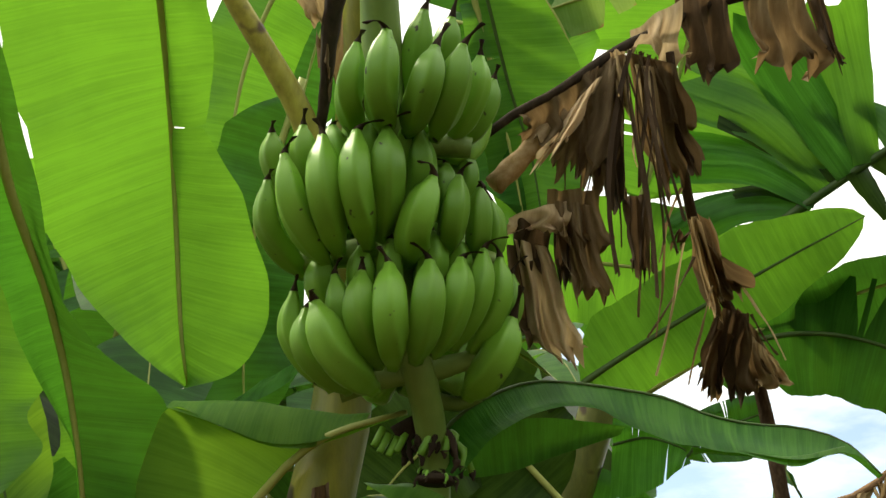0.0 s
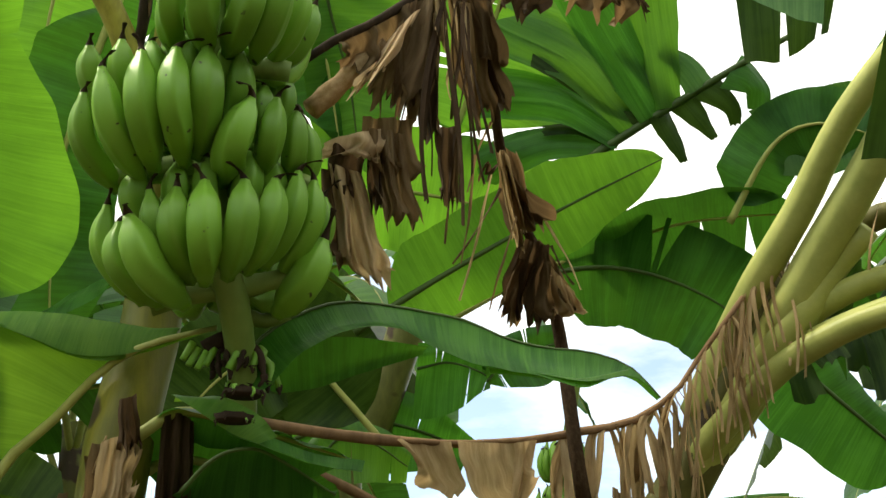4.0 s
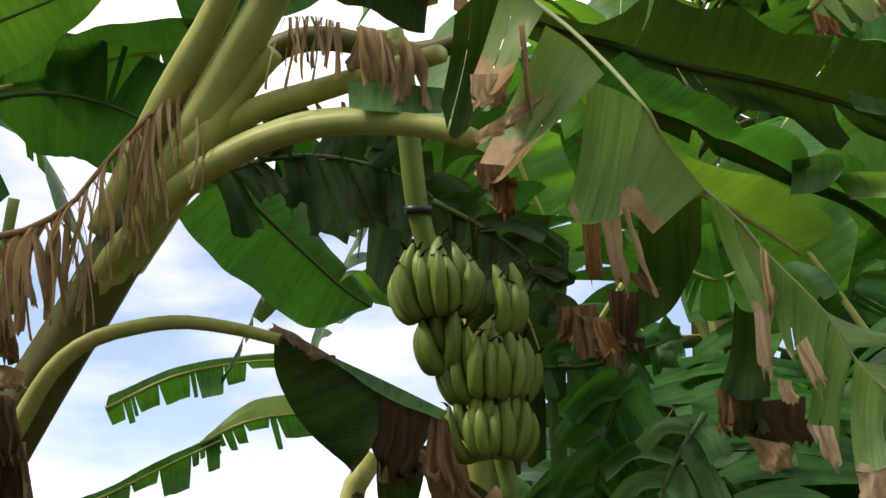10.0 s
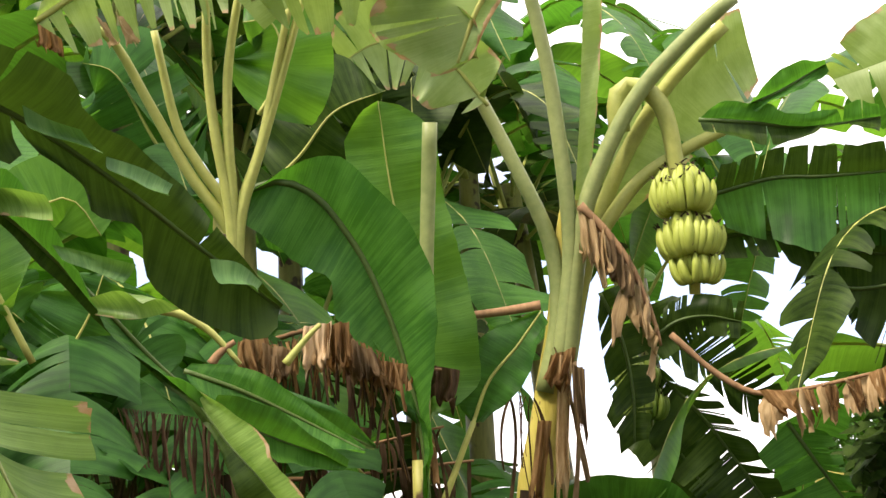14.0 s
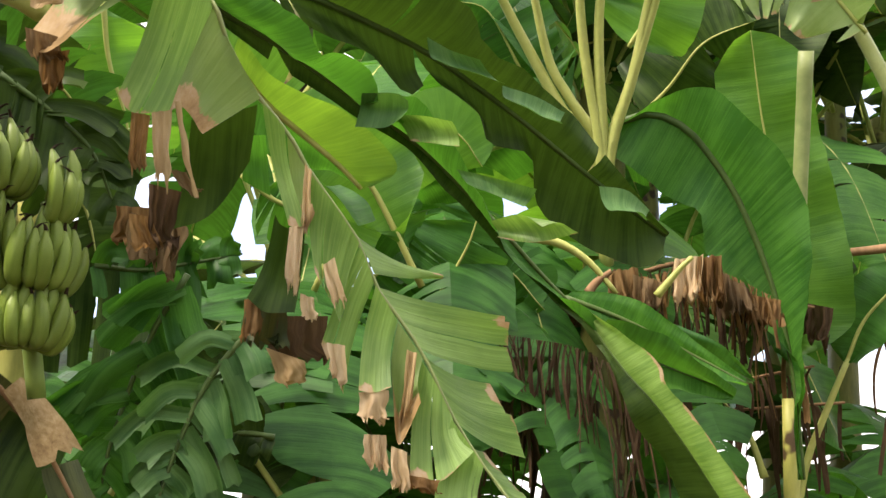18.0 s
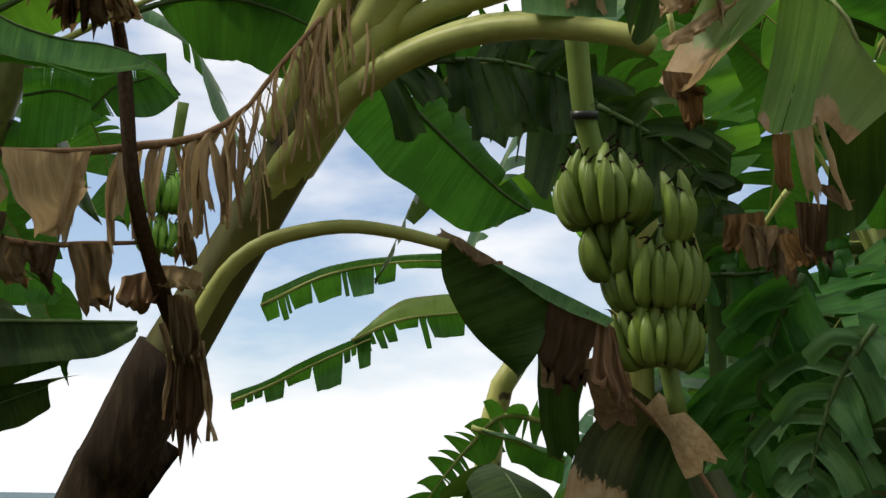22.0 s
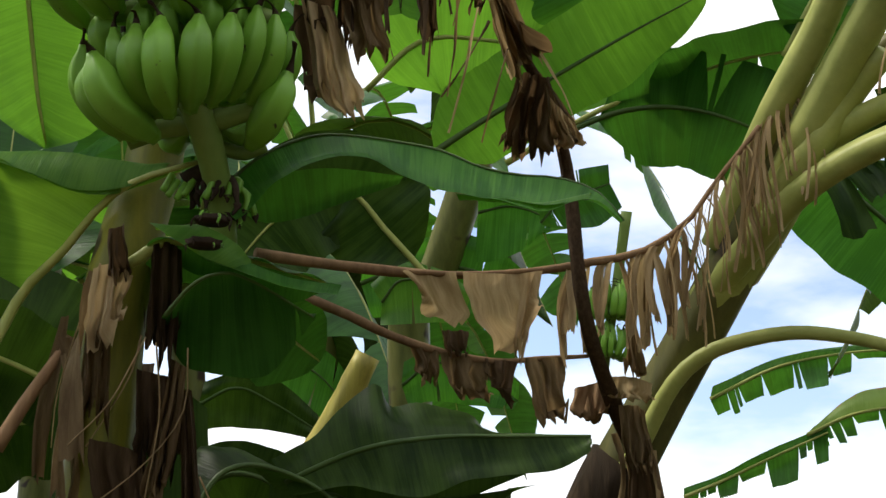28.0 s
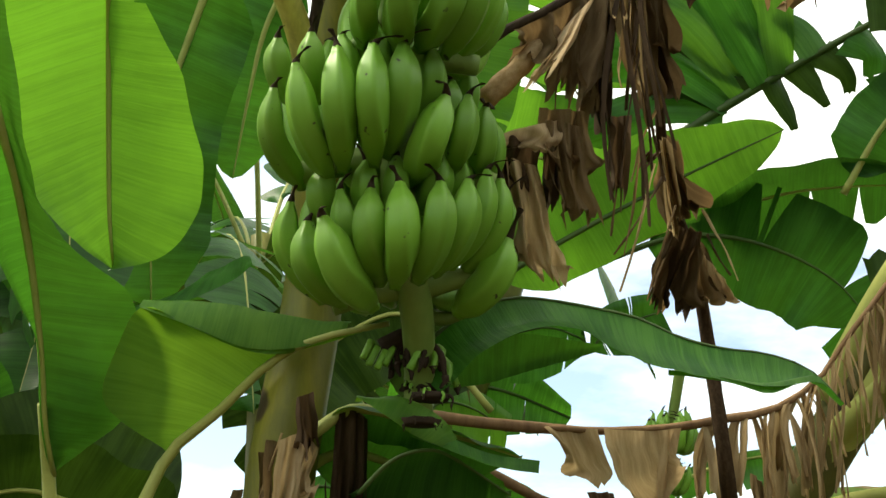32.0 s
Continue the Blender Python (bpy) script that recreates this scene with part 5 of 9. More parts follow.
leaf(plant_a, [(-0.795, 3.256, 2.078), (-0.809, 3.212, 2.294), (-0.843, 3.160, 2.472), (-0.899, 3.092, 2.645), (-1.000, 3.016, 2.782)], 0.132, LEAF_YOUNG, up=facing(-15, 0.2), start=0.1, seed=21)
leaf(plant_a, [(-0.044, 3.198, 3.507), (-0.110, 3.300, 3.339), (-0.133, 3.386, 3.167), (-0.151, 3.479, 2.946)], 0.106, LEAF, up=facing(-8, 0.2), start=0.05, seed=22)
leaf(plant_a, [(-0.277, 2.821, 1.925), (-0.381, 2.801, 1.990), (-0.506, 2.778, 2.026), (-0.661, 2.758, 1.961), (-0.757, 2.752, 1.833)], 0.160, LEAF_SHADED, up=facing(-15, 0.3), start=0.03, seed=23, hang=(0.2, 0.3))
leaf(plant_a, [(-0.225, 3.082, 1.778), (-0.352, 3.065, 1.860), (-0.521, 3.043, 1.859), (-0.681, 3.024, 1.743)], 0.161, LEAF_SHADED, up=facing(-15, 0.4), start=0.03, seed=24, hang=(0.2, 0.3))
part("dead_stalk", tube("dead_stalk", [(-0.336, 1.925, 1.693), (-0.303, 1.923, 1.761), (-0.268, 1.919, 1.822), (-0.243, 1.915, 1.865)], 0.012, 0.009, RACHIS, 8, 8), plant_a, "brown dead leaf stalk")
for i, row in enumerate(([(-0.137, 1.870, 1.866), (-0.148, 1.878, 1.808), (-0.176, 1.884, 1.749), (-0.203, 1.887, 1.699)], [(-0.204, 1.847, 1.966), (-0.234, 1.867, 1.850), (-0.250, 1.877, 1.768), (-0.251, 1.884, 1.695)], [(-0.172, 1.848, 1.969), (-0.186, 1.870, 1.854), (-0.224, 1.882, 1.746)])):
    part("fibre", tube("fibre", row, 0.0016, 0.001, DRY_PALE, 5, 10), plant_a)
leaf(plant_a, [(-0.272, 2.897, 3.866), (-0.350, 3.011, 3.714), (-0.427, 3.133, 3.528), (-0.457, 3.245, 3.338), (-0.455, 3.346, 3.142)], 0.146, LEAF_YOUNG, up=facing(-5, 0.2), start=0.03, seed=26)
leaf(plant_a, [(-0.053, 3.025, 4.082), (-0.164, 3.175, 3.899), (-0.244, 3.312, 3.705), (-0.290, 3.452, 3.472)], 0.156, LEAF, up=facing(0, 0.2), start=0.03, seed=27)
leaf(plant_a, [(0.012, 2.282, 3.492), (0.084, 2.409, 3.324), (0.154, 2.513, 3.161), (0.216, 2.602, 2.997), (0.262, 2.671, 2.849)], 0.122, LEAF, up=facing(6, 0.2), start=0.03, seed=28, tears=(1, 7), gap=0.5, rib_mat=RIB)
leaf(plant_a, [(0.197, 2.727, 3.714), (0.315, 2.795, 3.599), (0.400, 2.846, 3.503), (0.459, 2.915, 3.378)], 0.106, LEAF_YOUNG, up=facing(8, 0.3), start=0.03, seed=29, tears=(3, 3))
leaf(plant_a, [(0.648, 2.628, 3.695), (0.513, 2.743, 3.604), (0.377, 2.808, 3.563), (0.252, 2.857, 3.529)], 0.091, LEAF_PALE, up=facing(10, 0.4), start=0.03, seed=30, tears=(3, 3))

part("dead_sheath", tube("dead_sheath", [(-0.211, 1.594, 2.689), (-0.217, 1.640, 2.623), (-0.217, 1.687, 2.549), (-0.222, 1.722, 2.488)], 0.014, 0.007, BARK, 8, 10, wob=0.4, seed=3), plant_a)
rag(plant_a, [(-0.274, 1.631, 2.688), (-0.242, 1.629, 2.691), (-0.209, 1.627, 2.693)], [(-0.249, 1.644, 2.634), (-0.224, 1.649, 2.627), (-0.213, 1.647, 2.630)], DRY_PALE, 70, 2)
rag(plant_a, [(-0.222, 1.612, 2.681), (-0.202, 1.611, 2.682)], [(-0.233, 1.667, 2.582), (-0.193, 1.711, 2.508)], DRY, 71, 1)
# dead sheaths and rags round the foot of the stem
rag(plant_a, [(-0.211, 1.827, 1.952), (-0.182, 1.827, 1.963), (-0.154, 1.834, 1.948)], [(-0.216, 1.836, 1.819), (-0.197, 1.840, 1.806), (-0.169, 1.831, 1.869)], DRY_PALE, 150, 2)
rag(plant_a, [(-0.091, 1.864, 1.833), (-0.067, 1.868, 1.820)], [(-0.124, 1.873, 1.565), (-0.076, 1.874, 1.607)], DRY, 154, 2)
rag(plant_a, [(-0.076, 1.873, 1.788), (-0.057, 1.873, 1.789)], [(-0.049, 1.877, 1.554), (-0.018, 1.878, 1.555)], DRY_DARK, 155, 2)
rag(plant_a, [(-0.193, 1.813, 2.009), (-0.171, 1.813, 2.019)], [(-0.187, 1.819, 1.913), (-0.155, 1.817, 1.932)], DRY_DARK, 156, 1)
for k, row in enumerate(([(-0.064, 1.803, 1.839), (-0.064, 1.819, 1.748), (-0.116, 1.826, 1.669), (-0.196, 1.825, 1.598)], [(-0.124, 1.798, 1.850), (-0.167, 1.811, 1.756), (-0.219, 1.814, 1.693)], [(-0.109, 1.800, 1.843), (-0.097, 1.818, 1.746), (-0.106, 1.829, 1.640), (-0.114, 1.834, 1.564)], [(-0.034, 1.831, 1.659), (-0.007, 1.835, 1.607), (0.011, 1.837, 1.568)])):
    part("fibre", tube("fibre", row, 0.0014, 0.001, DRY_PALE, 5, 10), plant_a)

# dead clutter behind and on the stem foot; dark rags and leaves stand in for shade
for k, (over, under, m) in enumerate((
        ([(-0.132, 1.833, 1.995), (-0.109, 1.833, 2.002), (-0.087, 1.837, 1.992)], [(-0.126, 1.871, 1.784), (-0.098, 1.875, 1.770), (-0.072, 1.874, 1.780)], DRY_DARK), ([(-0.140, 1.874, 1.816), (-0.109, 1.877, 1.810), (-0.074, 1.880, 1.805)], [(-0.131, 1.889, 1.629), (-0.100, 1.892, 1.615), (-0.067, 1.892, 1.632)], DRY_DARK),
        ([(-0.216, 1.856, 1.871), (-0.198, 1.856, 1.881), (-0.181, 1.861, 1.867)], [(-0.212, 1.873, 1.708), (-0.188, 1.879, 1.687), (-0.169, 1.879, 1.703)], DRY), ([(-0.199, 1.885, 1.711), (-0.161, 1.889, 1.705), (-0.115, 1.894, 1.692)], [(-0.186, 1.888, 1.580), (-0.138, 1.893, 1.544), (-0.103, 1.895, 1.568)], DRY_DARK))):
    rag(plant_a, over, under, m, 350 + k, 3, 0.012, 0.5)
sheet(plant_a, [(-0.322, 2.229, 1.889), (-0.214, 2.244, 1.880), (-0.131, 2.253, 1.867), (-0.047, 2.264, 1.816)], [(-0.282, 2.220, 1.542), (-0.179, 2.231, 1.537), (-0.100, 2.237, 1.531), (-0.012, 2.238, 1.551)], LEAF_SHADED, 360, 0.05, 0.02, tears=3, gap=0.1, lobes=0.1)
leaf(plant_a, [(-0.108, 2.335, 1.570), (-0.060, 2.331, 1.668), (0.014, 2.328, 1.710), (0.114, 2.329, 1.675), (0.178, 2.330, 1.599)], 0.061, LEAF_SHADED, up=facing(5, 0.4), start=0.05, seed=361, rib_mat=RIB_DARK)


# foliage low behind the stem, its shade put in as the darkest leaf green, with the pale stems that stand in it
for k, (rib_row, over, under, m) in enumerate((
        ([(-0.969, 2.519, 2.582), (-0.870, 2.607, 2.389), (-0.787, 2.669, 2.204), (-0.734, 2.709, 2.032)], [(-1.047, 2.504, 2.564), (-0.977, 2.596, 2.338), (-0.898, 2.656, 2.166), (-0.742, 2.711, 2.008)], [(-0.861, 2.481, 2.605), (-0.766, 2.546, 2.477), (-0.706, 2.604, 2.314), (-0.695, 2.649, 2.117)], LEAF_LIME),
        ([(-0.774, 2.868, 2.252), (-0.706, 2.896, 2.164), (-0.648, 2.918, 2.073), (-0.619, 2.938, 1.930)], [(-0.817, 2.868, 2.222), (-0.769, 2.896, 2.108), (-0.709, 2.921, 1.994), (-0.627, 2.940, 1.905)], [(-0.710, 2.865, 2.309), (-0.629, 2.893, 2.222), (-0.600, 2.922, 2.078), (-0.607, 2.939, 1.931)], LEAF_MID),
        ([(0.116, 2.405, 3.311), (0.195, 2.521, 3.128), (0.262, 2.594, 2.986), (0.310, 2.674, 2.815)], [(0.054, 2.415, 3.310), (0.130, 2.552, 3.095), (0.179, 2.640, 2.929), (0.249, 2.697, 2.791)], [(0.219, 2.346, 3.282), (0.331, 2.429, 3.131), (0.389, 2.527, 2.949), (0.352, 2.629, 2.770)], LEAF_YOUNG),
        ([(0.209, 2.146, 1.583), (0.298, 2.134, 1.621), (0.388, 2.118, 1.638), (0.473, 2.097, 1.672)], [(0.133, 2.177, 1.673), (0.261, 2.155, 1.667), (0.388, 2.125, 1.670), (0.477, 2.095, 1.683)], [(0.247, 2.124, 1.503), (0.334, 2.111, 1.559), (0.404, 2.096, 1.605), (0.466, 2.079, 1.659)], LEAF_SHADED),
        ([(-0.365, 2.703, 1.728), (-0.241, 2.714, 1.758), (-0.126, 2.728, 1.697), (-0.051, 2.737, 1.588)], [(-0.376, 2.687, 1.849), (-0.229, 2.701, 1.871), (-0.091, 2.717, 1.812), (-0.010, 2.735, 1.634)], [(-0.350, 2.715, 1.577), (-0.248, 2.725, 1.603), (-0.160, 2.732, 1.584), (-0.089, 2.737, 1.520)], LEAF_SHADED),
        ([(-0.088, 2.536, 1.579), (-0.010, 2.535, 1.633), (0.116, 2.532, 1.638), (0.268, 2.522, 1.590)], [(-0.095, 2.531, 1.661), (0.007, 2.531, 1.687), (0.133, 2.527, 1.692), (0.287, 2.518, 1.633)], [(-0.080, 2.538, 1.497), (-0.001, 2.539, 1.520), (0.124, 2.536, 1.523), (0.273, 2.524, 1.506)], LEAF_SHADED),
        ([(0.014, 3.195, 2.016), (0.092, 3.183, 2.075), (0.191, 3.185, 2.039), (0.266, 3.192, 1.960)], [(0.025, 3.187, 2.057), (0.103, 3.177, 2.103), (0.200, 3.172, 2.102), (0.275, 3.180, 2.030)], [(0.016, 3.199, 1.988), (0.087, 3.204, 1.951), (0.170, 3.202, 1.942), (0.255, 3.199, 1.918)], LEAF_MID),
        ([(-0.095, 3.005, 1.925), (-0.011, 3.000, 1.968), (0.081, 3.004, 1.935), (0.188, 3.007, 1.876)], [(-0.087, 2.997, 1.976), (-0.001, 2.993, 2.007), (0.090, 2.995, 1.987), (0.186, 3.002, 1.914)], [(-0.084, 3.014, 1.862), (-0.016, 3.013, 1.878), (0.073, 3.013, 1.870), (0.177, 3.011, 1.856)], LEAF_SHADED),
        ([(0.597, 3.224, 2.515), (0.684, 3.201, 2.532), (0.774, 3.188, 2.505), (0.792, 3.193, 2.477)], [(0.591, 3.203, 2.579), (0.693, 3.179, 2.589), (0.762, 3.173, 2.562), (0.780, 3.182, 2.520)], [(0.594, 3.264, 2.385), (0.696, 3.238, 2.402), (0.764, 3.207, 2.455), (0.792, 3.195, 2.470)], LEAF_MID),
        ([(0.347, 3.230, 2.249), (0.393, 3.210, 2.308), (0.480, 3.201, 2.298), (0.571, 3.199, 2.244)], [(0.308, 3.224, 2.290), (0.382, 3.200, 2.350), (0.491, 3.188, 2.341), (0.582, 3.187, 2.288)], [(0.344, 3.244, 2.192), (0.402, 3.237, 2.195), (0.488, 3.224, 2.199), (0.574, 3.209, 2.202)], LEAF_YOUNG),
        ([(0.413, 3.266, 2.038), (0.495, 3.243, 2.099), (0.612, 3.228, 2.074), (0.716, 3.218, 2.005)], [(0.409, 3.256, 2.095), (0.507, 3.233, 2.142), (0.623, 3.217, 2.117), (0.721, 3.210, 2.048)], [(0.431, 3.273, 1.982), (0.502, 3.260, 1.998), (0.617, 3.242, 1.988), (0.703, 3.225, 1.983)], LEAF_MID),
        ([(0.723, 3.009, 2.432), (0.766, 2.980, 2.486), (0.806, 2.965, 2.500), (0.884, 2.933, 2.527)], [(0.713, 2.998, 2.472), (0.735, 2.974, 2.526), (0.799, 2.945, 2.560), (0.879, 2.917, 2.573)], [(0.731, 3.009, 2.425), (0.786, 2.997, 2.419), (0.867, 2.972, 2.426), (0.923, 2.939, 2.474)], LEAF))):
    dim = sheet(plant_a, rib_row, over, m, 400 + k * 2, 0.08, 0.02, tears=0 if m == LEAF_SHADED else 2, gap=0.08, rib_r=0.005, rib_mat=RIB_DARK)
    sheet(dim, rib_row, under, m, 401 + k * 2, 0.08, 0.02, tears=0 if m == LEAF_SHADED else 2, gap=0.08, name="half_blade")

# ---- the leaning plant ----
plant_b = thing("banana_plant", (0.072, 2.736, 0), "leaning banana plant with thick arched pale green leaf stalks", "banana plant")
part("pseudostem", tube("pseudostem", [plant_b.location, *[(0.642, 2.562, 1.448), (0.686, 2.529, 1.557), (0.748, 2.481, 1.705), (0.809, 2.424, 1.842), (0.871, 2.356, 1.978), (0.923, 2.277, 2.103), (0.966, 2.191, 2.230), (0.998, 2.109, 2.331), (1.017, 2.035, 2.409)]], 0.092, 0.048, STEM_DIM, 16, 30, 5, 0.05, 0.10, seed=2), plant_b)
# dead brown sheaths; their bark is darkened further for shade on the lower stem
part("dead_base", tube("dead_base", [plant_b.location, *[(0.637, 2.543, 1.448), (0.681, 2.509, 1.556), (0.741, 2.463, 1.703), (0.773, 2.434, 1.774)]], 0.098, 0.070, BARK, 18, 30, 7, 0.07, 0.2, seed=5), plant_b, "dark dead sheaths round the stem foot")
sheaths(plant_b, [plant_b.location, *[(0.637, 2.543, 1.448), (0.681, 2.509, 1.556), (0.741, 2.463, 1.703), (0.783, 2.416, 1.812)]], 0.094, 0.078, 7, 8, BARK)
part("leaf_stalk", tube("leaf_stalk", [(1.061, 2.094, 2.361), (1.084, 2.031, 2.422), (1.115, 1.975, 2.479), (1.149, 1.931, 2.503), (1.208, 1.882, 2.502), (1.276, 1.836, 2.481), (1.329, 1.770, 2.456), (1.373, 1.693, 2.459), (1.413, 1.615, 2.463)], 0.030, 0.018, STEM_DIM, 10, 22, groove=0.2), plant_b, "dim brownish leaf stalk")
part("leaf_sheath", tube("leaf_sheath", [(0.909, 2.300, 2.077), (0.962, 2.178, 2.188), (0.989, 2.042, 2.277), (1.046, 1.956, 2.384), (1.083, 1.880, 2.446)], 0.050, 0.020, RIB, 12, 20, 3, 0.03, 0.08, seed=12), plant_b, "pale green sheath wrapped round the stalk bases")
stalk(plant_b, [(0.909, 2.251, 2.178), (0.933, 2.174, 2.282), (0.950, 2.071, 2.380), (0.966, 1.999, 2.442), (0.986, 1.934, 2.506), (0.999, 1.864, 2.576), (1.012, 1.797, 2.633), (1.033, 1.707, 2.689), (1.058, 1.634, 2.729), (1.084, 1.539, 2.770), (1.120, 1.419, 2.804)], 0.036, 0.020)
stalk(plant_b, [(0.944, 2.258, 2.136), (0.985, 2.139, 2.240), (1.000, 2.027, 2.334), (1.021, 1.958, 2.411), (1.043, 1.869, 2.492), (1.058, 1.801, 2.554), (1.064, 1.736, 2.612), (1.065, 1.650, 2.678), (1.075, 1.547, 2.751), (1.095, 1.415, 2.797)], 0.050, 0.021)
stalk(plant_b, [(0.890, 2.330, 2.060), (0.938, 2.146, 2.164), (0.988, 2.041, 2.232), (1.049, 1.934, 2.273), (1.106, 1.834, 2.285), (1.159, 1.741, 2.275), (1.213, 1.661, 2.254), (1.256, 1.588, 2.225), (1.280, 1.553, 2.199)], 0.030, 0.021)
stalk(plant_b, [(0.915, 2.300, 2.120), (0.966, 2.116, 2.214), (1.016, 2.014, 2.266), (1.063, 1.918, 2.290), (1.116, 1.832, 2.303), (1.167, 1.752, 2.295), (1.195, 1.712, 2.285)], 0.026, 0.014)
stalk(plant_b, [(0.930, 2.280, 2.170), (1.002, 2.068, 2.295), (1.070, 1.949, 2.351), (1.159, 1.824, 2.370), (1.230, 1.705, 2.379), (1.264, 1.613, 2.375)], 0.032, 0.018)
stalk(plant_b, [(0.702, 2.436, 1.662), (0.773, 2.381, 1.779), (0.831, 2.307, 1.915), (0.887, 2.258, 1.972), (0.959, 2.207, 1.995), (1.032, 2.161, 2.001), (1.114, 2.112, 1.985), (1.181, 2.058, 1.958)], 0.021, 0.013)
# the clean leaf against the sky
clean = sheet(plant_b, [(1.453, 2.897, 2.598), (1.536, 2.886, 2.519), (1.653, 2.861, 2.409), (1.767, 2.828, 2.301), (1.838, 2.799, 2.248)], [(1.349, 2.964, 2.481), (1.454, 2.950, 2.375), (1.576, 2.918, 2.277), (1.693, 2.876, 2.194), (1.800, 2.803, 2.234)], LEAF_MID, 33, 0.03, 0.01, rib_r=0.009, rib_mat=RIB_DARK, label="clean leaf hanging against the sky")
sheet(clean, [(1.453, 2.897, 2.598), (1.536, 2.886, 2.519), (1.653, 2.861, 2.409), (1.767, 2.828, 2.301), (1.838, 2.799, 2.248)], [(1.532, 2.870, 2.628), (1.628, 2.848, 2.553), (1.716, 2.841, 2.433), (1.790, 2.826, 2.341), (1.853, 2.810, 2.264)], LEAF, 34, 0.05, 0.012, tears=2, gap=0.1, name="half_blade")
droop = sheet(plant_b, [(1.184, 2.090, 1.973), (1.194, 2.101, 1.897), (1.244, 2.090, 1.803), (1.320, 2.057, 1.724)], [(1.194, 2.061, 1.976), (1.275, 2.026, 1.925), (1.357, 1.988, 1.865), (1.348, 2.009, 1.770), (1.322, 2.032, 1.721)], LEAF_SHADED, 35, 0.06, 0.012, label="drooping dark leaf with dry brown rim")
rag(droop, [(1.170, 2.070, 1.993), (1.218, 2.050, 1.962), (1.268, 2.029, 1.931)], [(1.170, 2.046, 1.945), (1.210, 2.028, 1.927), (1.261, 2.003, 1.908)], DRY, 36, 1, 0.006)
sheet(droop, [(1.257, 2.035, 1.935), (1.349, 1.989, 1.884), (1.460, 1.926, 1.816)], [(1.259, 2.015, 1.910), (1.348, 1.971, 1.853), (1.436, 1.921, 1.799)], LEAF_SHEEN, 37, 0.1, 0.006, name="folded_rim")
rag(droop, [(1.355, 1.989, 1.863), (1.395, 1.966, 1.844), (1.443, 1.939, 1.813)], [(1.338, 2.002, 1.689), (1.363, 1.989, 1.655), (1.397, 1.965, 1.672)], DRY_DARK, 38, 2)
rag(droop, [(1.434, 1.944, 1.818), (1.460, 1.928, 1.801)], [(1.414, 1.955, 1.651), (1.485, 1.906, 1.636)], RACHIS, 39, 2)
# withered leaf that crosses in front of the stem
CROSS = [(0.021, 2.010, 2.039), (0.158, 2.076, 2.046), (0.291, 2.142, 2.058), (0.396, 2.151, 2.063), (0.533, 2.144, 2.079), (0.603, 2.139, 2.096), (0.683, 2.128, 2.112), (0.743, 2.118, 2.138), (0.802, 2.102, 2.189), (0.840, 2.088, 2.249), (0.887, 2.067, 2.314), (0.919, 2.057, 2.359)]
dry_leaf(plant_b, CROSS, 22, (0.12, 0.20), (0.012, 0.028), DRY_PALE, 0.011, RACHIS, (0.57, 0.80), 2, "withered straw-coloured leaf shredded into a fringe")
dry_leaf(plant_b, CROSS[6:], 34, (0.12, 0.24), (0.004, 0.012), DRY_PALE, 0.006, RACHIS, (0.1, 1.0), 4, "withered straw-coloured leaf shredded into a fringe")
cross = part("dry_sheet", tube("dry_sheet_rib", [(0.275, 2.134, 2.058), (0.394, 2.136, 2.061), (0.532, 2.134, 2.078)], 0.006, 0.005, RACHIS, 7, 8), plant_b)
rag(cross, [(0.273, 2.135, 2.056), (0.322, 2.132, 2.060), (0.373, 2.129, 2.060)], [(0.317, 2.122, 2.003), (0.360, 2.131, 1.960), (0.396, 2.129, 1.963)], DRY_PALE, 80, 1, 0.012, 0.10)
rag(cross, [(0.384, 2.127, 2.062), (0.455, 2.129, 2.064), (0.530, 2.125, 2.074)], [(0.414, 2.131, 1.942), (0.474, 2.137, 1.904), (0.512, 2.122, 1.979)], DRY_PALE, 81, 1, 0.012, 0.12)
rag(cross, [(0.493, 2.125, 2.067), (0.530, 2.125, 2.074)], [(0.481, 2.136, 1.900), (0.498, 2.134, 1.891)], DRY_PALE, 82, 1, 0.006)
hanging_strips(plant_b, [(0.898, 2.086, 2.328), (0.947, 2.037, 2.396), (0.998, 1.996, 2.434)], 30, (0.12, 0.26), (0.004, 0.009), DRY_PALE, 6)
dry_leaf(plant_b, [(0.042, 2.022, 1.991), (0.163, 2.065, 1.965), (0.257, 2.104, 1.936), (0.352, 2.121, 1.915), (0.449, 2.132, 1.906), (0.530, 2.147, 1.918), (0.623, 2.157, 1.930)], 5, (0.03, 0.08), (0.01, 0.03), DRY, 0.010, RACHIS, (0.45, 1.0), 3, "withered brown leaf with short hanging rags")
for k, (over, under, m) in enumerate((
        ([(0.287, 2.113, 1.927), (0.344, 2.118, 1.914)], [(0.324, 2.111, 1.859), (0.355, 2.109, 1.845)], DRY), ([(0.347, 2.117, 1.914), (0.432, 2.124, 1.907)], [(0.372, 2.110, 1.818), (0.426, 2.121, 1.822)], DRY), ([(0.421, 2.126, 1.909), (0.487, 2.123, 1.906)], [(0.438, 2.123, 1.855), (0.472, 2.133, 1.815)], DRY_DARK), ([(0.500, 2.139, 1.916), (0.576, 2.140, 1.922)], [(0.542, 2.142, 1.786), (0.581, 2.142, 1.787)], DRY), ([(0.348, 2.109, 1.951), (0.396, 2.111, 1.953)], [(0.369, 2.107, 1.895), (0.395, 2.101, 1.901)], DRY_DARK))):
    rag(cross, over, under, m, 85 + k, 2, 0.012, 0.3)
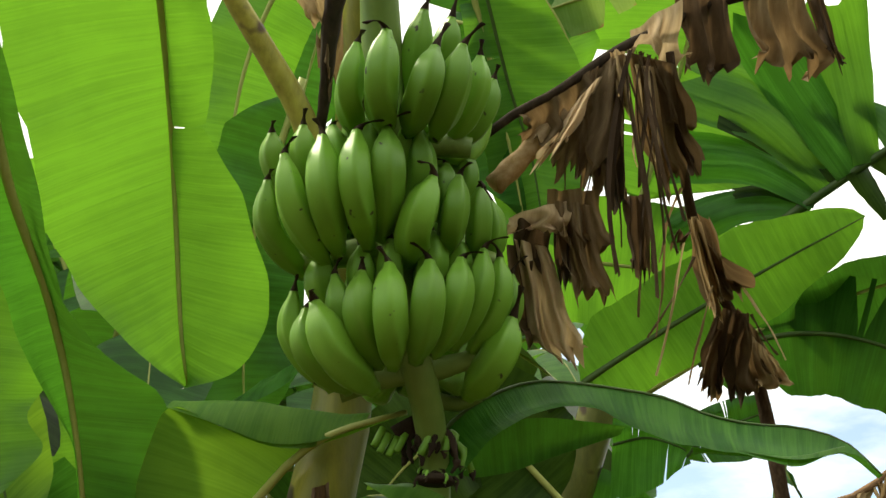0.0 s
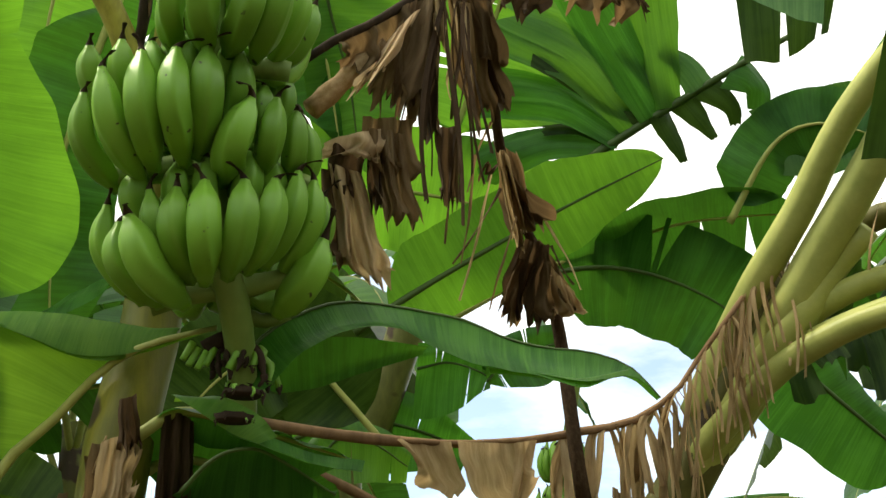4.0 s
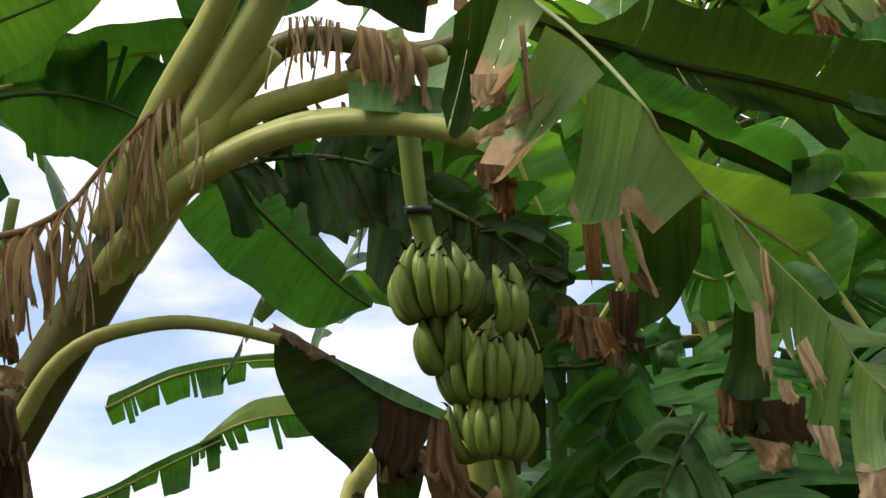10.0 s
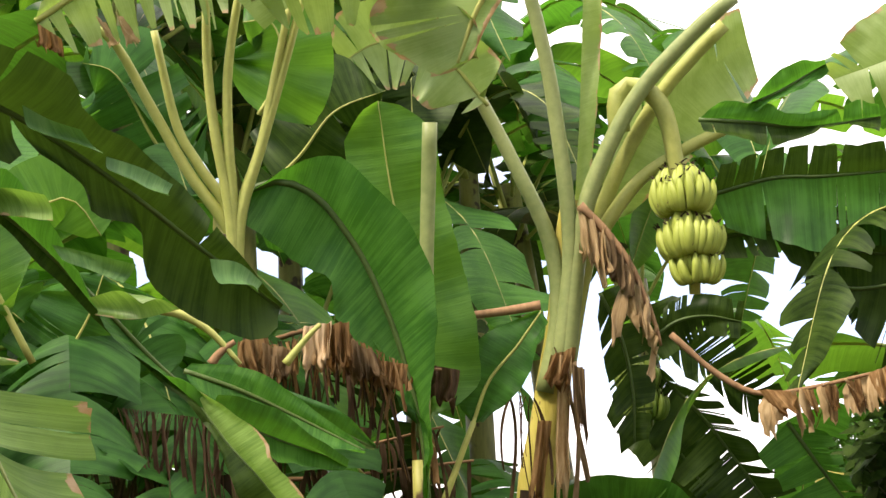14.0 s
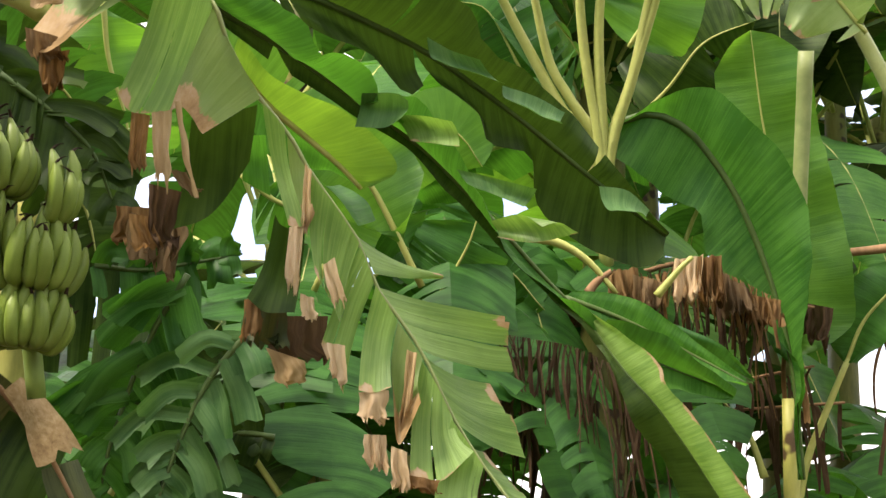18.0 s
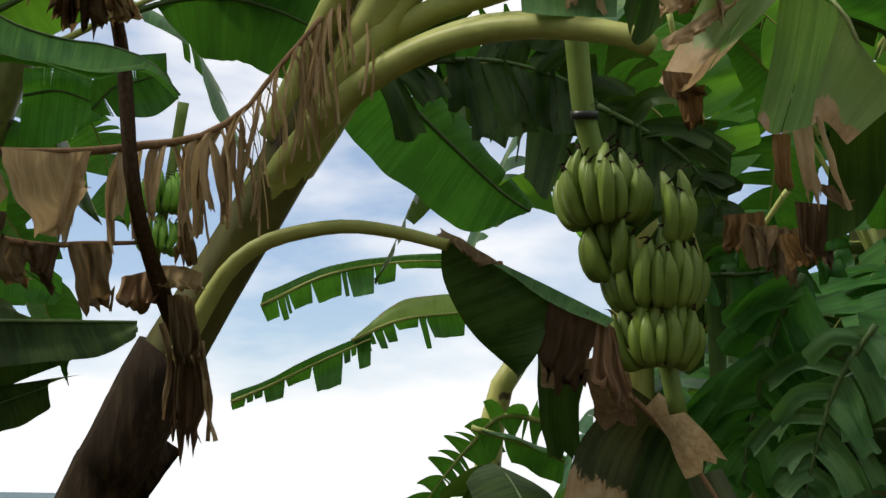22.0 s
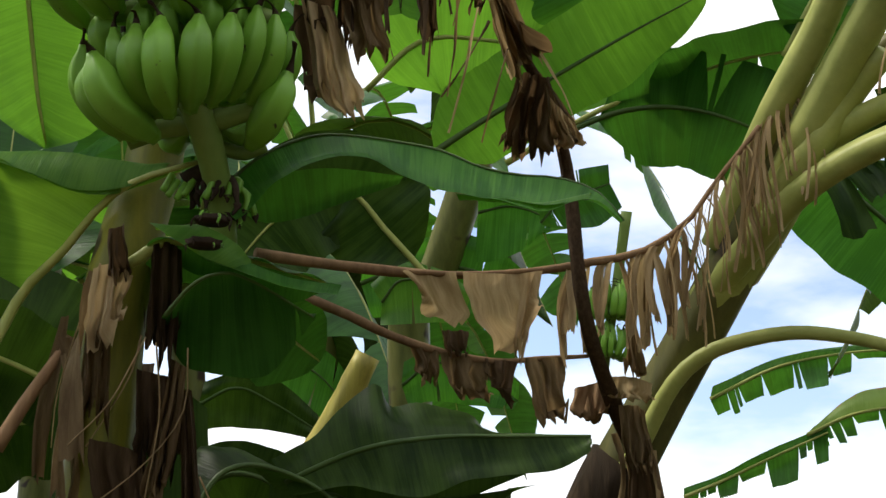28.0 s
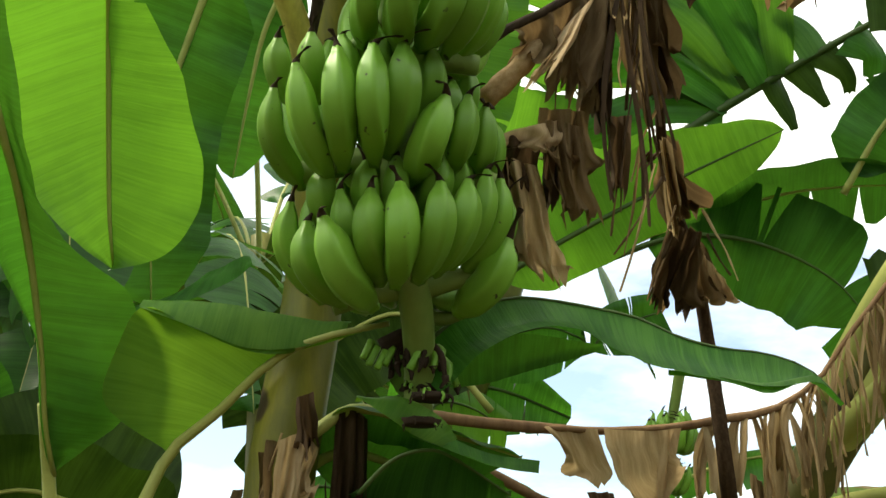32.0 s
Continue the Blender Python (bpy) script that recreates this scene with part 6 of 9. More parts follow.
dead = part("dry_leaf", tube("dry_rib", [*[(0.783, 2.358, 1.766), (0.703, 2.264, 1.856)], (0.600, 2.100, 2.000), *[(0.569, 2.093, 2.237), (0.522, 2.044, 2.360), (0.448, 1.963, 2.425), (0.372, 1.844, 2.485), (0.326, 1.746, 2.579), (0.291, 1.664, 2.666)]], 0.018, 0.006, DRY_DARK, 8, 24, wob=0.2, seed=4), plant_b, "dead brown leaf folded down along its rib")
for k, (over, under, m, folds) in enumerate((
        ([(0.359, 1.836, 2.485), (0.398, 1.836, 2.482)], [(0.444, 1.991, 2.364), (0.503, 1.969, 2.391)], DRY, 2), ([(0.360, 1.829, 2.477), (0.379, 1.825, 2.471)], [(0.444, 1.978, 2.339), (0.466, 1.964, 2.355)], DRY_PALE, 1), ([(0.446, 1.969, 2.386), (0.504, 1.972, 2.382)], [(0.435, 2.091, 2.258), (0.521, 2.077, 2.239)], DRY_DARK, 3), ([(0.486, 1.975, 2.392), (0.530, 1.997, 2.353)], [(0.514, 2.058, 2.238), (0.599, 2.023, 2.271)], DRY, 2), ([(0.504, 1.975, 2.347), (0.552, 1.994, 2.311)], [(0.532, 2.023, 2.254), (0.587, 2.007, 2.268)], DRY_PALE, 2), ([(0.352, 1.853, 2.458), (0.378, 1.851, 2.467)], [(0.332, 1.848, 2.434), (0.355, 1.850, 2.439)], DRY_DARK, 1), ([(0.456, 1.998, 2.363), (0.484, 1.994, 2.348)], [(0.434, 2.058, 2.287), (0.461, 2.065, 2.242)], DRY, 1))):
    rag(dead, over, under, m, 90 + k, folds, 0.02, 0.25)
rag(plant_b, [(0.628, 2.278, 1.890), (0.667, 2.265, 1.901), (0.711, 2.251, 1.901)], [(0.622, 2.273, 1.805), (0.652, 2.266, 1.790), (0.685, 2.253, 1.816)], RACHIS, 100, 2, 0.012, 0.6)
rag(plant_b, [(0.674, 2.241, 1.905), (0.714, 2.227, 1.910), (0.759, 2.214, 1.898)], [(0.674, 2.229, 1.854), (0.711, 2.217, 1.854), (0.759, 2.201, 1.854)], DRY_PALE, 101, 2, 0.008)
rag(plant_b, [(0.707, 2.205, 2.019), (0.728, 2.203, 1.999)], [(0.708, 2.209, 1.904), (0.749, 2.201, 1.874)], DRY, 102, 2)
rag(plant_b, [(0.703, 2.241, 1.857), (0.732, 2.231, 1.857), (0.749, 2.227, 1.847)], [(0.717, 2.235, 1.704), (0.746, 2.226, 1.704), (0.767, 2.217, 1.715)], DRY, 103, 3)
rag(plant_b, [(0.723, 2.255, 1.860), (0.756, 2.253, 1.799), (0.771, 2.251, 1.779)], [(0.727, 2.264, 1.537), (0.755, 2.254, 1.528), (0.784, 2.244, 1.538)], DRY_DARK, 104, 3)
for k, row in enumerate(([(0.752, 2.213, 1.794), (0.777, 2.216, 1.695), (0.777, 2.223, 1.596)], [(0.763, 2.212, 1.774), (0.771, 2.221, 1.665), (0.791, 2.218, 1.596)], [(0.694, 2.230, 1.804), (0.707, 2.236, 1.734), (0.705, 2.245, 1.634)])):
    shred(plant_b, row, 0.014, 0.01, DRY_PALE if k % 2 else DRY, 20 + k)
hanging_strips(plant_b, [(1.070, 1.812, 2.481), (1.113, 1.786, 2.483), (1.158, 1.766, 2.472)], 20, (0.06, 0.14), (0.004, 0.012), DRY_PALE, 8)
hanging_strips(plant_b, [(1.136, 1.676, 2.423), (1.179, 1.655, 2.411), (1.223, 1.636, 2.390)], 9, (0.08, 0.13), (0.02, 0.04), DRY_PALE, 9)

# ---- second bunch ----
bunch_b = thing("banana_bunch", (1.605, 2.043, 1.950), "bunch of green bananas on a thick stalk with a black tie", "banana bunch")
part("stalk", tube("stalk", [(1.390, 1.966, 2.599), (1.431, 1.989, 2.504), (1.460, 2.019, 2.402), (1.498, 2.054, 2.253), (1.537, 2.063, 2.150), (1.608, 2.066, 1.954), (1.666, 2.053, 1.793), (1.695, 2.046, 1.657)], 0.027, 0.017, STALK, 14, 24, 4, 0.04, 0.1, seed=4), bunch_b)
ring = [(1.497, 2.052, 2.262), (1.499, 2.056, 2.246)]
part("tie", tube("tie", ring, 0.029, 0.029, TIE, 14, 2), bunch_b, "black plastic tie round the stalk")
hand(bunch_b, (1.538, 2.046, 2.034), -126, 200, 9, 0.115, FRUIT_OLIVE, 11)
hand(bunch_b, (1.585, 2.060, 1.925), -165, 80, 4, 0.115, FRUIT_OLIVE, 12)
hand(bunch_b, (1.630, 2.014, 1.992), -80, 60, 3, 0.11, FRUIT_OLIVE, 13)
hand(bunch_b, (1.627, 2.019, 1.864), -122, 200, 9, 0.115, FRUIT_OLIVE, 14)
hand(bunch_b, (1.637, 2.030, 1.750), -122, 200, 9, 0.105, FRUIT_OLIVE, 15)

small = thing("banana_bunch", (0.883, 2.922, 2.205), "small unripe green bunch behind the leaning stem", "banana bunch")
part("stalk", tube("stalk", [(0.903, 2.851, 2.430), (0.896, 2.894, 2.299), (0.886, 2.931, 2.165), (0.875, 2.963, 2.031)], 0.014, 0.010, STALK, 10, 12), small)
hand(small, (0.886, 2.908, 2.174), -85, 220, 9, 0.075, FRUIT, 41)
hand(small, (0.880, 2.931, 2.081), -85, 220, 8, 0.065, FRUIT, 42)

# ---- the plant behind, its leaves between both ----
plant_c = thing("banana_plant", (0.679, 3.520, 0), "banana plant with broad green leaves lit from behind", "banana plant")
part("pseudostem", tube("pseudostem", [plant_c.location, *[(0.449, 3.447, 2.148), (0.509, 3.389, 2.362), (0.578, 3.300, 2.617), (0.609, 3.240, 2.763)]], 0.09, 0.05, STEM_OLIVE, 12, 20, 5, 0.04, 0.08, seed=6), plant_c)
leaf(plant_c, [(0.344, 2.836, 2.470), (0.441, 2.794, 2.545), (0.613, 2.713, 2.655), (0.807, 2.606, 2.765), (0.990, 2.490, 2.854)], 0.126, LEAF_YOUNG, up=facing(15, 0.7), fold=(20, -12), start=0.12, tip=0.35, seed=41, rib_mat=RIB_DARK)
leaf(plant_c, [(0.639, 3.055, 2.603), (0.855, 2.948, 2.726), (1.016, 2.868, 2.782), (1.174, 2.781, 2.828), (1.341, 2.694, 2.837), (1.454, 2.634, 2.830)], 0.139, LEAF, up=facing(20, 0.8), fold=(15, -30), hang=(0, 0.5), start=0.4, seed=42, tears=(4, 1), lobes=8)
leaf(plant_c, [(0.761, 2.999, 2.668), (0.911, 2.931, 2.724), (1.048, 2.879, 2.727), (1.185, 2.837, 2.686), (1.307, 2.807, 2.614), (1.389, 2.800, 2.518)], 0.161, LEAF, up=facing(20, 0.6), fold=(5, -8), start=0.15, seed=43, tears=(0, 3), lobes=5, rib_mat=RIB_DARK)
torn = part("torn_leaf", tube("torn_rib", [(0.892, 2.863, 2.966), (0.992, 2.788, 3.033), (1.136, 2.672, 3.121), (1.284, 2.539, 3.204), (1.349, 2.477, 3.237)], 0.016, 0.008, RIB_DARK, 8, 16, groove=0.2), plant_c, "wind-torn banana leaf in broad lobes")
lobe(torn, [(0.998, 2.783, 3.038), (0.841, 2.845, 3.041), (0.687, 2.925, 2.984)], 0.089, 0.111, LEAF, 18, seed=120)
lobe(torn, [(1.016, 2.769, 3.050), (0.855, 2.790, 3.131), (0.662, 2.839, 3.161)], 0.089, 0.141, LEAF_MID, 18, seed=121, pleat=0.10)
lobe(torn, [(1.047, 2.744, 3.070), (0.873, 2.727, 3.226), (0.685, 2.737, 3.318)], 0.089, 0.171, LEAF_YOUNG, 18, seed=122, pleat=0.10)
lobe(torn, [(1.083, 2.715, 3.092), (0.955, 2.672, 3.259), (0.811, 2.604, 3.446)], 0.089, 0.178, LEAF_MID, 18, seed=123, pleat=0.10)
lobe(torn, [(1.107, 2.695, 3.106), (1.044, 2.620, 3.277), (0.974, 2.524, 3.459)], 0.082, 0.186, LEAF_YOUNG, 18, seed=124, pleat=0.10)
lobe(torn, [(1.065, 2.730, 3.080), (0.918, 2.748, 3.161), (0.768, 2.757, 3.242)], 0.045, 0.074, LEAF_SHADED, 18, seed=125)
lobe(torn, [(1.095, 2.706, 3.096), (1.138, 2.722, 3.031), (1.168, 2.733, 2.982)], 0.074, 0.027, LEAF_SHADED, 18, seed=126)
lobe(torn, [(1.142, 2.666, 3.125), (1.197, 2.673, 3.065), (1.230, 2.675, 3.028)], 0.082, 0.021, LEAF_SHADED, 18, seed=127)
lobe(torn, [(1.189, 2.626, 3.151), (1.254, 2.623, 3.097), (1.271, 2.638, 3.055)], 0.082, 0.027, LEAF_SHADED, 18, seed=128)
lobe(torn, [(1.240, 2.581, 3.179), (1.303, 2.572, 3.135), (1.318, 2.594, 3.084)], 0.104, 0.059, LEAF, 18, seed=129)
lobe(torn, [(1.177, 2.636, 3.145), (1.129, 2.626, 3.203), (1.071, 2.633, 3.236)], 0.082, 0.036, LEAF_SHEEN, 18, seed=130)
lobe(torn, [(1.124, 2.681, 3.115), (1.033, 2.679, 3.192), (0.971, 2.674, 3.246)], 0.045, 0.030, LEAF_SHEEN, 18, seed=131)
lobe(torn, [(1.011, 2.775, 3.042), (0.905, 2.804, 3.071), (0.823, 2.837, 3.068)], 0.052, 0.033, LEAF_SHADED, 18, seed=132)
overhead = sheet(plant_b, [(0.841, 1.381, 2.673), (0.941, 1.331, 2.645), (1.049, 1.258, 2.623)], [(0.852, 1.559, 2.400), (0.889, 1.538, 2.396), (0.970, 1.503, 2.360), (1.040, 1.468, 2.329), (1.106, 1.430, 2.300)], LEAF_SHADED, 134, 0.05, 0.015, label="large dark shaded leaf with torn pale lobes")
sheet(overhead, [(0.885, 1.356, 2.574), (0.909, 1.350, 2.559), (0.930, 1.337, 2.554)], [(0.920, 1.425, 2.393), (0.935, 1.423, 2.378), (0.947, 1.410, 2.386)], LEAF_SHEEN, 148, 0.12, 0.008, name="lobe")
sheet(overhead, [(0.946, 1.346, 2.526), (0.981, 1.330, 2.509), (1.028, 1.314, 2.476)], [(0.959, 1.394, 2.374), (0.979, 1.400, 2.337), (0.999, 1.333, 2.420)], LEAF_SHEEN, 149, 0.12, 0.008, name="lobe")
rag(overhead, [(0.914, 1.417, 2.391), (0.941, 1.401, 2.384)], [(0.914, 1.417, 2.367), (0.935, 1.403, 2.365)], DRY_PALE, 150, 1, 0.004)
rag(overhead, [(0.954, 1.384, 2.374), (0.982, 1.374, 2.354)], [(0.959, 1.391, 2.332), (0.973, 1.382, 2.328)], DRY_PALE, 151, 1, 0.004)
sheet(overhead, [(1.049, 1.370, 2.474), (1.076, 1.353, 2.468), (1.102, 1.335, 2.462)], [(1.066, 1.434, 2.356), (1.091, 1.428, 2.332), (1.115, 1.408, 2.333)], LEAF_TORN, 135, 0.05, 0.01, name="lobe")
sheet(overhead, [(1.105, 1.333, 2.461), (1.129, 1.321, 2.449)], [(1.135, 1.395, 2.327), (1.153, 1.389, 2.311)], LEAF_TORN, 136, 0.05, 0.01, name="lobe")
sheet(overhead, [(1.129, 1.321, 2.449), (1.171, 1.304, 2.419), (1.205, 1.312, 2.359)], [(1.157, 1.390, 2.304), (1.175, 1.389, 2.278), (1.181, 1.351, 2.334)], LEAF_TORN, 137, 0.05, 0.01, name="lobe")
sheet(overhead, [(0.975, 1.421, 2.481), (1.030, 1.387, 2.471)], [(0.990, 1.449, 2.423), (1.014, 1.457, 2.383)], LEAF_TORN, 138, 0.1, 0.01, name="lobe")
rag(overhead, [(1.081, 1.411, 2.374), (1.109, 1.393, 2.366)], [(1.088, 1.429, 2.334), (1.114, 1.410, 2.331)], DRY_PALE, 139, 1, 0.005)
rag(overhead, [(0.937, 1.457, 2.467), (0.958, 1.445, 2.463)], [(0.943, 1.481, 2.423), (0.963, 1.469, 2.420)], DRY_PALE, 140, 1, 0.005)
rag(overhead, [(1.156, 1.391, 2.304), (1.183, 1.374, 2.292)], [(1.156, 1.403, 2.282), (1.184, 1.381, 2.278)], DRY_PALE, 141, 2, 0.005)
rag(overhead, [(1.180, 1.741, 2.461), (1.223, 1.716, 2.449)], [(1.164, 1.777, 2.361), (1.200, 1.756, 2.353)], DRY_PALE, 142, 3, 0.01, 0.4)
rag(overhead, [(1.211, 1.724, 2.451), (1.252, 1.714, 2.414)], [(1.239, 1.725, 2.358), (1.281, 1.692, 2.362)], DRY_PALE, 143, 3, 0.01, 0.5)
sheet(plant_c, [(1.120, 2.333, 3.343), (1.223, 2.290, 3.318), (1.344, 2.216, 3.309)], [(1.166, 2.415, 3.093), (1.244, 2.370, 3.091), (1.331, 2.278, 3.143)], LEAF_SHADED, 130, 0.05, 0.02, tears=2)
sheet(plant_c, [(1.020, 2.186, 3.212), (1.125, 2.134, 3.198), (1.207, 2.083, 3.194)], [(1.020, 2.162, 3.096), (1.110, 2.132, 3.062), (1.192, 2.102, 3.030)], LEAF_SHEEN, 131, 0.05, 0.01)
sheet(plant_c, [(1.587, 2.360, 3.059), (1.507, 2.437, 3.031), (1.422, 2.512, 3.002), (1.300, 2.571, 3.029)], [(1.561, 2.362, 3.087), (1.450, 2.433, 3.100), (1.350, 2.508, 3.085), (1.271, 2.570, 3.060)], LEAF_SHEEN, 132, 0.05, 0.01)
sheet(plant_c, [(1.587, 2.360, 3.059), (1.507, 2.437, 3.031), (1.422, 2.512, 3.002), (1.300, 2.571, 3.029)], [(1.557, 2.370, 2.967), (1.518, 2.429, 2.914), (1.446, 2.497, 2.882), (1.336, 2.562, 2.889)], LEAF_SHEEN, 133, 0.05, 0.01)
leaf(plant_c, [(0.676, 3.259, 3.154), (0.731, 3.129, 3.369), (0.768, 2.999, 3.560), (0.797, 2.842, 3.765), (0.820, 2.676, 3.952)], 0.312, LEAF_YOUNG, up=facing(15, 0.25), fold=(2, -2), hang=(0.2, 0.3), start=0.08, tears=(1, 4), gap=0.3, lobes=6, seed=45, tip=0.3)
leaf(plant_c, [(0.283, 2.949, 3.418), (0.202, 2.913, 3.488), (0.260, 2.985, 3.366), (0.258, 3.097, 3.169)], 0.140, LEAF, up=facing(8, 0.3), seed=46)
leaf(plant_c, [(1.237, 2.650, 2.786), (1.306, 2.528, 2.953), (1.396, 2.454, 2.989), (1.517, 2.402, 2.946)], 0.099, LEAF, up=facing(28, 0.5), seed=49, start=0.1)
leaf(plant_c, [(0.035, 2.754, 3.366), (0.113, 2.713, 3.414), (0.242, 2.792, 3.264), (0.306, 2.900, 3.055)], 0.128, LEAF, up=facing(5, 0.3), seed=50, tears=(4, 2))
leaf(plant_c, [(0.290, 3.411, 2.918), (0.436, 3.328, 3.051), (0.651, 3.277, 3.048), (0.848, 3.240, 2.997), (0.998, 3.226, 2.903)], 0.192, LEAF_YOUNG, up=facing(10, 0.5), seed=51, start=0.08, fold=(10, -10))
leaf(plant_c, [(0.436, 2.911, 2.237), (0.322, 2.895, 2.347), (0.210, 2.875, 2.440), (0.060, 2.906, 2.367), (-0.067, 2.951, 2.206)], 0.146, LEAF_SHADED, up=facing(8, 0.5), seed=52, start=0.1, fold=(0, -10))
for k, (rib_row, over, under, m) in enumerate((
        ([(0.305, 3.435, 2.347), (0.444, 3.394, 2.400), (0.609, 3.354, 2.385), (0.789, 3.312, 2.317)], [(0.306, 3.420, 2.415), (0.437, 3.379, 2.468), (0.615, 3.331, 2.476), (0.793, 3.304, 2.347)], [(0.337, 3.447, 2.250), (0.472, 3.416, 2.258), (0.620, 3.376, 2.265), (0.777, 3.322, 2.287)], LEAF_MID),)):
    shade_leaf = sheet(plant_c, rib_row, over, m, 360 + k, 0.08, 0.03, tears=2, gap=0.1, lobes=0.1, rib_r=0.008, rib_mat=RIB_DARK)
    sheet(shade_leaf, rib_row, under, m, 370 + k, 0.08, 0.03, tears=3, gap=0.1, lobes=0.1, name="half_blade")

# torn leaves far off against the sky
plant_d = thing("banana_plant", (3.382, 5.935, 0), "distant banana plant with wind-torn leaves", "banana plant")
part("pseudostem", tube("pseudostem", [plant_d.location, *[(3.505, 5.856, 1.853), (3.634, 5.735, 2.278)]], 0.1, 0.06, STEM, 10, 12, seed=7), plant_d)
for k, (rib_row, over, under, m1) in enumerate((
        ([(2.309, 6.121, 2.516), (2.618, 5.969, 2.675), (2.930, 5.813, 2.737), (3.167, 5.689, 2.742)], [(2.320, 6.107, 2.577), (2.616, 5.962, 2.715), (2.928, 5.807, 2.771), (3.165, 5.681, 2.782)], [(2.355, 6.125, 2.383), (2.627, 6.000, 2.486), (2.937, 5.840, 2.586), (3.174, 5.717, 2.589)], LEAF_SHEEN),
        ([(2.751, 5.969, 2.340), (2.994, 5.836, 2.450), (3.375, 5.622, 2.486)], [(2.778, 5.951, 2.375), (2.991, 5.821, 2.547), (3.372, 5.607, 2.577)], [(2.792, 5.959, 2.279), (3.025, 5.846, 2.285), (3.405, 5.634, 2.305)], LEAF_PALE),
        ([(2.197, 6.223, 2.028), (2.378, 6.151, 2.112), (2.559, 6.069, 2.208), (2.842, 5.926, 2.350)], [(2.196, 6.220, 2.070), (2.377, 6.147, 2.145), (2.557, 6.064, 2.250), (2.841, 5.921, 2.384)], [(2.199, 6.229, 1.960), (2.381, 6.160, 2.007), (2.588, 6.072, 2.067), (2.859, 5.942, 2.166)], LEAF))):
    far_leaf = sheet(plant_d, rib_row, over, m1, 140 + k, 0.05, 0.01, rib_r=0.012, rib_mat=RIB, label="far leaf torn into a fringe")
    sheet(far_leaf, rib_row, under, LEAF, 150 + k, 0.1, 0.02, tears=8, gap=0.22, lobes=0.5, ragged=0.75, name="half_blade")
leaf(plant_d, [(3.376, 4.986, 1.854), (3.151, 5.124, 1.908), (3.019, 5.211, 1.778), (2.887, 5.291, 1.597), (2.798, 5.340, 1.445)], 0.160, LEAF, up=facing(30, 1), fold=(-10, -20), hang=(0.5, 1.0), tears=(12, 12), gap=0.9, lobes=20, start=0.05, seed=63, rib=0.02)
leaf(plant_d, [(2.820, 4.859, 1.829), (3.076, 4.712, 1.731), (3.261, 4.595, 1.608), (3.419, 4.483, 1.511)], 0.124, LEAF, up=facing(30, 1), fold=(-10, -20), hang=(0.5, 1.0), tears=(3, 3), start=0.02, seed=64, rib=0.016)
# shredded leaves hanging low beside the second bunch
tatter(plant_d, [(2.105, 2.096, 1.981), (2.086, 2.176, 1.854), (2.077, 2.238, 1.712), (2.058, 2.268, 1.569), (2.049, 2.279, 1.415)], 0.19, 12, LEAF_MID, 160, 42, "low leaf shredded into crumpled strips")
tatter(plant_d, [(2.189, 1.973, 1.855), (2.141, 2.040, 1.746), (2.113, 2.081, 1.631), (2.086, 2.114, 1.492), (2.071, 2.127, 1.393)], 0.18, 12, LEAF_SHEEN, 161, 42, "low leaf shredded into crumpled strips")
tatter(plant_d, [(2.100, 2.423, 2.034), (2.187, 2.351, 2.031), (2.268, 2.273, 2.055), (2.355, 2.180, 2.086)], 0.14, 8, LEAF, 162, 42, "low leaf shredded into crumpled strips")
tatter(plant_d, [(2.260, 2.256, 1.853), (2.231, 2.302, 1.728), (2.221, 2.325, 1.577), (2.237, 2.314, 1.416)], 0.2, 9, LEAF, 163, 42, "low leaf shredded into crumpled strips")
tatter(plant_d, [(2.326, 2.009, 1.628), (2.271, 2.066, 1.634), (2.197, 2.141, 1.612), (2.144, 2.195, 1.520)], 0.10, 6, LEAF_SHADED, 164, 42, "low leaf shredded into crumpled strips")
tatter(plant_d, [(1.281, 2.618, 2.468), (1.415, 2.521, 2.508), (1.549, 2.433, 2.499), (1.697, 2.348, 2.433), (1.766, 2.321, 2.335)], 0.20, 11, LEAF_SHADED, 165, 32, "dark leaf torn into hanging lobes")
tatter(plant_d, [(1.700, 2.289, 2.373), (1.812, 2.233, 2.300), (1.889, 2.196, 2.230), (1.946, 2.181, 2.124)], 0.16, 9, LEAF_SHADED, 166, 32, "dark leaf torn into hanging lobes")
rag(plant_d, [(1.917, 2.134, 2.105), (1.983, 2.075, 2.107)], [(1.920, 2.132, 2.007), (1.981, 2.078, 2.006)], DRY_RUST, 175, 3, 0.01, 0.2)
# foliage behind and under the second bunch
sheet(plant_d, [(1.613, 3.030, 2.661), (1.776, 2.928, 2.692), (1.973, 2.828, 2.634), (2.143, 2.754, 2.514)], [(1.650, 2.941, 2.527), (1.775, 2.906, 2.424), (1.898, 2.865, 2.312), (2.032, 2.799, 2.227)], LEAF_SHADED, 144, 0.06, 0.02, tears=8, gap=0.5, lobes=0.25, ragged=0.3)
sheet(plant_d, [(2.045, 2.957, 2.498), (2.239, 2.801, 2.541), (2.434, 2.671, 2.456)], [(2.051, 2.912, 2.220), (2.223, 2.813, 2.113), (2.404, 2.666, 2.109)], LEAF_SHADED, 145, 0.06, 0.02, tears=6, gap=0.4, lobes=0.25, ragged=0.2)
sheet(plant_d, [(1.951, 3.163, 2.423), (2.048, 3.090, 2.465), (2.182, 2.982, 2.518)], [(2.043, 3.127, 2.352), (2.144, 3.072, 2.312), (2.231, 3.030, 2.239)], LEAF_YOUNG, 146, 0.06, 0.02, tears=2)
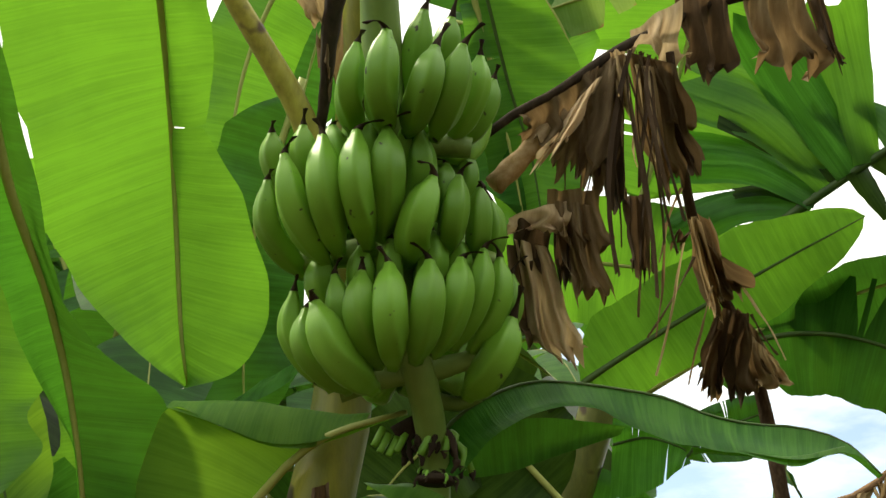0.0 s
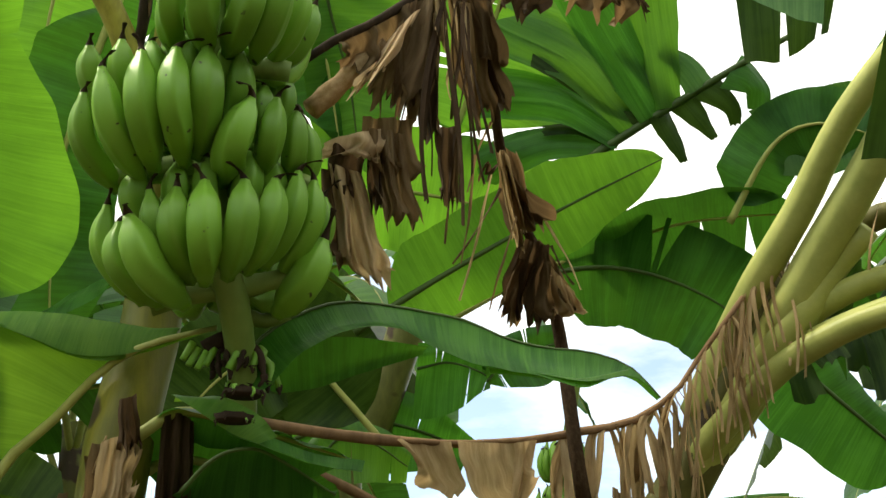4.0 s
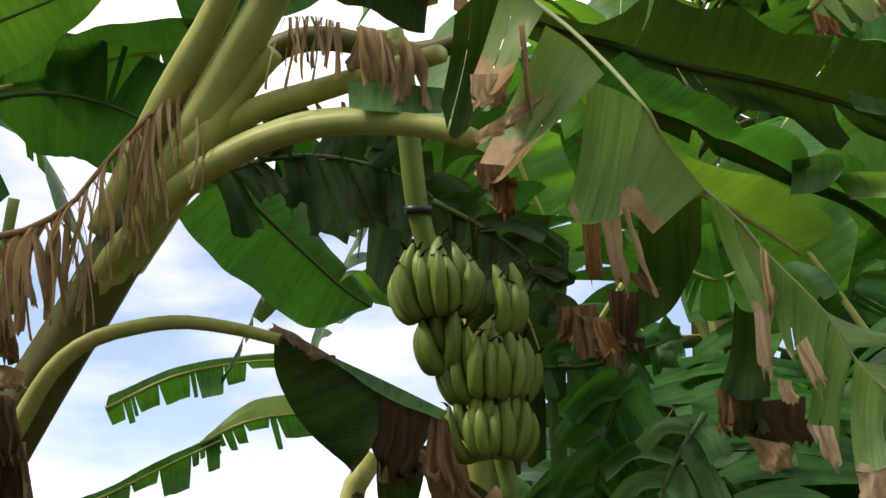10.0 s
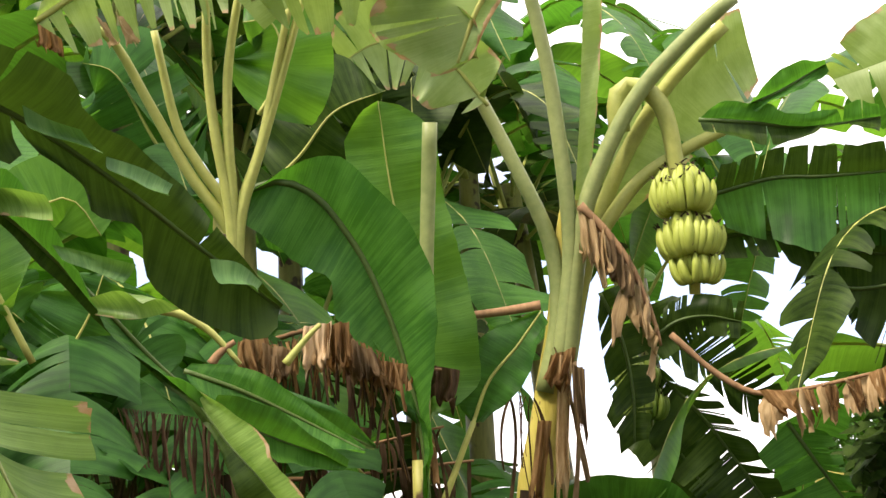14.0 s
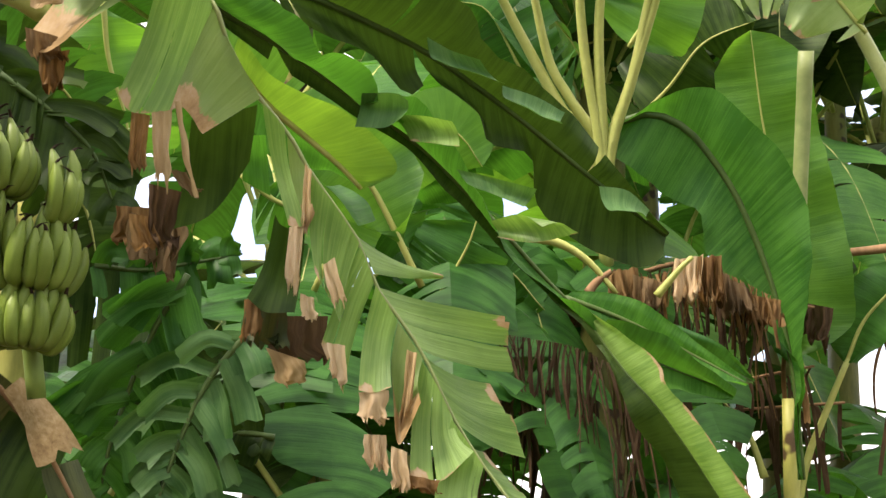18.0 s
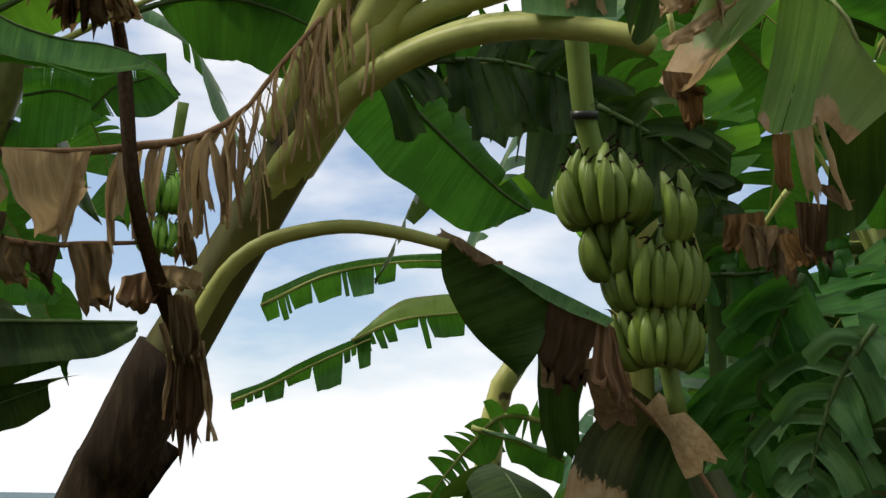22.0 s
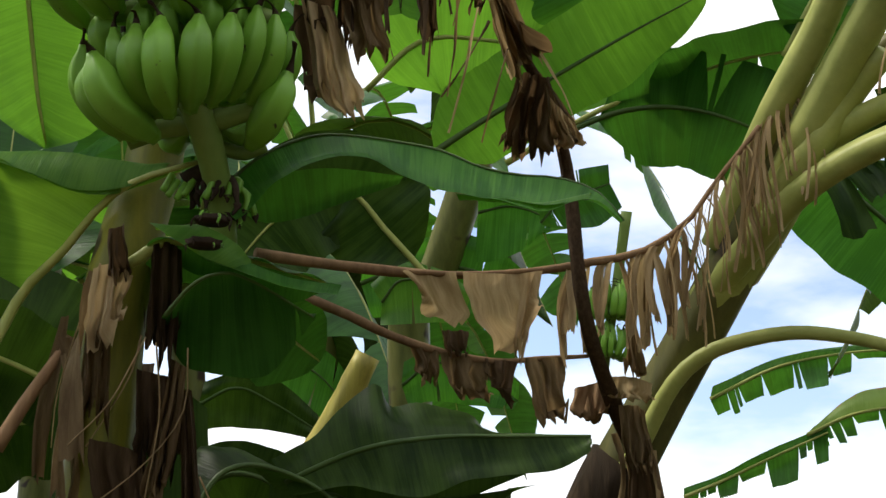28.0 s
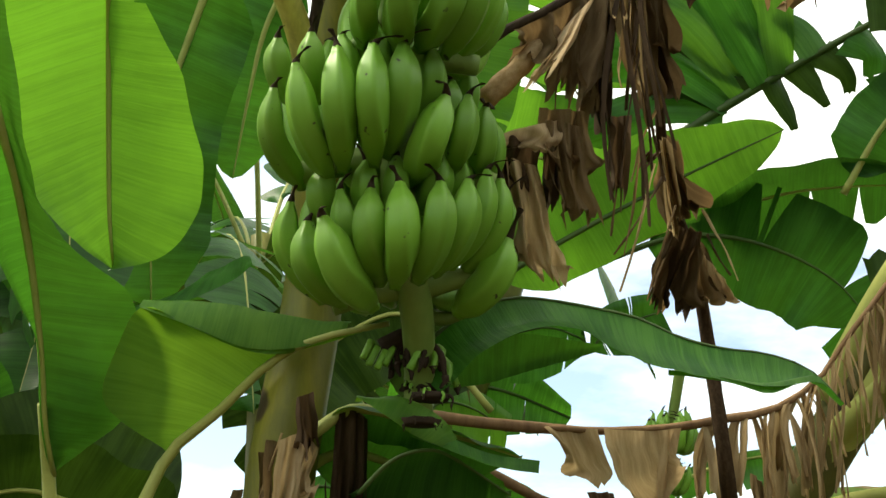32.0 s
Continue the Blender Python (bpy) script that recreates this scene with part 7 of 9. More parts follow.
sheet(plant_d, [(2.222, 2.810, 2.128), (2.342, 2.702, 2.177), (2.502, 2.555, 2.188)], [(2.190, 2.767, 1.780), (2.316, 2.672, 1.711), (2.459, 2.543, 1.727)], LEAF_SHADED, 147, 0.06, 0.02, tears=6, gap=0.3, lobes=0.25, ragged=0.3)
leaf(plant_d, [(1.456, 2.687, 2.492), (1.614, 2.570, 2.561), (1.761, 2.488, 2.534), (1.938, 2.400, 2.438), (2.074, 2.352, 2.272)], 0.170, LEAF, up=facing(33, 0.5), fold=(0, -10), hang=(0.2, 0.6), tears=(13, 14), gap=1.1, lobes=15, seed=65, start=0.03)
leaf(plant_d, [(1.920, 2.569, 2.375), (2.022, 2.513, 2.316), (2.107, 2.486, 2.187), (2.155, 2.481, 2.057)], 0.161, LEAF_SHADED, up=facing(36, 0.4), hang=(0.5, 0.5), tears=(8, 8), gap=0.8, lobes=15, seed=66, start=0.03)
leaf(plant_d, [(2.408, 2.880, 2.941), (2.470, 2.909, 2.779), (2.554, 2.909, 2.611), (2.609, 2.930, 2.424)], 0.177, LEAF_YOUNG, up=facing(38, 0.3), tears=(3, 4), seed=69, start=0.02)
leaf(plant_d, [(1.797, 3.399, 2.688), (1.975, 3.274, 2.764), (2.180, 3.130, 2.799), (2.347, 3.038, 2.734), (2.518, 2.969, 2.566)], 0.142, LEAF_SHADED, up=facing(34, 0.7), tears=(8, 8), gap=0.8, hang=(0.3, 0.6), seed=70, start=0.03)
ragged = part("ragged_leaf", tube("ragged_rib", [(1.459, 2.335, 1.854), (1.554, 2.280, 1.830), (1.639, 2.233, 1.757), (1.711, 2.190, 1.684), (1.789, 2.138, 1.576), (1.852, 2.089, 1.446)], 0.010, 0.004, RACHIS, 8, 16), plant_d, "withering leaf with brown hanging rags")
for k, (row, w0, w1, mt) in enumerate((
        ([(1.528, 2.261, 1.826), (1.536, 2.263, 1.778), (1.534, 2.272, 1.719)], 0.048, 0.036, DRY), ([(1.637, 2.229, 1.793), (1.660, 2.221, 1.733), (1.673, 2.221, 1.649)], 0.108, 0.084, DRY),
        ([(1.700, 2.135, 1.691), (1.748, 2.103, 1.632), (1.785, 2.078, 1.550)], 0.048, 0.096, DRY_PALE), ([(1.801, 2.247, 1.692), (1.733, 2.307, 1.569), (1.693, 2.338, 1.447)], 0.161, 0.186, LEAF_BROWN),
        ([(1.842, 2.221, 1.617), (1.803, 2.257, 1.507), (1.772, 2.280, 1.386)], 0.149, 0.174, LEAF_SHADED), ([(1.849, 2.156, 1.542), (1.867, 2.142, 1.482), (1.902, 2.112, 1.410)], 0.075, 0.099, LEAF_BROWN),
        ([(1.659, 2.393, 1.825), (1.654, 2.412, 1.698), (1.668, 2.412, 1.585)], 0.116, 0.077, LEAF_SHADED))):
    lobe(ragged, row, w0, w1, mt, 34, seed=60 + k)

# ---- torn leaves of the right side ----
plant_e = thing("banana_plant", (2.247, 2.953, 0), "banana plant with long torn leaves drooping forward", "banana plant")
part("pseudostem", tube("pseudostem", [plant_e.location, *[(2.254, 2.948, 1.509), (2.241, 2.911, 1.965), (2.223, 2.831, 2.340)]], 0.08, 0.06, STEM, 12, 20, seed=8), plant_e)
torn = part("torn_leaf", tube("torn_rib", [(1.162, 1.286, 2.328), (1.179, 1.170, 2.200), *[(1.175, 1.056, 2.057), (1.204, 1.055, 2.011), (1.249, 1.041, 1.951), (1.281, 1.024, 1.918), (1.314, 1.010, 1.869), (1.343, 0.993, 1.830), (1.376, 0.973, 1.781), (1.398, 0.963, 1.730), (1.431, 0.934, 1.675), (1.452, 0.914, 1.630), (1.475, 0.891, 1.566), (1.501, 0.858, 1.504), (1.526, 0.819, 1.446)]], 0.004, 0.002, RIB_PALE, 8, 30, groove=0.2), plant_b, "large sage green leaf torn into lobes with scorched ends")
for k, (root, end, m, bow, tear) in enumerate((
        # strips that hang from the ridge
        ([(1.133, 1.109, 2.103), (1.155, 1.081, 2.082), (1.175, 1.056, 2.057)], [(1.106, 1.135, 1.931), (1.124, 1.129, 1.911), (1.156, 1.098, 1.920)], LEAF_SAGE, 0.10, 1),
        ([(1.176, 1.055, 2.055), (1.203, 1.049, 2.008), (1.243, 1.033, 1.949)], [(1.151, 1.089, 1.920), (1.164, 1.075, 1.924), (1.188, 1.066, 1.896)], LEAF_TORN, 0.08, 0),
        # underside behind the strip above, its shade given by the darkest green
        ([(1.215, 1.126, 1.929), (1.238, 1.088, 1.937), (1.256, 1.051, 1.947)], [(1.242, 1.180, 1.793), (1.263, 1.153, 1.804), (1.275, 1.129, 1.827), (1.287, 1.090, 1.889)], LEAF_SHADED, 0.10, 0),
        ([(1.303, 1.129, 1.932), (1.327, 1.104, 1.935)], [(1.334, 1.149, 1.880), (1.364, 1.125, 1.864)], LEAF_MID, 0.1, 0),
        ([(1.246, 1.033, 1.943), (1.259, 1.025, 1.931), (1.273, 1.018, 1.915)], [(1.291, 1.018, 1.791), (1.299, 1.011, 1.789), (1.304, 1.004, 1.794)], LEAF_SAGE, 0.12, 0),
        ([(1.290, 1.030, 1.918), (1.306, 1.022, 1.898), (1.321, 1.016, 1.873)], [(1.318, 1.023, 1.784), (1.319, 1.017, 1.798), (1.320, 1.011, 1.812)], LEAF_TORN, 0.12, 0),
        ([(1.346, 1.097, 1.829), (1.352, 1.088, 1.814), (1.370, 1.064, 1.807)], [(1.348, 1.142, 1.719), (1.365, 1.123, 1.698), (1.387, 1.092, 1.699)], LEAF_SHADED, 0.12, 0),
        ([(1.308, 1.003, 1.863), (1.337, 0.986, 1.826), (1.368, 0.968, 1.780)], [(1.316, 0.992, 1.743), (1.343, 0.979, 1.683), (1.347, 0.976, 1.675)], LEAF_SAGE, 0.10, 1),
        ([(1.369, 0.967, 1.776), (1.379, 0.963, 1.756), (1.389, 0.959, 1.731)], [(1.340, 0.989, 1.655), (1.351, 0.982, 1.628), (1.364, 0.973, 1.595)], LEAF_SAGE, 0.10, 1),
        ([(1.383, 0.951, 1.726), (1.395, 0.942, 1.706), (1.407, 0.933, 1.683)], [(1.364, 0.958, 1.590), (1.377, 0.943, 1.587), (1.388, 0.928, 1.594)], LEAF_SAGE, 0.12, 0),
        ([(1.408, 0.933, 1.682), (1.420, 0.922, 1.661), (1.433, 0.911, 1.637)], [(1.391, 0.925, 1.588), (1.400, 0.922, 1.527), (1.410, 0.902, 1.577)], LEAF_TORN, 0.12, 0),
        ([(1.432, 0.912, 1.635), (1.447, 0.899, 1.606), (1.462, 0.884, 1.566)], [(1.411, 0.911, 1.491), (1.435, 0.880, 1.487), (1.454, 0.850, 1.522)], LEAF_SAGE, 0.12, 1),
        ([(1.454, 0.879, 1.562), (1.467, 0.865, 1.537), (1.481, 0.848, 1.505)], [(1.420, 0.884, 1.449), (1.437, 0.862, 1.433), (1.456, 0.834, 1.441)], LEAF_SAGE, 0.12, 1),
        # the other half, spread like a fan
        ([(1.327, 1.013, 1.865), (1.353, 0.994, 1.840), (1.377, 0.979, 1.806)], [(1.408, 1.042, 1.876), (1.433, 1.022, 1.854), (1.447, 1.016, 1.828)], LEAF_MID, -0.08, 0),
        ([(1.379, 0.982, 1.793), (1.391, 0.975, 1.770), (1.402, 0.970, 1.747)], [(1.528, 0.968, 1.766), (1.529, 0.967, 1.763), (1.529, 0.969, 1.760)], LEAF_SAGE, -0.06, 0),
        ([(1.408, 0.968, 1.730), (1.430, 0.951, 1.693), (1.453, 0.931, 1.653)], [(1.611, 0.901, 1.717), (1.615, 0.905, 1.679), (1.623, 0.903, 1.639)], LEAF_SAGE, -0.06, 3),
        ([(1.458, 0.927, 1.644), (1.474, 0.913, 1.606), (1.487, 0.902, 1.566)], [(1.602, 0.918, 1.628), (1.617, 0.897, 1.582), (1.630, 0.874, 1.524)], LEAF_SAGE, -0.08, 1),
        ([(1.480, 0.895, 1.562), (1.496, 0.877, 1.528), (1.510, 0.859, 1.496)], [(1.592, 0.913, 1.537), (1.611, 0.878, 1.495), (1.630, 0.841, 1.448)], LEAF_SAGE, -0.08, 1))):
    sheet(torn, root, end, m, 201 + k, bow, 0.010, name="lobe", tears=tear, gap=0.05, lobes=0.06)
for k, (over, under, m, folds) in enumerate((
        ([(1.140, 1.114, 1.914), (1.157, 1.097, 1.920)], [(1.155, 1.112, 1.814), (1.166, 1.102, 1.813)], DRY_PALE, 1), ([(1.128, 1.137, 1.916), (1.146, 1.123, 1.914)], [(1.138, 1.146, 1.834), (1.153, 1.134, 1.834)], DRY_RUST, 2), ([(1.195, 1.175, 1.847), (1.228, 1.149, 1.840)], [(1.215, 1.184, 1.763), (1.234, 1.169, 1.758)], DRY_DARK, 2),
        ([(1.185, 1.196, 1.808), (1.207, 1.178, 1.806)], [(1.196, 1.201, 1.758), (1.228, 1.174, 1.760)], DRY_RUST, 2), ([(1.192, 1.133, 1.858), (1.208, 1.120, 1.857)], [(1.211, 1.115, 1.820), (1.223, 1.104, 1.824)], DRY, 1),
        ([(1.291, 1.018, 1.791), (1.303, 1.005, 1.794)], [(1.295, 1.026, 1.704), (1.308, 1.012, 1.703)], PAPER, 1), ([(1.316, 1.017, 1.711), (1.328, 1.004, 1.706)], [(1.315, 1.013, 1.672), (1.328, 0.998, 1.674)], PAPER, 1), ([(1.298, 1.003, 1.873), (1.306, 0.998, 1.863)], [(1.302, 1.012, 1.780), (1.310, 1.004, 1.777)], DRY_PALE, 1),
        ([(1.318, 0.983, 1.744), (1.325, 0.971, 1.754)], [(1.331, 0.976, 1.687), (1.345, 0.960, 1.685)], PAPER, 1), ([(1.336, 0.987, 1.650), (1.351, 0.970, 1.647)], [(1.340, 0.983, 1.607), (1.355, 0.969, 1.586)], PAPER, 1), ([(1.365, 0.957, 1.590), (1.388, 0.928, 1.594)], [(1.364, 0.949, 1.548), (1.383, 0.925, 1.548)], PAPER, 1),
        ([(1.374, 0.953, 1.539), (1.391, 0.932, 1.539)], [(1.367, 0.949, 1.497), (1.389, 0.924, 1.485)], PAPER, 2), ([(1.392, 0.924, 1.526), (1.404, 0.909, 1.519)], [(1.390, 0.923, 1.470), (1.405, 0.904, 1.464)], PAPER, 1), ([(1.404, 0.914, 1.645), (1.412, 0.904, 1.641)], [(1.396, 0.918, 1.539), (1.403, 0.908, 1.547)], DRY_PALE, 1), ([(1.407, 0.908, 1.491), (1.431, 0.877, 1.486)], [(1.405, 0.903, 1.472), (1.424, 0.879, 1.466)], DRY_RUST, 1),
        ([(1.356, 1.147, 1.723), (1.393, 1.108, 1.730)], [(1.359, 1.160, 1.653), (1.402, 1.118, 1.642)], LEAF_BROWN, 1), ([(1.383, 1.140, 1.702), (1.432, 1.072, 1.704)], [(1.398, 1.138, 1.635), (1.441, 1.078, 1.633)], DRY_DARK, 2), ([(1.349, 1.148, 1.720), (1.368, 1.128, 1.725)], [(1.353, 1.151, 1.659), (1.370, 1.133, 1.664)], DRY_RUST, 1), ([(1.375, 1.129, 1.658), (1.413, 1.092, 1.642)], [(1.397, 1.115, 1.600), (1.417, 1.093, 1.605)], DRY_PALE, 1))):
    rag(torn, over, under, m, 230 + k, folds, 0.006, 0.22)
shred(torn, [(1.152, 1.085, 1.927), (1.164, 1.084, 1.887), (1.192, 1.079, 1.815)], 0.010, 0.008, DRY_PALE, 4)
# the scorched lobes over the thick stalks
for k, (root, end, m) in enumerate((([(1.006, 1.217, 2.210), (1.020, 1.174, 2.232), (1.031, 1.135, 2.246)], [(1.028, 1.295, 2.114), (1.046, 1.290, 2.073), (1.066, 1.254, 2.093)], LEAF_SHADED), ([(1.011, 1.111, 2.221), (1.038, 1.100, 2.195), (1.055, 1.095, 2.173)], [(1.013, 1.200, 2.113), (1.005, 1.149, 2.071), (0.988, 1.081, 2.070)], LEAF_TORN), ([(1.061, 1.099, 2.158), (1.098, 1.080, 2.128), (1.126, 1.070, 2.094)], [(1.039, 1.234, 2.007), (1.027, 1.167, 1.972), (1.017, 1.075, 1.988)], LEAF_TORN))):
    sheet(torn, root, end, m, 222 + k, 0.12, 0.010, name="lobe", tears=1, gap=0.08)
for k, (over, under, m) in enumerate((([(0.987, 1.165, 2.101), (1.028, 1.131, 2.099)], [(0.997, 1.178, 2.050), (1.024, 1.157, 2.055)], PAPER), ([(0.996, 1.177, 2.027), (1.046, 1.116, 2.065)], [(1.011, 1.170, 2.006), (1.056, 1.105, 2.057)], PAPER), ([(1.000, 1.184, 1.992), (1.032, 1.164, 1.987)], [(1.017, 1.187, 1.944), (1.049, 1.160, 1.952)], DRY), ([(1.020, 1.181, 1.966), (1.047, 1.159, 1.974)], [(1.035, 1.186, 1.911), (1.049, 1.178, 1.908)], DRY_RUST), ([(1.016, 1.099, 2.147), (1.022, 1.093, 2.148)], [(1.051, 1.134, 2.022), (1.057, 1.130, 2.021)], PAPER))):
    rag(torn, over, under, m, 260 + k, 2, 0.006, 0.35)
sheet(plant_b, [(1.140, 1.720, 2.337), (1.193, 1.686, 2.334), (1.278, 1.633, 2.320)], [(1.126, 1.695, 2.273), (1.176, 1.667, 2.265), (1.257, 1.609, 2.266)], LEAF_SHEEN, 250, 0.1, 0.006)

# two long leaves that cross in front, with curled rims
DARK_RIB = [(1.411, 1.590, 2.473), (1.558, 1.558, 2.449), (1.715, 1.509, 2.413), (1.894, 1.453, 2.390), (2.075, 1.386, 2.347), (2.240, 1.300, 2.256), (2.397, 1.208, 2.146), (2.535, 1.114, 2.044)]
dark_leaf = sheet(plant_e, DARK_RIB, [(1.403, 1.531, 2.465), (1.509, 1.502, 2.450), (1.570, 1.479, 2.477), (1.631, 1.453, 2.507), (1.716, 1.418, 2.471), (1.773, 1.384, 2.470), (1.834, 1.368, 2.434), (1.919, 1.314, 2.426), (1.981, 1.280, 2.422), (2.034, 1.266, 2.404), (2.102, 1.266, 2.333), (2.301, 1.205, 2.253), (2.387, 1.183, 2.200), (2.531, 1.099, 2.046)], LEAF_SHADED, 251, 0.1, 0.02, tears=3, gap=0.04, lobes=0.1, rib_r=0.010, rib_mat=RIB_DARK, label="long dark leaf with curled rims")
sheet(dark_leaf, DARK_RIB, [(1.429, 1.596, 2.442), (1.516, 1.573, 2.423), (1.617, 1.545, 2.383), (1.728, 1.523, 2.369), (1.851, 1.490, 2.341), (1.957, 1.437, 2.318), (2.044, 1.417, 2.263), (2.086, 1.397, 2.304), (2.184, 1.346, 2.242), (2.222, 1.362, 2.205), (2.298, 1.303, 2.196), (2.342, 1.314, 2.097), (2.415, 1.257, 2.026), (2.502, 1.155, 1.974), (2.534, 1.103, 2.024)], LEAF_SHADED, 252, 0.1, 0.02, tears=3, gap=0.08, lobes=0.12, name="half_blade")
for k, (a_row, b_row, m) in enumerate((([(1.959, 1.322, 2.337), (2.002, 1.294, 2.318), (2.046, 1.259, 2.307)], [(1.971, 1.297, 2.297), (2.023, 1.268, 2.286), (2.090, 1.222, 2.263)], LEAF_SHEEN), ([(2.116, 1.253, 2.275), (2.178, 1.214, 2.263), (2.236, 1.184, 2.242)], [(2.098, 1.227, 2.238), (2.152, 1.197, 2.214), (2.197, 1.173, 2.200)], LEAF_SHEEN), ([(2.349, 1.170, 2.116), (2.395, 1.131, 2.112), (2.442, 1.104, 2.078)], [(2.337, 1.138, 2.056), (2.377, 1.109, 2.055), (2.408, 1.100, 2.043)], LEAF_SHEEN))):
    sheet(dark_leaf, a_row, b_row, m, 253 + k, 0.2, 0.01, name="curled_rim")
LONG_RIB = [(1.518, 1.548, 2.366), (1.594, 1.511, 2.314), (1.698, 1.443, 2.257), (1.793, 1.376, 2.191), (1.884, 1.303, 2.119), (1.958, 1.255, 2.054), (2.048, 1.189, 1.951), (2.111, 1.149, 1.880), (2.173, 1.096, 1.815), (2.219, 1.040, 1.726)]
long_leaf = sheet(plant_e, LONG_RIB, [(1.536, 1.456, 2.371), (1.581, 1.416, 2.306), (1.615, 1.367, 2.268), (1.643, 1.334, 2.256), (1.669, 1.322, 2.211), (1.687, 1.285, 2.222), (1.731, 1.267, 2.202), (1.771, 1.264, 2.161), (1.757, 1.305, 2.156), (1.813, 1.250, 2.154), (1.855, 1.231, 2.110), (1.910, 1.201, 2.047), (1.985, 1.185, 1.967), (2.074, 1.133, 1.898), (2.155, 1.086, 1.822), (2.195, 1.038, 1.744)], LEAF_MID, 255, 0.16, 0.02, rib_r=0.009, rib_mat=RIB_DARK, label="long leaf with a waved bright rim")
sheet(long_leaf, LONG_RIB, [(1.534, 1.549, 2.341), (1.620, 1.507, 2.278), (1.692, 1.463, 2.230), (1.760, 1.414, 2.188), (1.827, 1.362, 2.140), (1.890, 1.307, 2.098), (1.943, 1.268, 2.033), (2.005, 1.210, 1.966), (2.081, 1.161, 1.881), (2.150, 1.106, 1.804), (2.211, 1.059, 1.716)], LEAF_SHADED, 256, 0.1, 0.014, tears=2, gap=0.1, name="half_blade")
for k, (a_row, b_row, m) in enumerate((([(1.906, 1.207, 2.047), (1.922, 1.155, 2.031), (1.959, 1.074, 2.005)], [(1.909, 1.182, 2.013), (1.932, 1.138, 1.997), (1.953, 1.098, 1.976)], LEAF_SHEEN), ([(1.976, 1.181, 1.965), (1.978, 1.120, 1.970), (1.978, 1.074, 1.942)], [(1.972, 1.163, 1.933), (1.990, 1.104, 1.920), (2.013, 1.027, 1.920)], LEAF_SAGE), ([(1.741, 1.292, 2.154), (1.770, 1.241, 2.153), (1.779, 1.221, 2.139)], [(1.748, 1.314, 2.099), (1.774, 1.266, 2.098), (1.781, 1.230, 2.119)], LEAF_SHEEN), ([(1.822, 1.288, 2.136), (1.834, 1.234, 2.130), (1.849, 1.178, 2.114)], [(1.842, 1.269, 2.092), (1.857, 1.219, 2.082), (1.867, 1.175, 2.075)], LEAF_SAGE))):
    sheet(long_leaf, a_row, b_row, m, 257 + k, 0.25, 0.012, name="curled_rim")
lime_leaf = sheet(plant_e, [(1.846, 1.709, 2.329), (1.906, 1.684, 2.260), (1.977, 1.638, 2.200), (2.037, 1.596, 2.147), (2.078, 1.568, 2.102)], [(1.805, 1.656, 2.364), (1.880, 1.616, 2.298), (1.944, 1.567, 2.261), (2.022, 1.527, 2.212), (2.097, 1.497, 2.138), (2.071, 1.547, 2.094)], LEAF_LIME, 265, 0.12, 0.02, rib_r=0.012, rib_mat=RIB, label="sunlit yellow-green leaf")
sheet(lime_leaf, [(1.846, 1.709, 2.329), (1.906, 1.684, 2.260), (1.977, 1.638, 2.200), (2.037, 1.596, 2.147), (2.078, 1.568, 2.102)], [(1.906, 1.763, 2.250), (1.971, 1.725, 2.189), (2.025, 1.679, 2.165), (2.064, 1.620, 2.148), (2.092, 1.583, 2.103)], LEAF_MID, 266, 0.12, 0.02, name="half_blade")
# the pale folded blade that hangs low, and the dark one under it
FOLD = [(2.171, 1.100, 1.817), (2.193, 1.037, 1.723), (2.207, 0.973, 1.649), (2.246, 0.911, 1.544), (2.267, 0.870, 1.468)]
fold_leaf = sheet(plant_e, FOLD, [(2.159, 1.078, 1.822), (2.169, 1.015, 1.769), (2.173, 0.958, 1.714), (2.175, 0.949, 1.674), (2.208, 0.882, 1.597), (2.244, 0.797, 1.477)], LEAF_SAGE, 267, 0.10, 0.014, rib_r=0.003, rib_mat=RIB_DARK, label="pale green blade folded along its rib")
sheet(fold_leaf, FOLD, [(2.189, 1.093, 1.804), (2.184, 1.020, 1.642), (2.219, 1.018, 1.601), (2.265, 0.995, 1.544), (2.309, 0.970, 1.468)], LEAF_SHADED, 268, 0.08, 0.01, name="half_blade")
sheet(plant_e, [(2.360, 1.177, 1.817), (2.441, 1.095, 1.766), (2.535, 0.968, 1.708)], [(2.321, 1.140, 1.829), (2.402, 1.050, 1.806), (2.464, 0.996, 1.764), (2.517, 0.957, 1.712)], LEAF, 269, 0.08, 0.015, rib_r=0.005, rib_mat=RIB_DARK)
sheet(plant_e, [(2.360, 1.177, 1.817), (2.441, 1.095, 1.766), (2.535, 0.968, 1.708)], [(2.337, 1.127, 1.778), (2.411, 1.056, 1.725), (2.465, 1.010, 1.709), (2.517, 0.962, 1.701)], LEAF_MID, 270, 0.08, 0.015)
leaf(plant_e, [(2.712, 1.888, 2.037), (2.572, 1.966, 2.297), (2.449, 2.048, 2.427), (2.320, 2.123, 2.547), (2.194, 2.203, 2.621), (2.074, 2.242, 2.740)], 0.139, LEAF_YOUNG, up=facing(48, 0.5), fold=(10, 5), start=0.1, tears=(2, 1), seed=84, wave=0.04)
leaf(plant_e, [(2.755, 2.301, 2.070), (2.783, 2.189, 2.315), (2.840, 2.064, 2.449), (2.902, 1.947, 2.519), (2.977, 1.892, 2.423)], 0.128, LEAF_YOUNG, up=facing(52, 0.5), seed=85, start=0.1)
leaf(plant_e, [(2.516, 2.107, 1.450), (2.414, 2.207, 1.640), (2.321, 2.278, 1.805), (2.280, 2.283, 1.972)], 0.099, LEAF_SHADED, up=facing(42, 0.4), tears=(9, 9), gap=0.3, lobes=25, seed=86, hang=(0.4, 0.4))
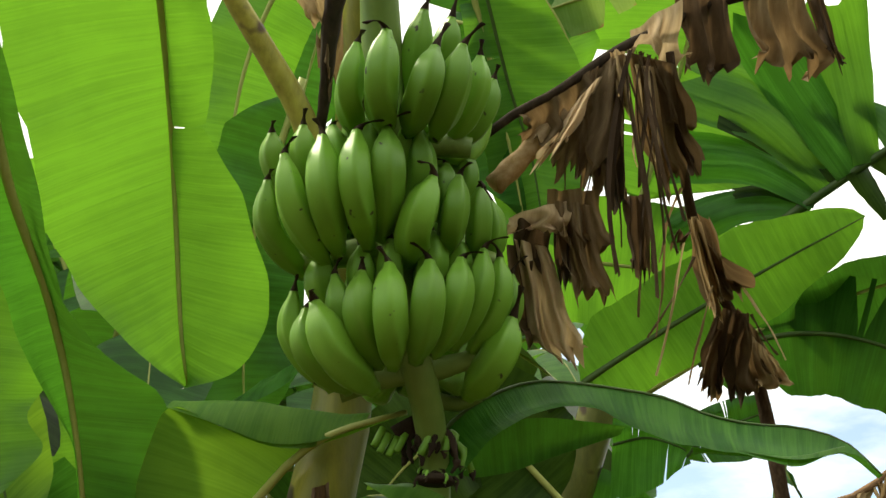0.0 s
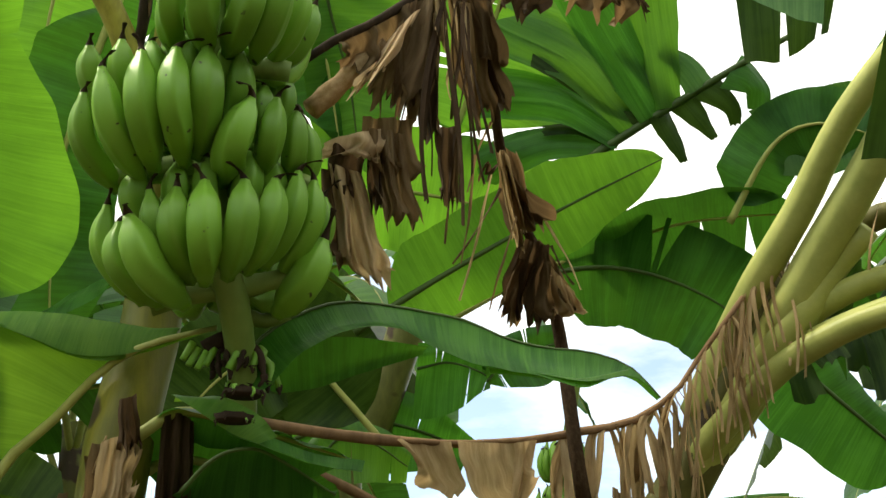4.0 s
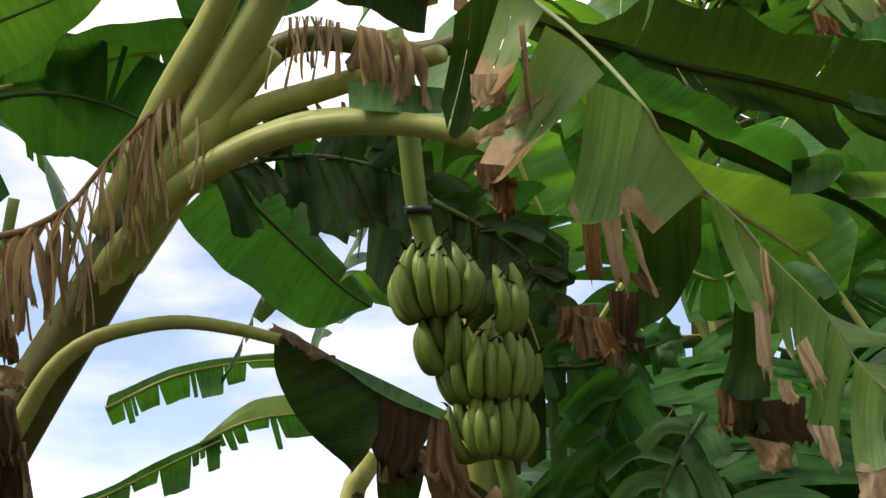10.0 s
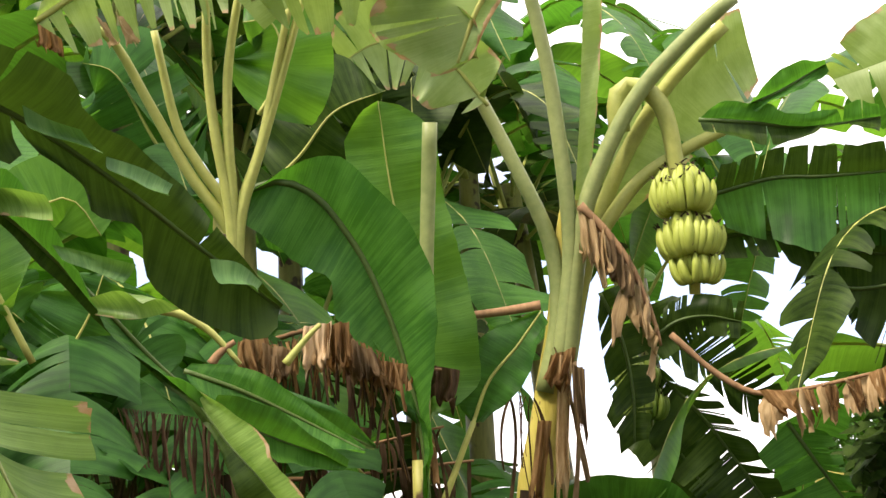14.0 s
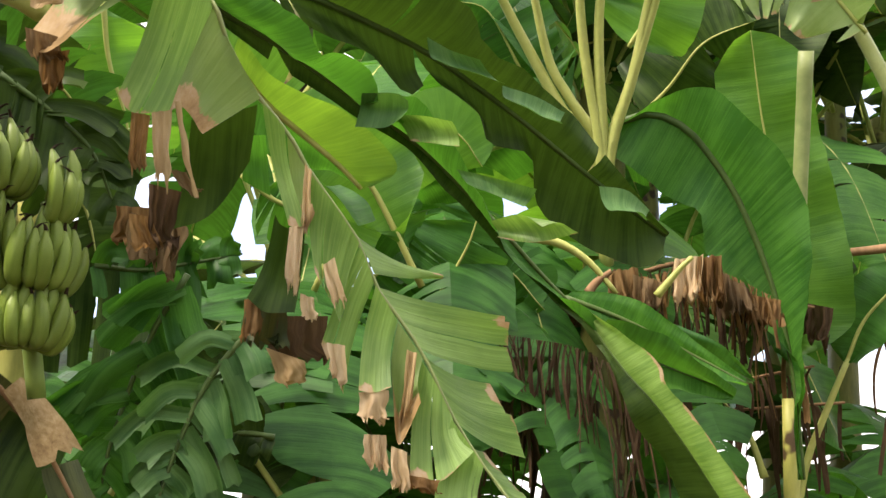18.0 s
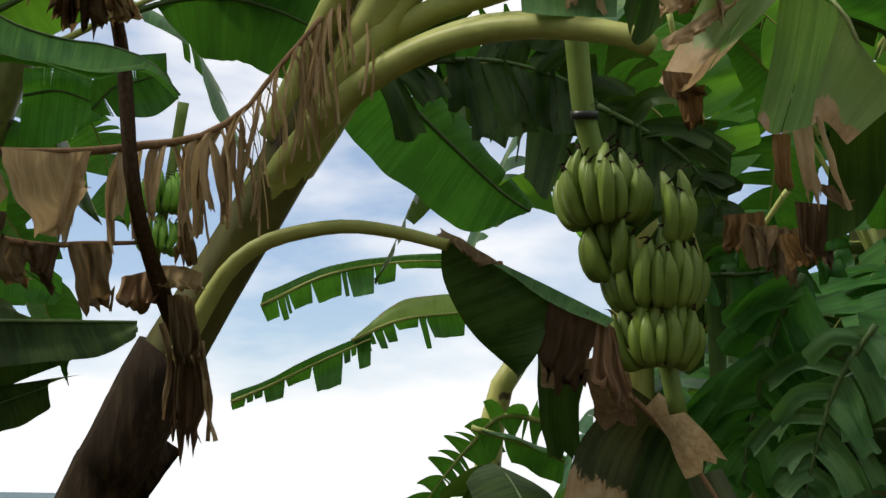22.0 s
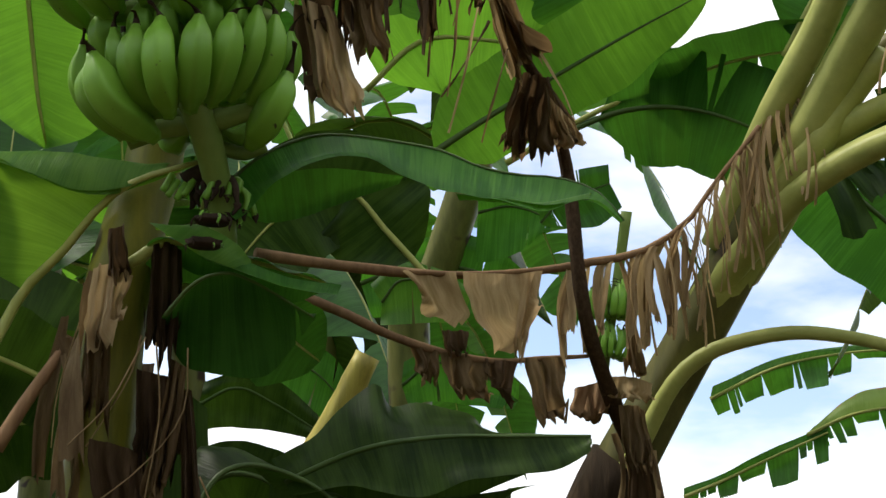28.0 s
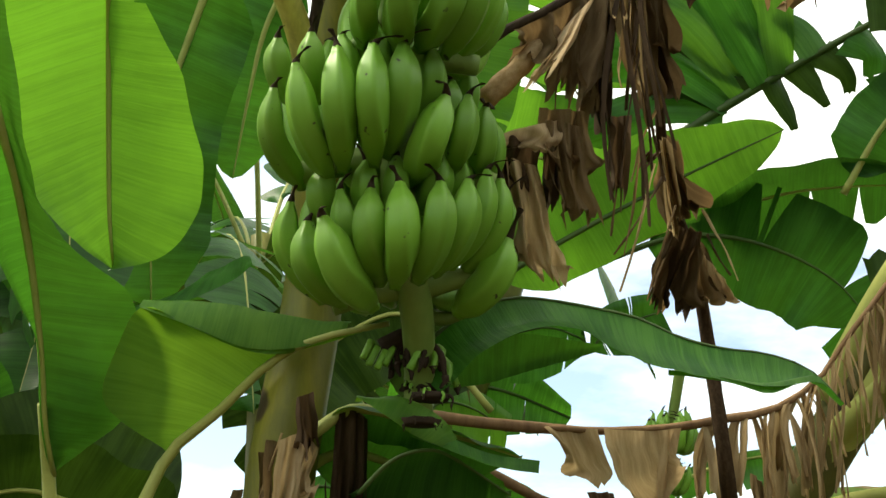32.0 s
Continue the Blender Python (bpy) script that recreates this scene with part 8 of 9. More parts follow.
leaf(plant_e, [(2.113, 2.357, 1.440), (2.185, 2.287, 1.629), (2.233, 2.224, 1.793), (2.280, 2.159, 1.903)], 0.110, LEAF_SHADED, up=facing(40, 0.4), tears=(9, 9), gap=0.3, lobes=25, seed=87, hang=(0.4, 0.4))
leaf(plant_e, [(2.348, 2.551, 1.471), (2.454, 2.452, 1.561), (2.598, 2.304, 1.654), (2.718, 2.171, 1.642)], 0.075, LEAF_SHADED, up=facing(44, 0.9), seed=88, hang=(0.4, 0.4))
leaf(plant_e, [(3.088, 2.313, 1.915), (3.150, 2.193, 2.080), (3.183, 2.092, 2.242), (3.184, 2.031, 2.386)], 0.185, LEAF, up=facing(50, 0.5), tears=(7, 7), lobes=12, seed=89)
leaf(plant_e, [(2.502, 2.534, 2.320), (2.433, 2.640, 2.176), (2.324, 2.752, 2.092), (2.266, 2.822, 1.963)], 0.128, LEAF, up=facing(38, 0.6), tears=(6, 6), lobes=18, seed=90, hang=(0.5, 0.5))
leaf(plant_e, [(2.717, 2.572, 2.437), (2.827, 2.489, 2.358), (2.933, 2.358, 2.391), (3.085, 2.225, 2.244)], 0.152, LEAF, up=facing(45, 0.6), tears=(6, 6), lobes=18, seed=91, hang=(0.5, 0.5))
leaf(plant_e, [(3.147, 2.494, 2.183), (3.270, 2.323, 2.234), (3.407, 2.124, 2.248), (3.509, 2.013, 2.109)], 0.142, LEAF, up=facing(50, 0.6), tears=(5, 6), lobes=18, seed=92, hang=(0.4, 0.4))
hanging_strips(plant_e, [(1.768, 1.905, 2.026), (1.805, 1.876, 2.016), (1.849, 1.839, 2.007)], 8, (0.06, 0.12), (0.03, 0.06), DRY, 11)

# ---- fan of pale stalks ----
plant_f = thing("banana_plant", (3.935, 2.083, 0), "banana plant with fanned pale stalks above dead leaves", "banana plant")
part("pseudostem", tube("pseudostem", [plant_f.location, *[(3.961, 2.057, 1.829), (3.922, 2.025, 2.206), (3.845, 1.988, 2.584), (3.807, 1.967, 2.734)]], 0.11, 0.07, STEM_OLIVE, 14, 20, 5, 0.04, 0.08, seed=9), plant_f)
stalk(plant_f, [(3.862, 1.987, 2.310), (3.793, 1.961, 2.609), (3.655, 2.052, 2.831), (3.516, 2.118, 3.046), (3.390, 2.169, 3.219), (3.287, 2.256, 3.282)], 0.026, 0.013)
stalk(plant_f, [(3.862, 1.987, 2.310), (3.780, 1.952, 2.664), (3.671, 2.017, 2.849), (3.591, 2.055, 2.976), (3.452, 2.052, 3.255)], 0.026, 0.013)
stalk(plant_f, [(3.820, 1.962, 2.299), (3.729, 1.932, 2.668), (3.624, 1.929, 2.940), (3.539, 1.906, 3.150), (3.434, 1.847, 3.402)], 0.026, 0.013)
stalk(plant_f, [(3.820, 1.962, 2.299), (3.734, 1.924, 2.668), (3.652, 1.896, 2.921), (3.575, 1.847, 3.149), (3.483, 1.734, 3.433)], 0.026, 0.013)
stalk(plant_f, [(3.820, 1.962, 2.299), (3.744, 1.908, 2.668), (3.719, 1.822, 2.866), (3.670, 1.699, 3.128), (3.599, 1.564, 3.396)], 0.026, 0.013)
stalk(plant_f, [(3.820, 1.962, 2.299), (3.748, 1.911, 2.650), (3.713, 1.806, 2.901), (3.668, 1.731, 3.094), (3.600, 1.631, 3.331)], 0.026, 0.013)
leaf(plant_f, [(3.380, 1.656, 3.246), (3.440, 1.483, 3.304), (3.515, 1.320, 3.312), (3.623, 1.179, 3.222), (3.749, 1.049, 3.063)], 0.182, LEAF_PALE, up=facing(62, 0.9), fold=(0, -20), hang=(0.2, 0.7), tears=(6, 8), seed=103, start=0.02)
leaf(plant_f, [(3.843, 1.888, 3.063), (3.832, 1.786, 3.207), (3.758, 1.785, 3.351), (3.709, 1.871, 3.353)], 0.200, LEAF_YOUNG, up=facing(60, 0.4), seed=105, start=0.02)
leaf(plant_f, [(4.157, 2.125, 2.852), (4.202, 1.925, 3.028), (4.211, 1.779, 3.182), (4.267, 1.591, 3.251)], 0.213, LEAF_SHADED, up=facing(62, 0.4), seed=106, start=0.05, tears=(2, 3))
leaf(plant_f, [(4.070, 2.219, 2.935), (3.950, 2.342, 3.036), (3.773, 2.423, 3.289), (3.687, 2.514, 3.325)], 0.234, LEAF, up=facing(58, 0.4), tears=(8, 8), seed=107, start=0.05)
leaf(plant_f, [(3.899, 2.250, 2.141), (3.985, 2.104, 2.138), (4.101, 1.907, 2.057), (4.209, 1.706, 1.935)], 0.117, LEAF, up=facing(62, 1), fold=(10, -20), hang=(0.2, 0.4), seed=108, start=0.02)
for i, row in enumerate(([(4.049, 2.139, 2.308), (4.119, 1.998, 2.334), (4.184, 1.854, 2.360), (4.298, 1.648, 2.235), (4.373, 1.464, 2.208)], [(3.843, 2.686, 2.173), (3.958, 2.535, 2.134), (4.071, 2.354, 2.151), (4.177, 2.189, 2.088)], [(4.071, 2.562, 2.068), (4.262, 2.260, 2.021), (4.433, 1.936, 1.969), (4.583, 1.548, 2.035)], [(4.145, 2.828, 1.972), (4.373, 2.489, 1.922), (4.575, 2.121, 1.888), (4.816, 1.523, 1.926)])):
    dry_leaf(plant_f, row, 16 if i == 0 else 44, (0.14, 0.46), (0.006, 0.034), DRY_RUST if i == 0 else DRY if i == 1 else DRY_DARK, 0.012, RACHIS, (0, 1), 20 + i, "skirt of dead brown leaf shreds")
comb = sheet(plant_f, [(3.124, 2.259, 3.195), (3.182, 2.107, 3.298), (3.266, 1.946, 3.351), (3.384, 1.740, 3.375)], [(3.146, 2.205, 3.111), (3.256, 2.070, 3.100), (3.342, 1.910, 3.147), (3.436, 1.733, 3.180)], LEAF_PALE, 270, 0.08, 0.02, tears=11, gap=0.7, lobes=0.3, ragged=0.3, rib_r=0.012, label="pale leaf torn like a comb")
sheet(comb, [(3.124, 2.259, 3.195), (3.182, 2.107, 3.298), (3.266, 1.946, 3.351), (3.384, 1.740, 3.375)], [(3.107, 2.255, 3.227), (3.154, 2.109, 3.341), (3.244, 1.931, 3.402), (3.350, 1.718, 3.450)], LEAF_PALE, 271, 0.08, 0.02, tears=6, gap=0.3, lobes=0.2, name="half_blade")
sheet(plant_f, [(3.245, 1.866, 3.364), (3.357, 1.746, 3.304), (3.475, 1.661, 3.183)], [(3.275, 1.757, 3.426), (3.396, 1.621, 3.363), (3.499, 1.536, 3.264)], LEAF_PALE, 272, 0.08, 0.02, tears=3, gap=0.3, lobes=0.2)
sheet(plant_f, [(3.577, 0.847, 3.303), (3.599, 0.983, 3.179), (3.643, 1.083, 3.017)], [(3.479, 1.091, 3.328), (3.480, 1.301, 3.166), (3.568, 1.243, 3.042), (3.641, 1.136, 2.975)], LEAF_PALE, 273, 0.08, 0.02, tears=3, gap=0.15, lobes=0.15, rib_r=0.014)
sheet(plant_f, [(3.577, 0.847, 3.303), (3.599, 0.983, 3.179), (3.643, 1.083, 3.017)], [(3.597, 0.792, 3.297), (3.624, 0.939, 3.159), (3.653, 1.043, 3.026)], LEAF_TORN, 274, 0.08, 0.02)
rag(plant_f, [(3.094, 2.227, 3.169), (3.153, 2.182, 3.132)], [(3.132, 2.244, 3.080), (3.192, 2.189, 3.050)], DRY_RUST, 275, 2, 0.02, 0.5)
for k, row in enumerate(([(3.187, 2.087, 3.200), (3.249, 2.065, 3.120)], [(3.212, 2.039, 3.218), (3.285, 2.014, 3.121)])):
    rag(plant_f, [row[0], row[0] + np.array((0.05, 0, 0))], [row[1], row[1] + np.array((0.04, 0, 0))], DRY_PALE, 276 + k, 1, 0.01)
rag(plant_f, [(3.848, 2.219, 2.199), (3.912, 2.106, 2.212)], [(3.816, 2.210, 2.080), (3.873, 2.109, 2.097)], DRY_RUST, 280, 3, 0.03, 0.6)
rag(plant_f, [(3.906, 2.113, 2.225), (3.968, 1.996, 2.238)], [(3.876, 2.107, 2.088), (3.931, 2.003, 2.104)], DRY_PALE, 281, 3, 0.03, 0.6)
rag(plant_f, [(3.957, 2.012, 2.251), (4.007, 1.910, 2.264)], [(3.928, 2.008, 2.104), (3.972, 1.920, 2.120)], DRY_RUST, 282, 3, 0.03, 0.6)
rag(plant_f, [(4.021, 1.907, 2.202), (4.061, 1.820, 2.214)], [(3.987, 1.903, 2.082), (4.020, 1.829, 2.099)], DRY, 283, 3, 0.03, 0.6)
rag(plant_f, [(4.039, 1.829, 2.304), (4.085, 1.724, 2.316)], [(4.010, 1.829, 2.164), (4.050, 1.737, 2.180)], DRY_RUST, 284, 3, 0.03, 0.6)
rag(plant_f, [(4.074, 1.750, 2.311), (4.111, 1.661, 2.323)], [(4.048, 1.754, 2.143), (4.080, 1.678, 2.159)], DRY_PALE, 285, 3, 0.03, 0.6)
rag(plant_f, [(4.109, 1.672, 2.308), (4.144, 1.582, 2.320)], [(4.087, 1.678, 2.112), (4.117, 1.602, 2.128)], DRY_RUST, 286, 3, 0.03, 0.6)
rag(plant_f, [(4.145, 1.605, 2.268), (4.172, 1.532, 2.280)], [(4.120, 1.611, 2.082), (4.142, 1.552, 2.098)], DRY, 287, 3, 0.03, 0.6)
rag(plant_f, [(4.177, 1.546, 2.227), (4.202, 1.473, 2.240)], [(4.147, 1.551, 2.070), (4.167, 1.491, 2.086)], DRY_RUST, 288, 3, 0.03, 0.6)
rag(plant_f, [(4.103, 1.690, 2.299), (4.124, 1.636, 2.313)], [(4.071, 1.690, 2.178), (4.086, 1.648, 2.196)], DRY_PALE, 289, 3, 0.03, 0.6)
rag(plant_f, [(4.057, 1.796, 2.293), (4.079, 1.742, 2.307)], [(4.022, 1.792, 2.191), (4.038, 1.751, 2.208)], DRY_RUST, 290, 3, 0.03, 0.6)
part("pseudostem", tube("pseudostem", [(plant_f.location.x - 0.3, plant_f.location.y + 0.2, 0), *[(4.244, 2.343, 1.703), (4.202, 2.364, 2.024), (4.162, 2.364, 2.265)]], 0.1, 0.08, BARK, 12, 12, 5, 0.05, 0.15, seed=10), plant_f)


# the wide skirt of dead leaves under the fan
for k, (over, under, m) in enumerate((
        ([(3.654, 1.865, 2.242), (3.696, 1.784, 2.257)], [(3.643, 1.842, 2.074), (3.701, 1.753, 2.036)], DRY_RUST), ([(3.649, 1.779, 2.221), (3.704, 1.688, 2.200)], [(3.633, 1.765, 2.056), (3.666, 1.702, 2.063)], DRY), ([(3.658, 1.640, 2.259), (3.695, 1.560, 2.273)], [(3.643, 1.641, 2.053), (3.679, 1.560, 2.084)], PAPER), ([(3.689, 1.577, 2.265), (3.719, 1.512, 2.271)], [(3.678, 1.570, 2.059), (3.715, 1.502, 2.039)], DRY_RUST),
        ([(3.763, 1.555, 2.239), (3.817, 1.465, 2.182)], [(3.751, 1.539, 2.056), (3.801, 1.437, 2.043)], DRY), ([(3.857, 1.504, 2.174), (3.907, 1.400, 2.152)], [(3.879, 1.512, 2.033), (3.921, 1.413, 2.046)], DRY_RUST), 
        ([(4.388, 1.528, 2.236), (4.435, 1.419, 2.210)], [(4.410, 1.549, 2.059), (4.449, 1.459, 2.034)], DRY_DARK), ([(4.089, 1.770, 2.045), (4.151, 1.651, 2.021)], [(4.103, 1.784, 1.894), (4.171, 1.648, 1.870)], DRY_DARK), ([(4.018, 1.882, 2.125), (4.092, 1.747, 2.101)], [(4.038, 1.900, 1.936), (4.103, 1.784, 1.894)], LEAF_SHADED))):
    rag(plant_f, over, under, m, 430 + k, 2, 0.03, 0.6)
hanging_strips(plant_f, [(3.654, 1.865, 2.242), (3.718, 1.756, 2.229), (3.778, 1.622, 2.277), (3.833, 1.530, 2.229), (3.904, 1.408, 2.152)], 46, (0.10, 0.26), (0.004, 0.018), DRY_RUST, 15)
# the dark strips paint in the shade inside the skirt
hanging_strips(plant_f, [(3.704, 1.873, 2.260), (3.777, 1.747, 2.247), (3.843, 1.614, 2.260), (3.927, 1.477, 2.163)], 46, (0.14, 0.36), (0.004, 0.022), DRY_DARK, 16)
hanging_strips(plant_f, [(3.155, 1.967, 1.986), (3.258, 1.882, 1.973), (3.360, 1.792, 1.951), (3.499, 1.647, 1.853)], 60, (0.15, 0.5), (0.004, 0.016), DRY_DARK, 17)
dark_low = sheet(plant_f, [(2.943, 1.556, 1.994), (3.020, 1.443, 1.948), (3.104, 1.310, 1.879), (3.170, 1.193, 1.810)], [(2.937, 1.561, 2.008), (3.000, 1.464, 1.991), (3.076, 1.342, 1.944), (3.128, 1.256, 1.898), (3.171, 1.189, 1.814)], LEAF, 450, 0.08, 0.02, rib_r=0.006, rib_mat=RIB_DARK, label="dark green leaf over the dead skirt")
sheet(dark_low, [(2.943, 1.556, 1.994), (3.020, 1.443, 1.948), (3.104, 1.310, 1.879), (3.170, 1.193, 1.810)], [(2.949, 1.552, 1.972), (3.013, 1.474, 1.885), (3.083, 1.367, 1.817), (3.129, 1.276, 1.821), (3.170, 1.195, 1.806)], LEAF_SHADED, 451, 0.08, 0.02, name="half_blade")
for k, row in enumerate(([(2.928, 1.694, 2.188), (2.972, 1.634, 2.172), (3.020, 1.577, 2.127), (3.072, 1.522, 2.045)], [(3.033, 1.586, 2.047), (3.040, 1.564, 2.075), (3.055, 1.528, 2.104)], [(3.564, 1.654, 2.131), (3.583, 1.583, 2.213), (3.594, 1.548, 2.245)])):
    part("dead_stalk", tube("dead_stalk", row, 0.014, 0.007, (RIB, RACHIS, RIB)[k], 8, 10), plant_f)

# ---- young plant with the broad clean leaf ----
plant_g = thing("banana_plant", (4.200, 1.535, 0), "young banana plant with one broad clean leaf", "banana plant")
part("pseudostem", tube("pseudostem", [plant_g.location, *[(4.293, 1.540, 1.256), (4.299, 1.536, 1.624), (4.284, 1.530, 1.889)]], 0.05, 0.025, STEM, 12, 14, seed=11), plant_g)
leaf(plant_g, [(4.489, 1.596, 1.669), (4.448, 1.545, 2.226), (4.398, 1.548, 2.467), (4.284, 1.587, 2.825), (4.159, 1.578, 3.169)], 0.214, LEAF_YOUNG, up=facing(68, 0.1), fold=(5, 5), start=0.25, base=0.1, tip=0.12, seed=112, rib=0.013, sides=(0.9, 0.7))
part("rolled_leaf", tube("rolled_leaf", [(4.375, 1.550, 1.976), (4.342, 1.509, 2.288), (4.285, 1.467, 2.600), (4.221, 1.421, 2.867), (4.165, 1.385, 3.053)], 0.024, 0.027, RIB_PALE, 12, 14, 3, 0.06), plant_g, "tightly rolled pale new leaf")
side = sheet(plant_g, [(4.616, 1.445, 2.046), (4.618, 1.376, 2.191), (4.631, 1.265, 2.308), (4.636, 1.164, 2.429)], [(4.612, 1.456, 2.051), (4.587, 1.496, 2.135), (4.580, 1.466, 2.246), (4.589, 1.375, 2.355), (4.632, 1.175, 2.434)], LEAF, 271, 0.06, 0.02, rib_r=0.010, rib_mat=RIB, label="small dark green leaf beside the stem")
sheet(side, [(4.616, 1.445, 2.046), (4.618, 1.376, 2.191), (4.631, 1.265, 2.308), (4.636, 1.164, 2.429)], [(4.574, 1.413, 2.044), (4.611, 1.252, 2.133), (4.614, 1.197, 2.215), (4.594, 1.150, 2.395)], LEAF, 272, 0.06, 0.02, name="half_blade")
part("leaf_stalk", tube("leaf_stalk", [(4.618, 1.436, 2.060), (4.609, 1.521, 1.870), (4.593, 1.602, 1.661), (4.566, 1.664, 1.241)], 0.012, 0.02, RIB, 8, 10, groove=0.2), plant_g)
leaf(plant_g, [(4.268, 1.616, 1.628), (4.241, 1.662, 1.781), (4.196, 1.744, 1.898)], 0.016, LEAF, start=0.9, seed=114, rib=0.018)

R5 = [(3.794, 1.938, 2.773), (3.868, 1.767, 2.810), (3.989, 1.630, 2.633), (4.082, 1.552, 2.407), (4.142, 1.507, 2.199), (4.186, 1.478, 1.982), (4.219, 1.466, 1.619)]
broad = sheet(plant_g, R5, [(3.750, 1.914, 2.764), (3.846, 1.641, 2.871), (3.943, 1.498, 2.771), (4.037, 1.401, 2.590), (4.103, 1.362, 2.390), (4.131, 1.389, 2.205), (4.147, 1.432, 2.003), (4.172, 1.449, 1.618)], LEAF_MID, 260, 0.04, 0.02, rib_r=0.016, rib_mat=RIB_DARK, label="broad clean green young leaf")
sheet(broad, R5, [(3.752, 1.919, 2.749), (3.793, 1.905, 2.651), (3.904, 1.759, 2.528), (3.949, 1.688, 2.485), (3.985, 1.682, 2.346), (4.074, 1.558, 2.166), (4.135, 1.469, 1.986), (4.172, 1.449, 1.618)], LEAF_MID, 261, 0.04, 0.02, name="half_blade")
sheet(plant_g, [(2.739, 1.479, 1.978), (2.807, 1.372, 1.931), (2.867, 1.272, 1.873), (2.946, 1.120, 1.779)], [(2.745, 1.463, 1.995), (2.819, 1.334, 1.974), (2.901, 1.201, 1.860), (2.946, 1.117, 1.787)], LEAF_MID, 262, 0.06, 0.01, rib_r=0.008, rib_mat=RIB_DARK)
sheet(plant_g, [(2.739, 1.479, 1.978), (2.807, 1.372, 1.931), (2.867, 1.272, 1.873), (2.946, 1.120, 1.779)], [(2.718, 1.434, 1.913), (2.781, 1.345, 1.819), (2.833, 1.243, 1.805), (2.901, 1.102, 1.761)], LEAF_MID, 263, 0.06, 0.01)

# ---- tall plant with the ripe-pale bunch ----
plant_h = thing("banana_plant", (5.283, 1.497, 0), "tall banana plant with yellow pseudostem and brown peeling sheaths", "banana plant")
part("pseudostem", tube("pseudostem", [plant_h.location, *[(5.371, 1.478, 1.635), (5.364, 1.386, 2.096), (5.332, 1.292, 2.467), (5.278, 1.219, 2.790), (5.230, 1.154, 3.017)]], 0.10, 0.06, STEM_YELLOW, 14, 26, 5, 0.04, 0.1, seed=12), plant_h)
sheaths(plant_f, [plant_f.location, *[(3.961, 2.057, 1.829), (3.922, 2.025, 2.206), (3.872, 2.000, 2.471)]], 0.11, 0.08, 14, 33, BARK)
sheaths(plant_h, [plant_h.location, *[(5.371, 1.478, 1.635), (5.364, 1.386, 2.096), (5.339, 1.297, 2.420)]], 0.10, 0.075, 7, 21, BARK)
stalk(plant_h, [(5.301, 1.360, 2.230), (5.268, 1.269, 2.551), (5.197, 1.267, 2.851), (5.066, 1.368, 3.188), (4.916, 1.476, 3.492), (4.820, 1.559, 3.647), (4.737, 1.621, 3.775)], 0.046, 0.026, RIB_PALE)
stalk(plant_h, [(5.257, 1.282, 2.311), (5.198, 1.186, 2.720), (5.130, 1.160, 2.990), (5.019, 1.151, 3.323), (4.932, 1.150, 3.538), (4.822, 1.164, 3.768), (4.64, 1.19, 4.06), (4.42, 1.23, 4.30)], 0.042, 0.028, RIB_PALE)
stalk(plant_h, [(5.263, 1.260, 2.310), (5.202, 1.168, 2.718), (5.154, 1.091, 2.963), (5.107, 0.956, 3.197), (5.063, 0.791, 3.398), (5.021, 0.551, 3.581), (4.994, 0.382, 3.681)], 0.042, 0.032, RIB_PALE)
stalk(plant_h, [(5.406, 1.296, 2.333), (5.353, 1.167, 2.751), (5.290, 0.991, 3.109), (5.228, 0.764, 3.403), (5.197, 0.606, 3.538), (5.168, 0.453, 3.647)], 0.04, 0.03, RIB)
stalk(plant_h, [(5.359, 1.284, 2.325), (5.306, 1.156, 2.739), (5.271, 0.920, 3.043), (5.268, 0.696, 3.168), (5.268, 0.505, 3.235)], 0.04, 0.026, RIB)
sheet(plant_h, [(5.241, 1.165, 2.972), (5.134, 1.083, 3.350), (4.965, 0.986, 3.794), (4.74, 0.88, 4.22)], [(5.243, 1.104, 3.013), (5.155, 1.017, 3.342), (4.988, 0.912, 3.784), (4.76, 0.83, 4.22)], LEAF_PALE, 264, 0.15, 0.02)
sheet(plant_h, [(5.374, 1.110, 2.923), (5.311, 0.836, 3.292), (5.275, 0.576, 3.486), (5.252, 0.377, 3.591)], [(5.394, 0.965, 2.958), (5.380, 0.730, 3.133), (5.354, 0.487, 3.298), (5.315, 0.354, 3.436)], LEAF_PALE, 265, 0.08, 0.03, tears=2, gap=0.1)
sheet(plant_h, [(5.374, 1.110, 2.923), (5.311, 0.836, 3.292), (5.275, 0.576, 3.486), (5.252, 0.377, 3.591)], [(5.290, 1.004, 3.262), (5.225, 0.800, 3.534), (5.200, 0.595, 3.663), (5.197, 0.381, 3.720)], LEAF_PALE, 266, 0.08, 0.03, tears=2, gap=0.1)
leaf(plant_h, [(4.835, 1.383, 3.349), (4.707, 1.522, 3.545), (4.601, 1.722, 3.615), (4.551, 1.950, 3.517)], 0.208, LEAF_PALE, up=facing(68, 0.8), fold=(-10, -20), hang=(0.4, 0.4), tears=(4, 6), seed=122, start=0.02)
dry_leaf(plant_h, [(5.055, 1.092, 2.937), (5.098, 1.016, 2.842), (5.158, 0.925, 2.679), (5.219, 0.864, 2.450), (5.237, 0.852, 2.359)], 4, (0.15, 0.34), (0.03, 0.07), DRY_PALE, 0.02, RACHIS, (0, 1), 31, "dry straw-coloured leaf hanging beside the stem")
hanging_strips(plant_h, [(5.190, 1.283, 2.396), (5.214, 1.221, 2.346), (5.232, 1.181, 2.298)], 4, (0.3, 0.7), (0.03, 0.06), DRY, 14)
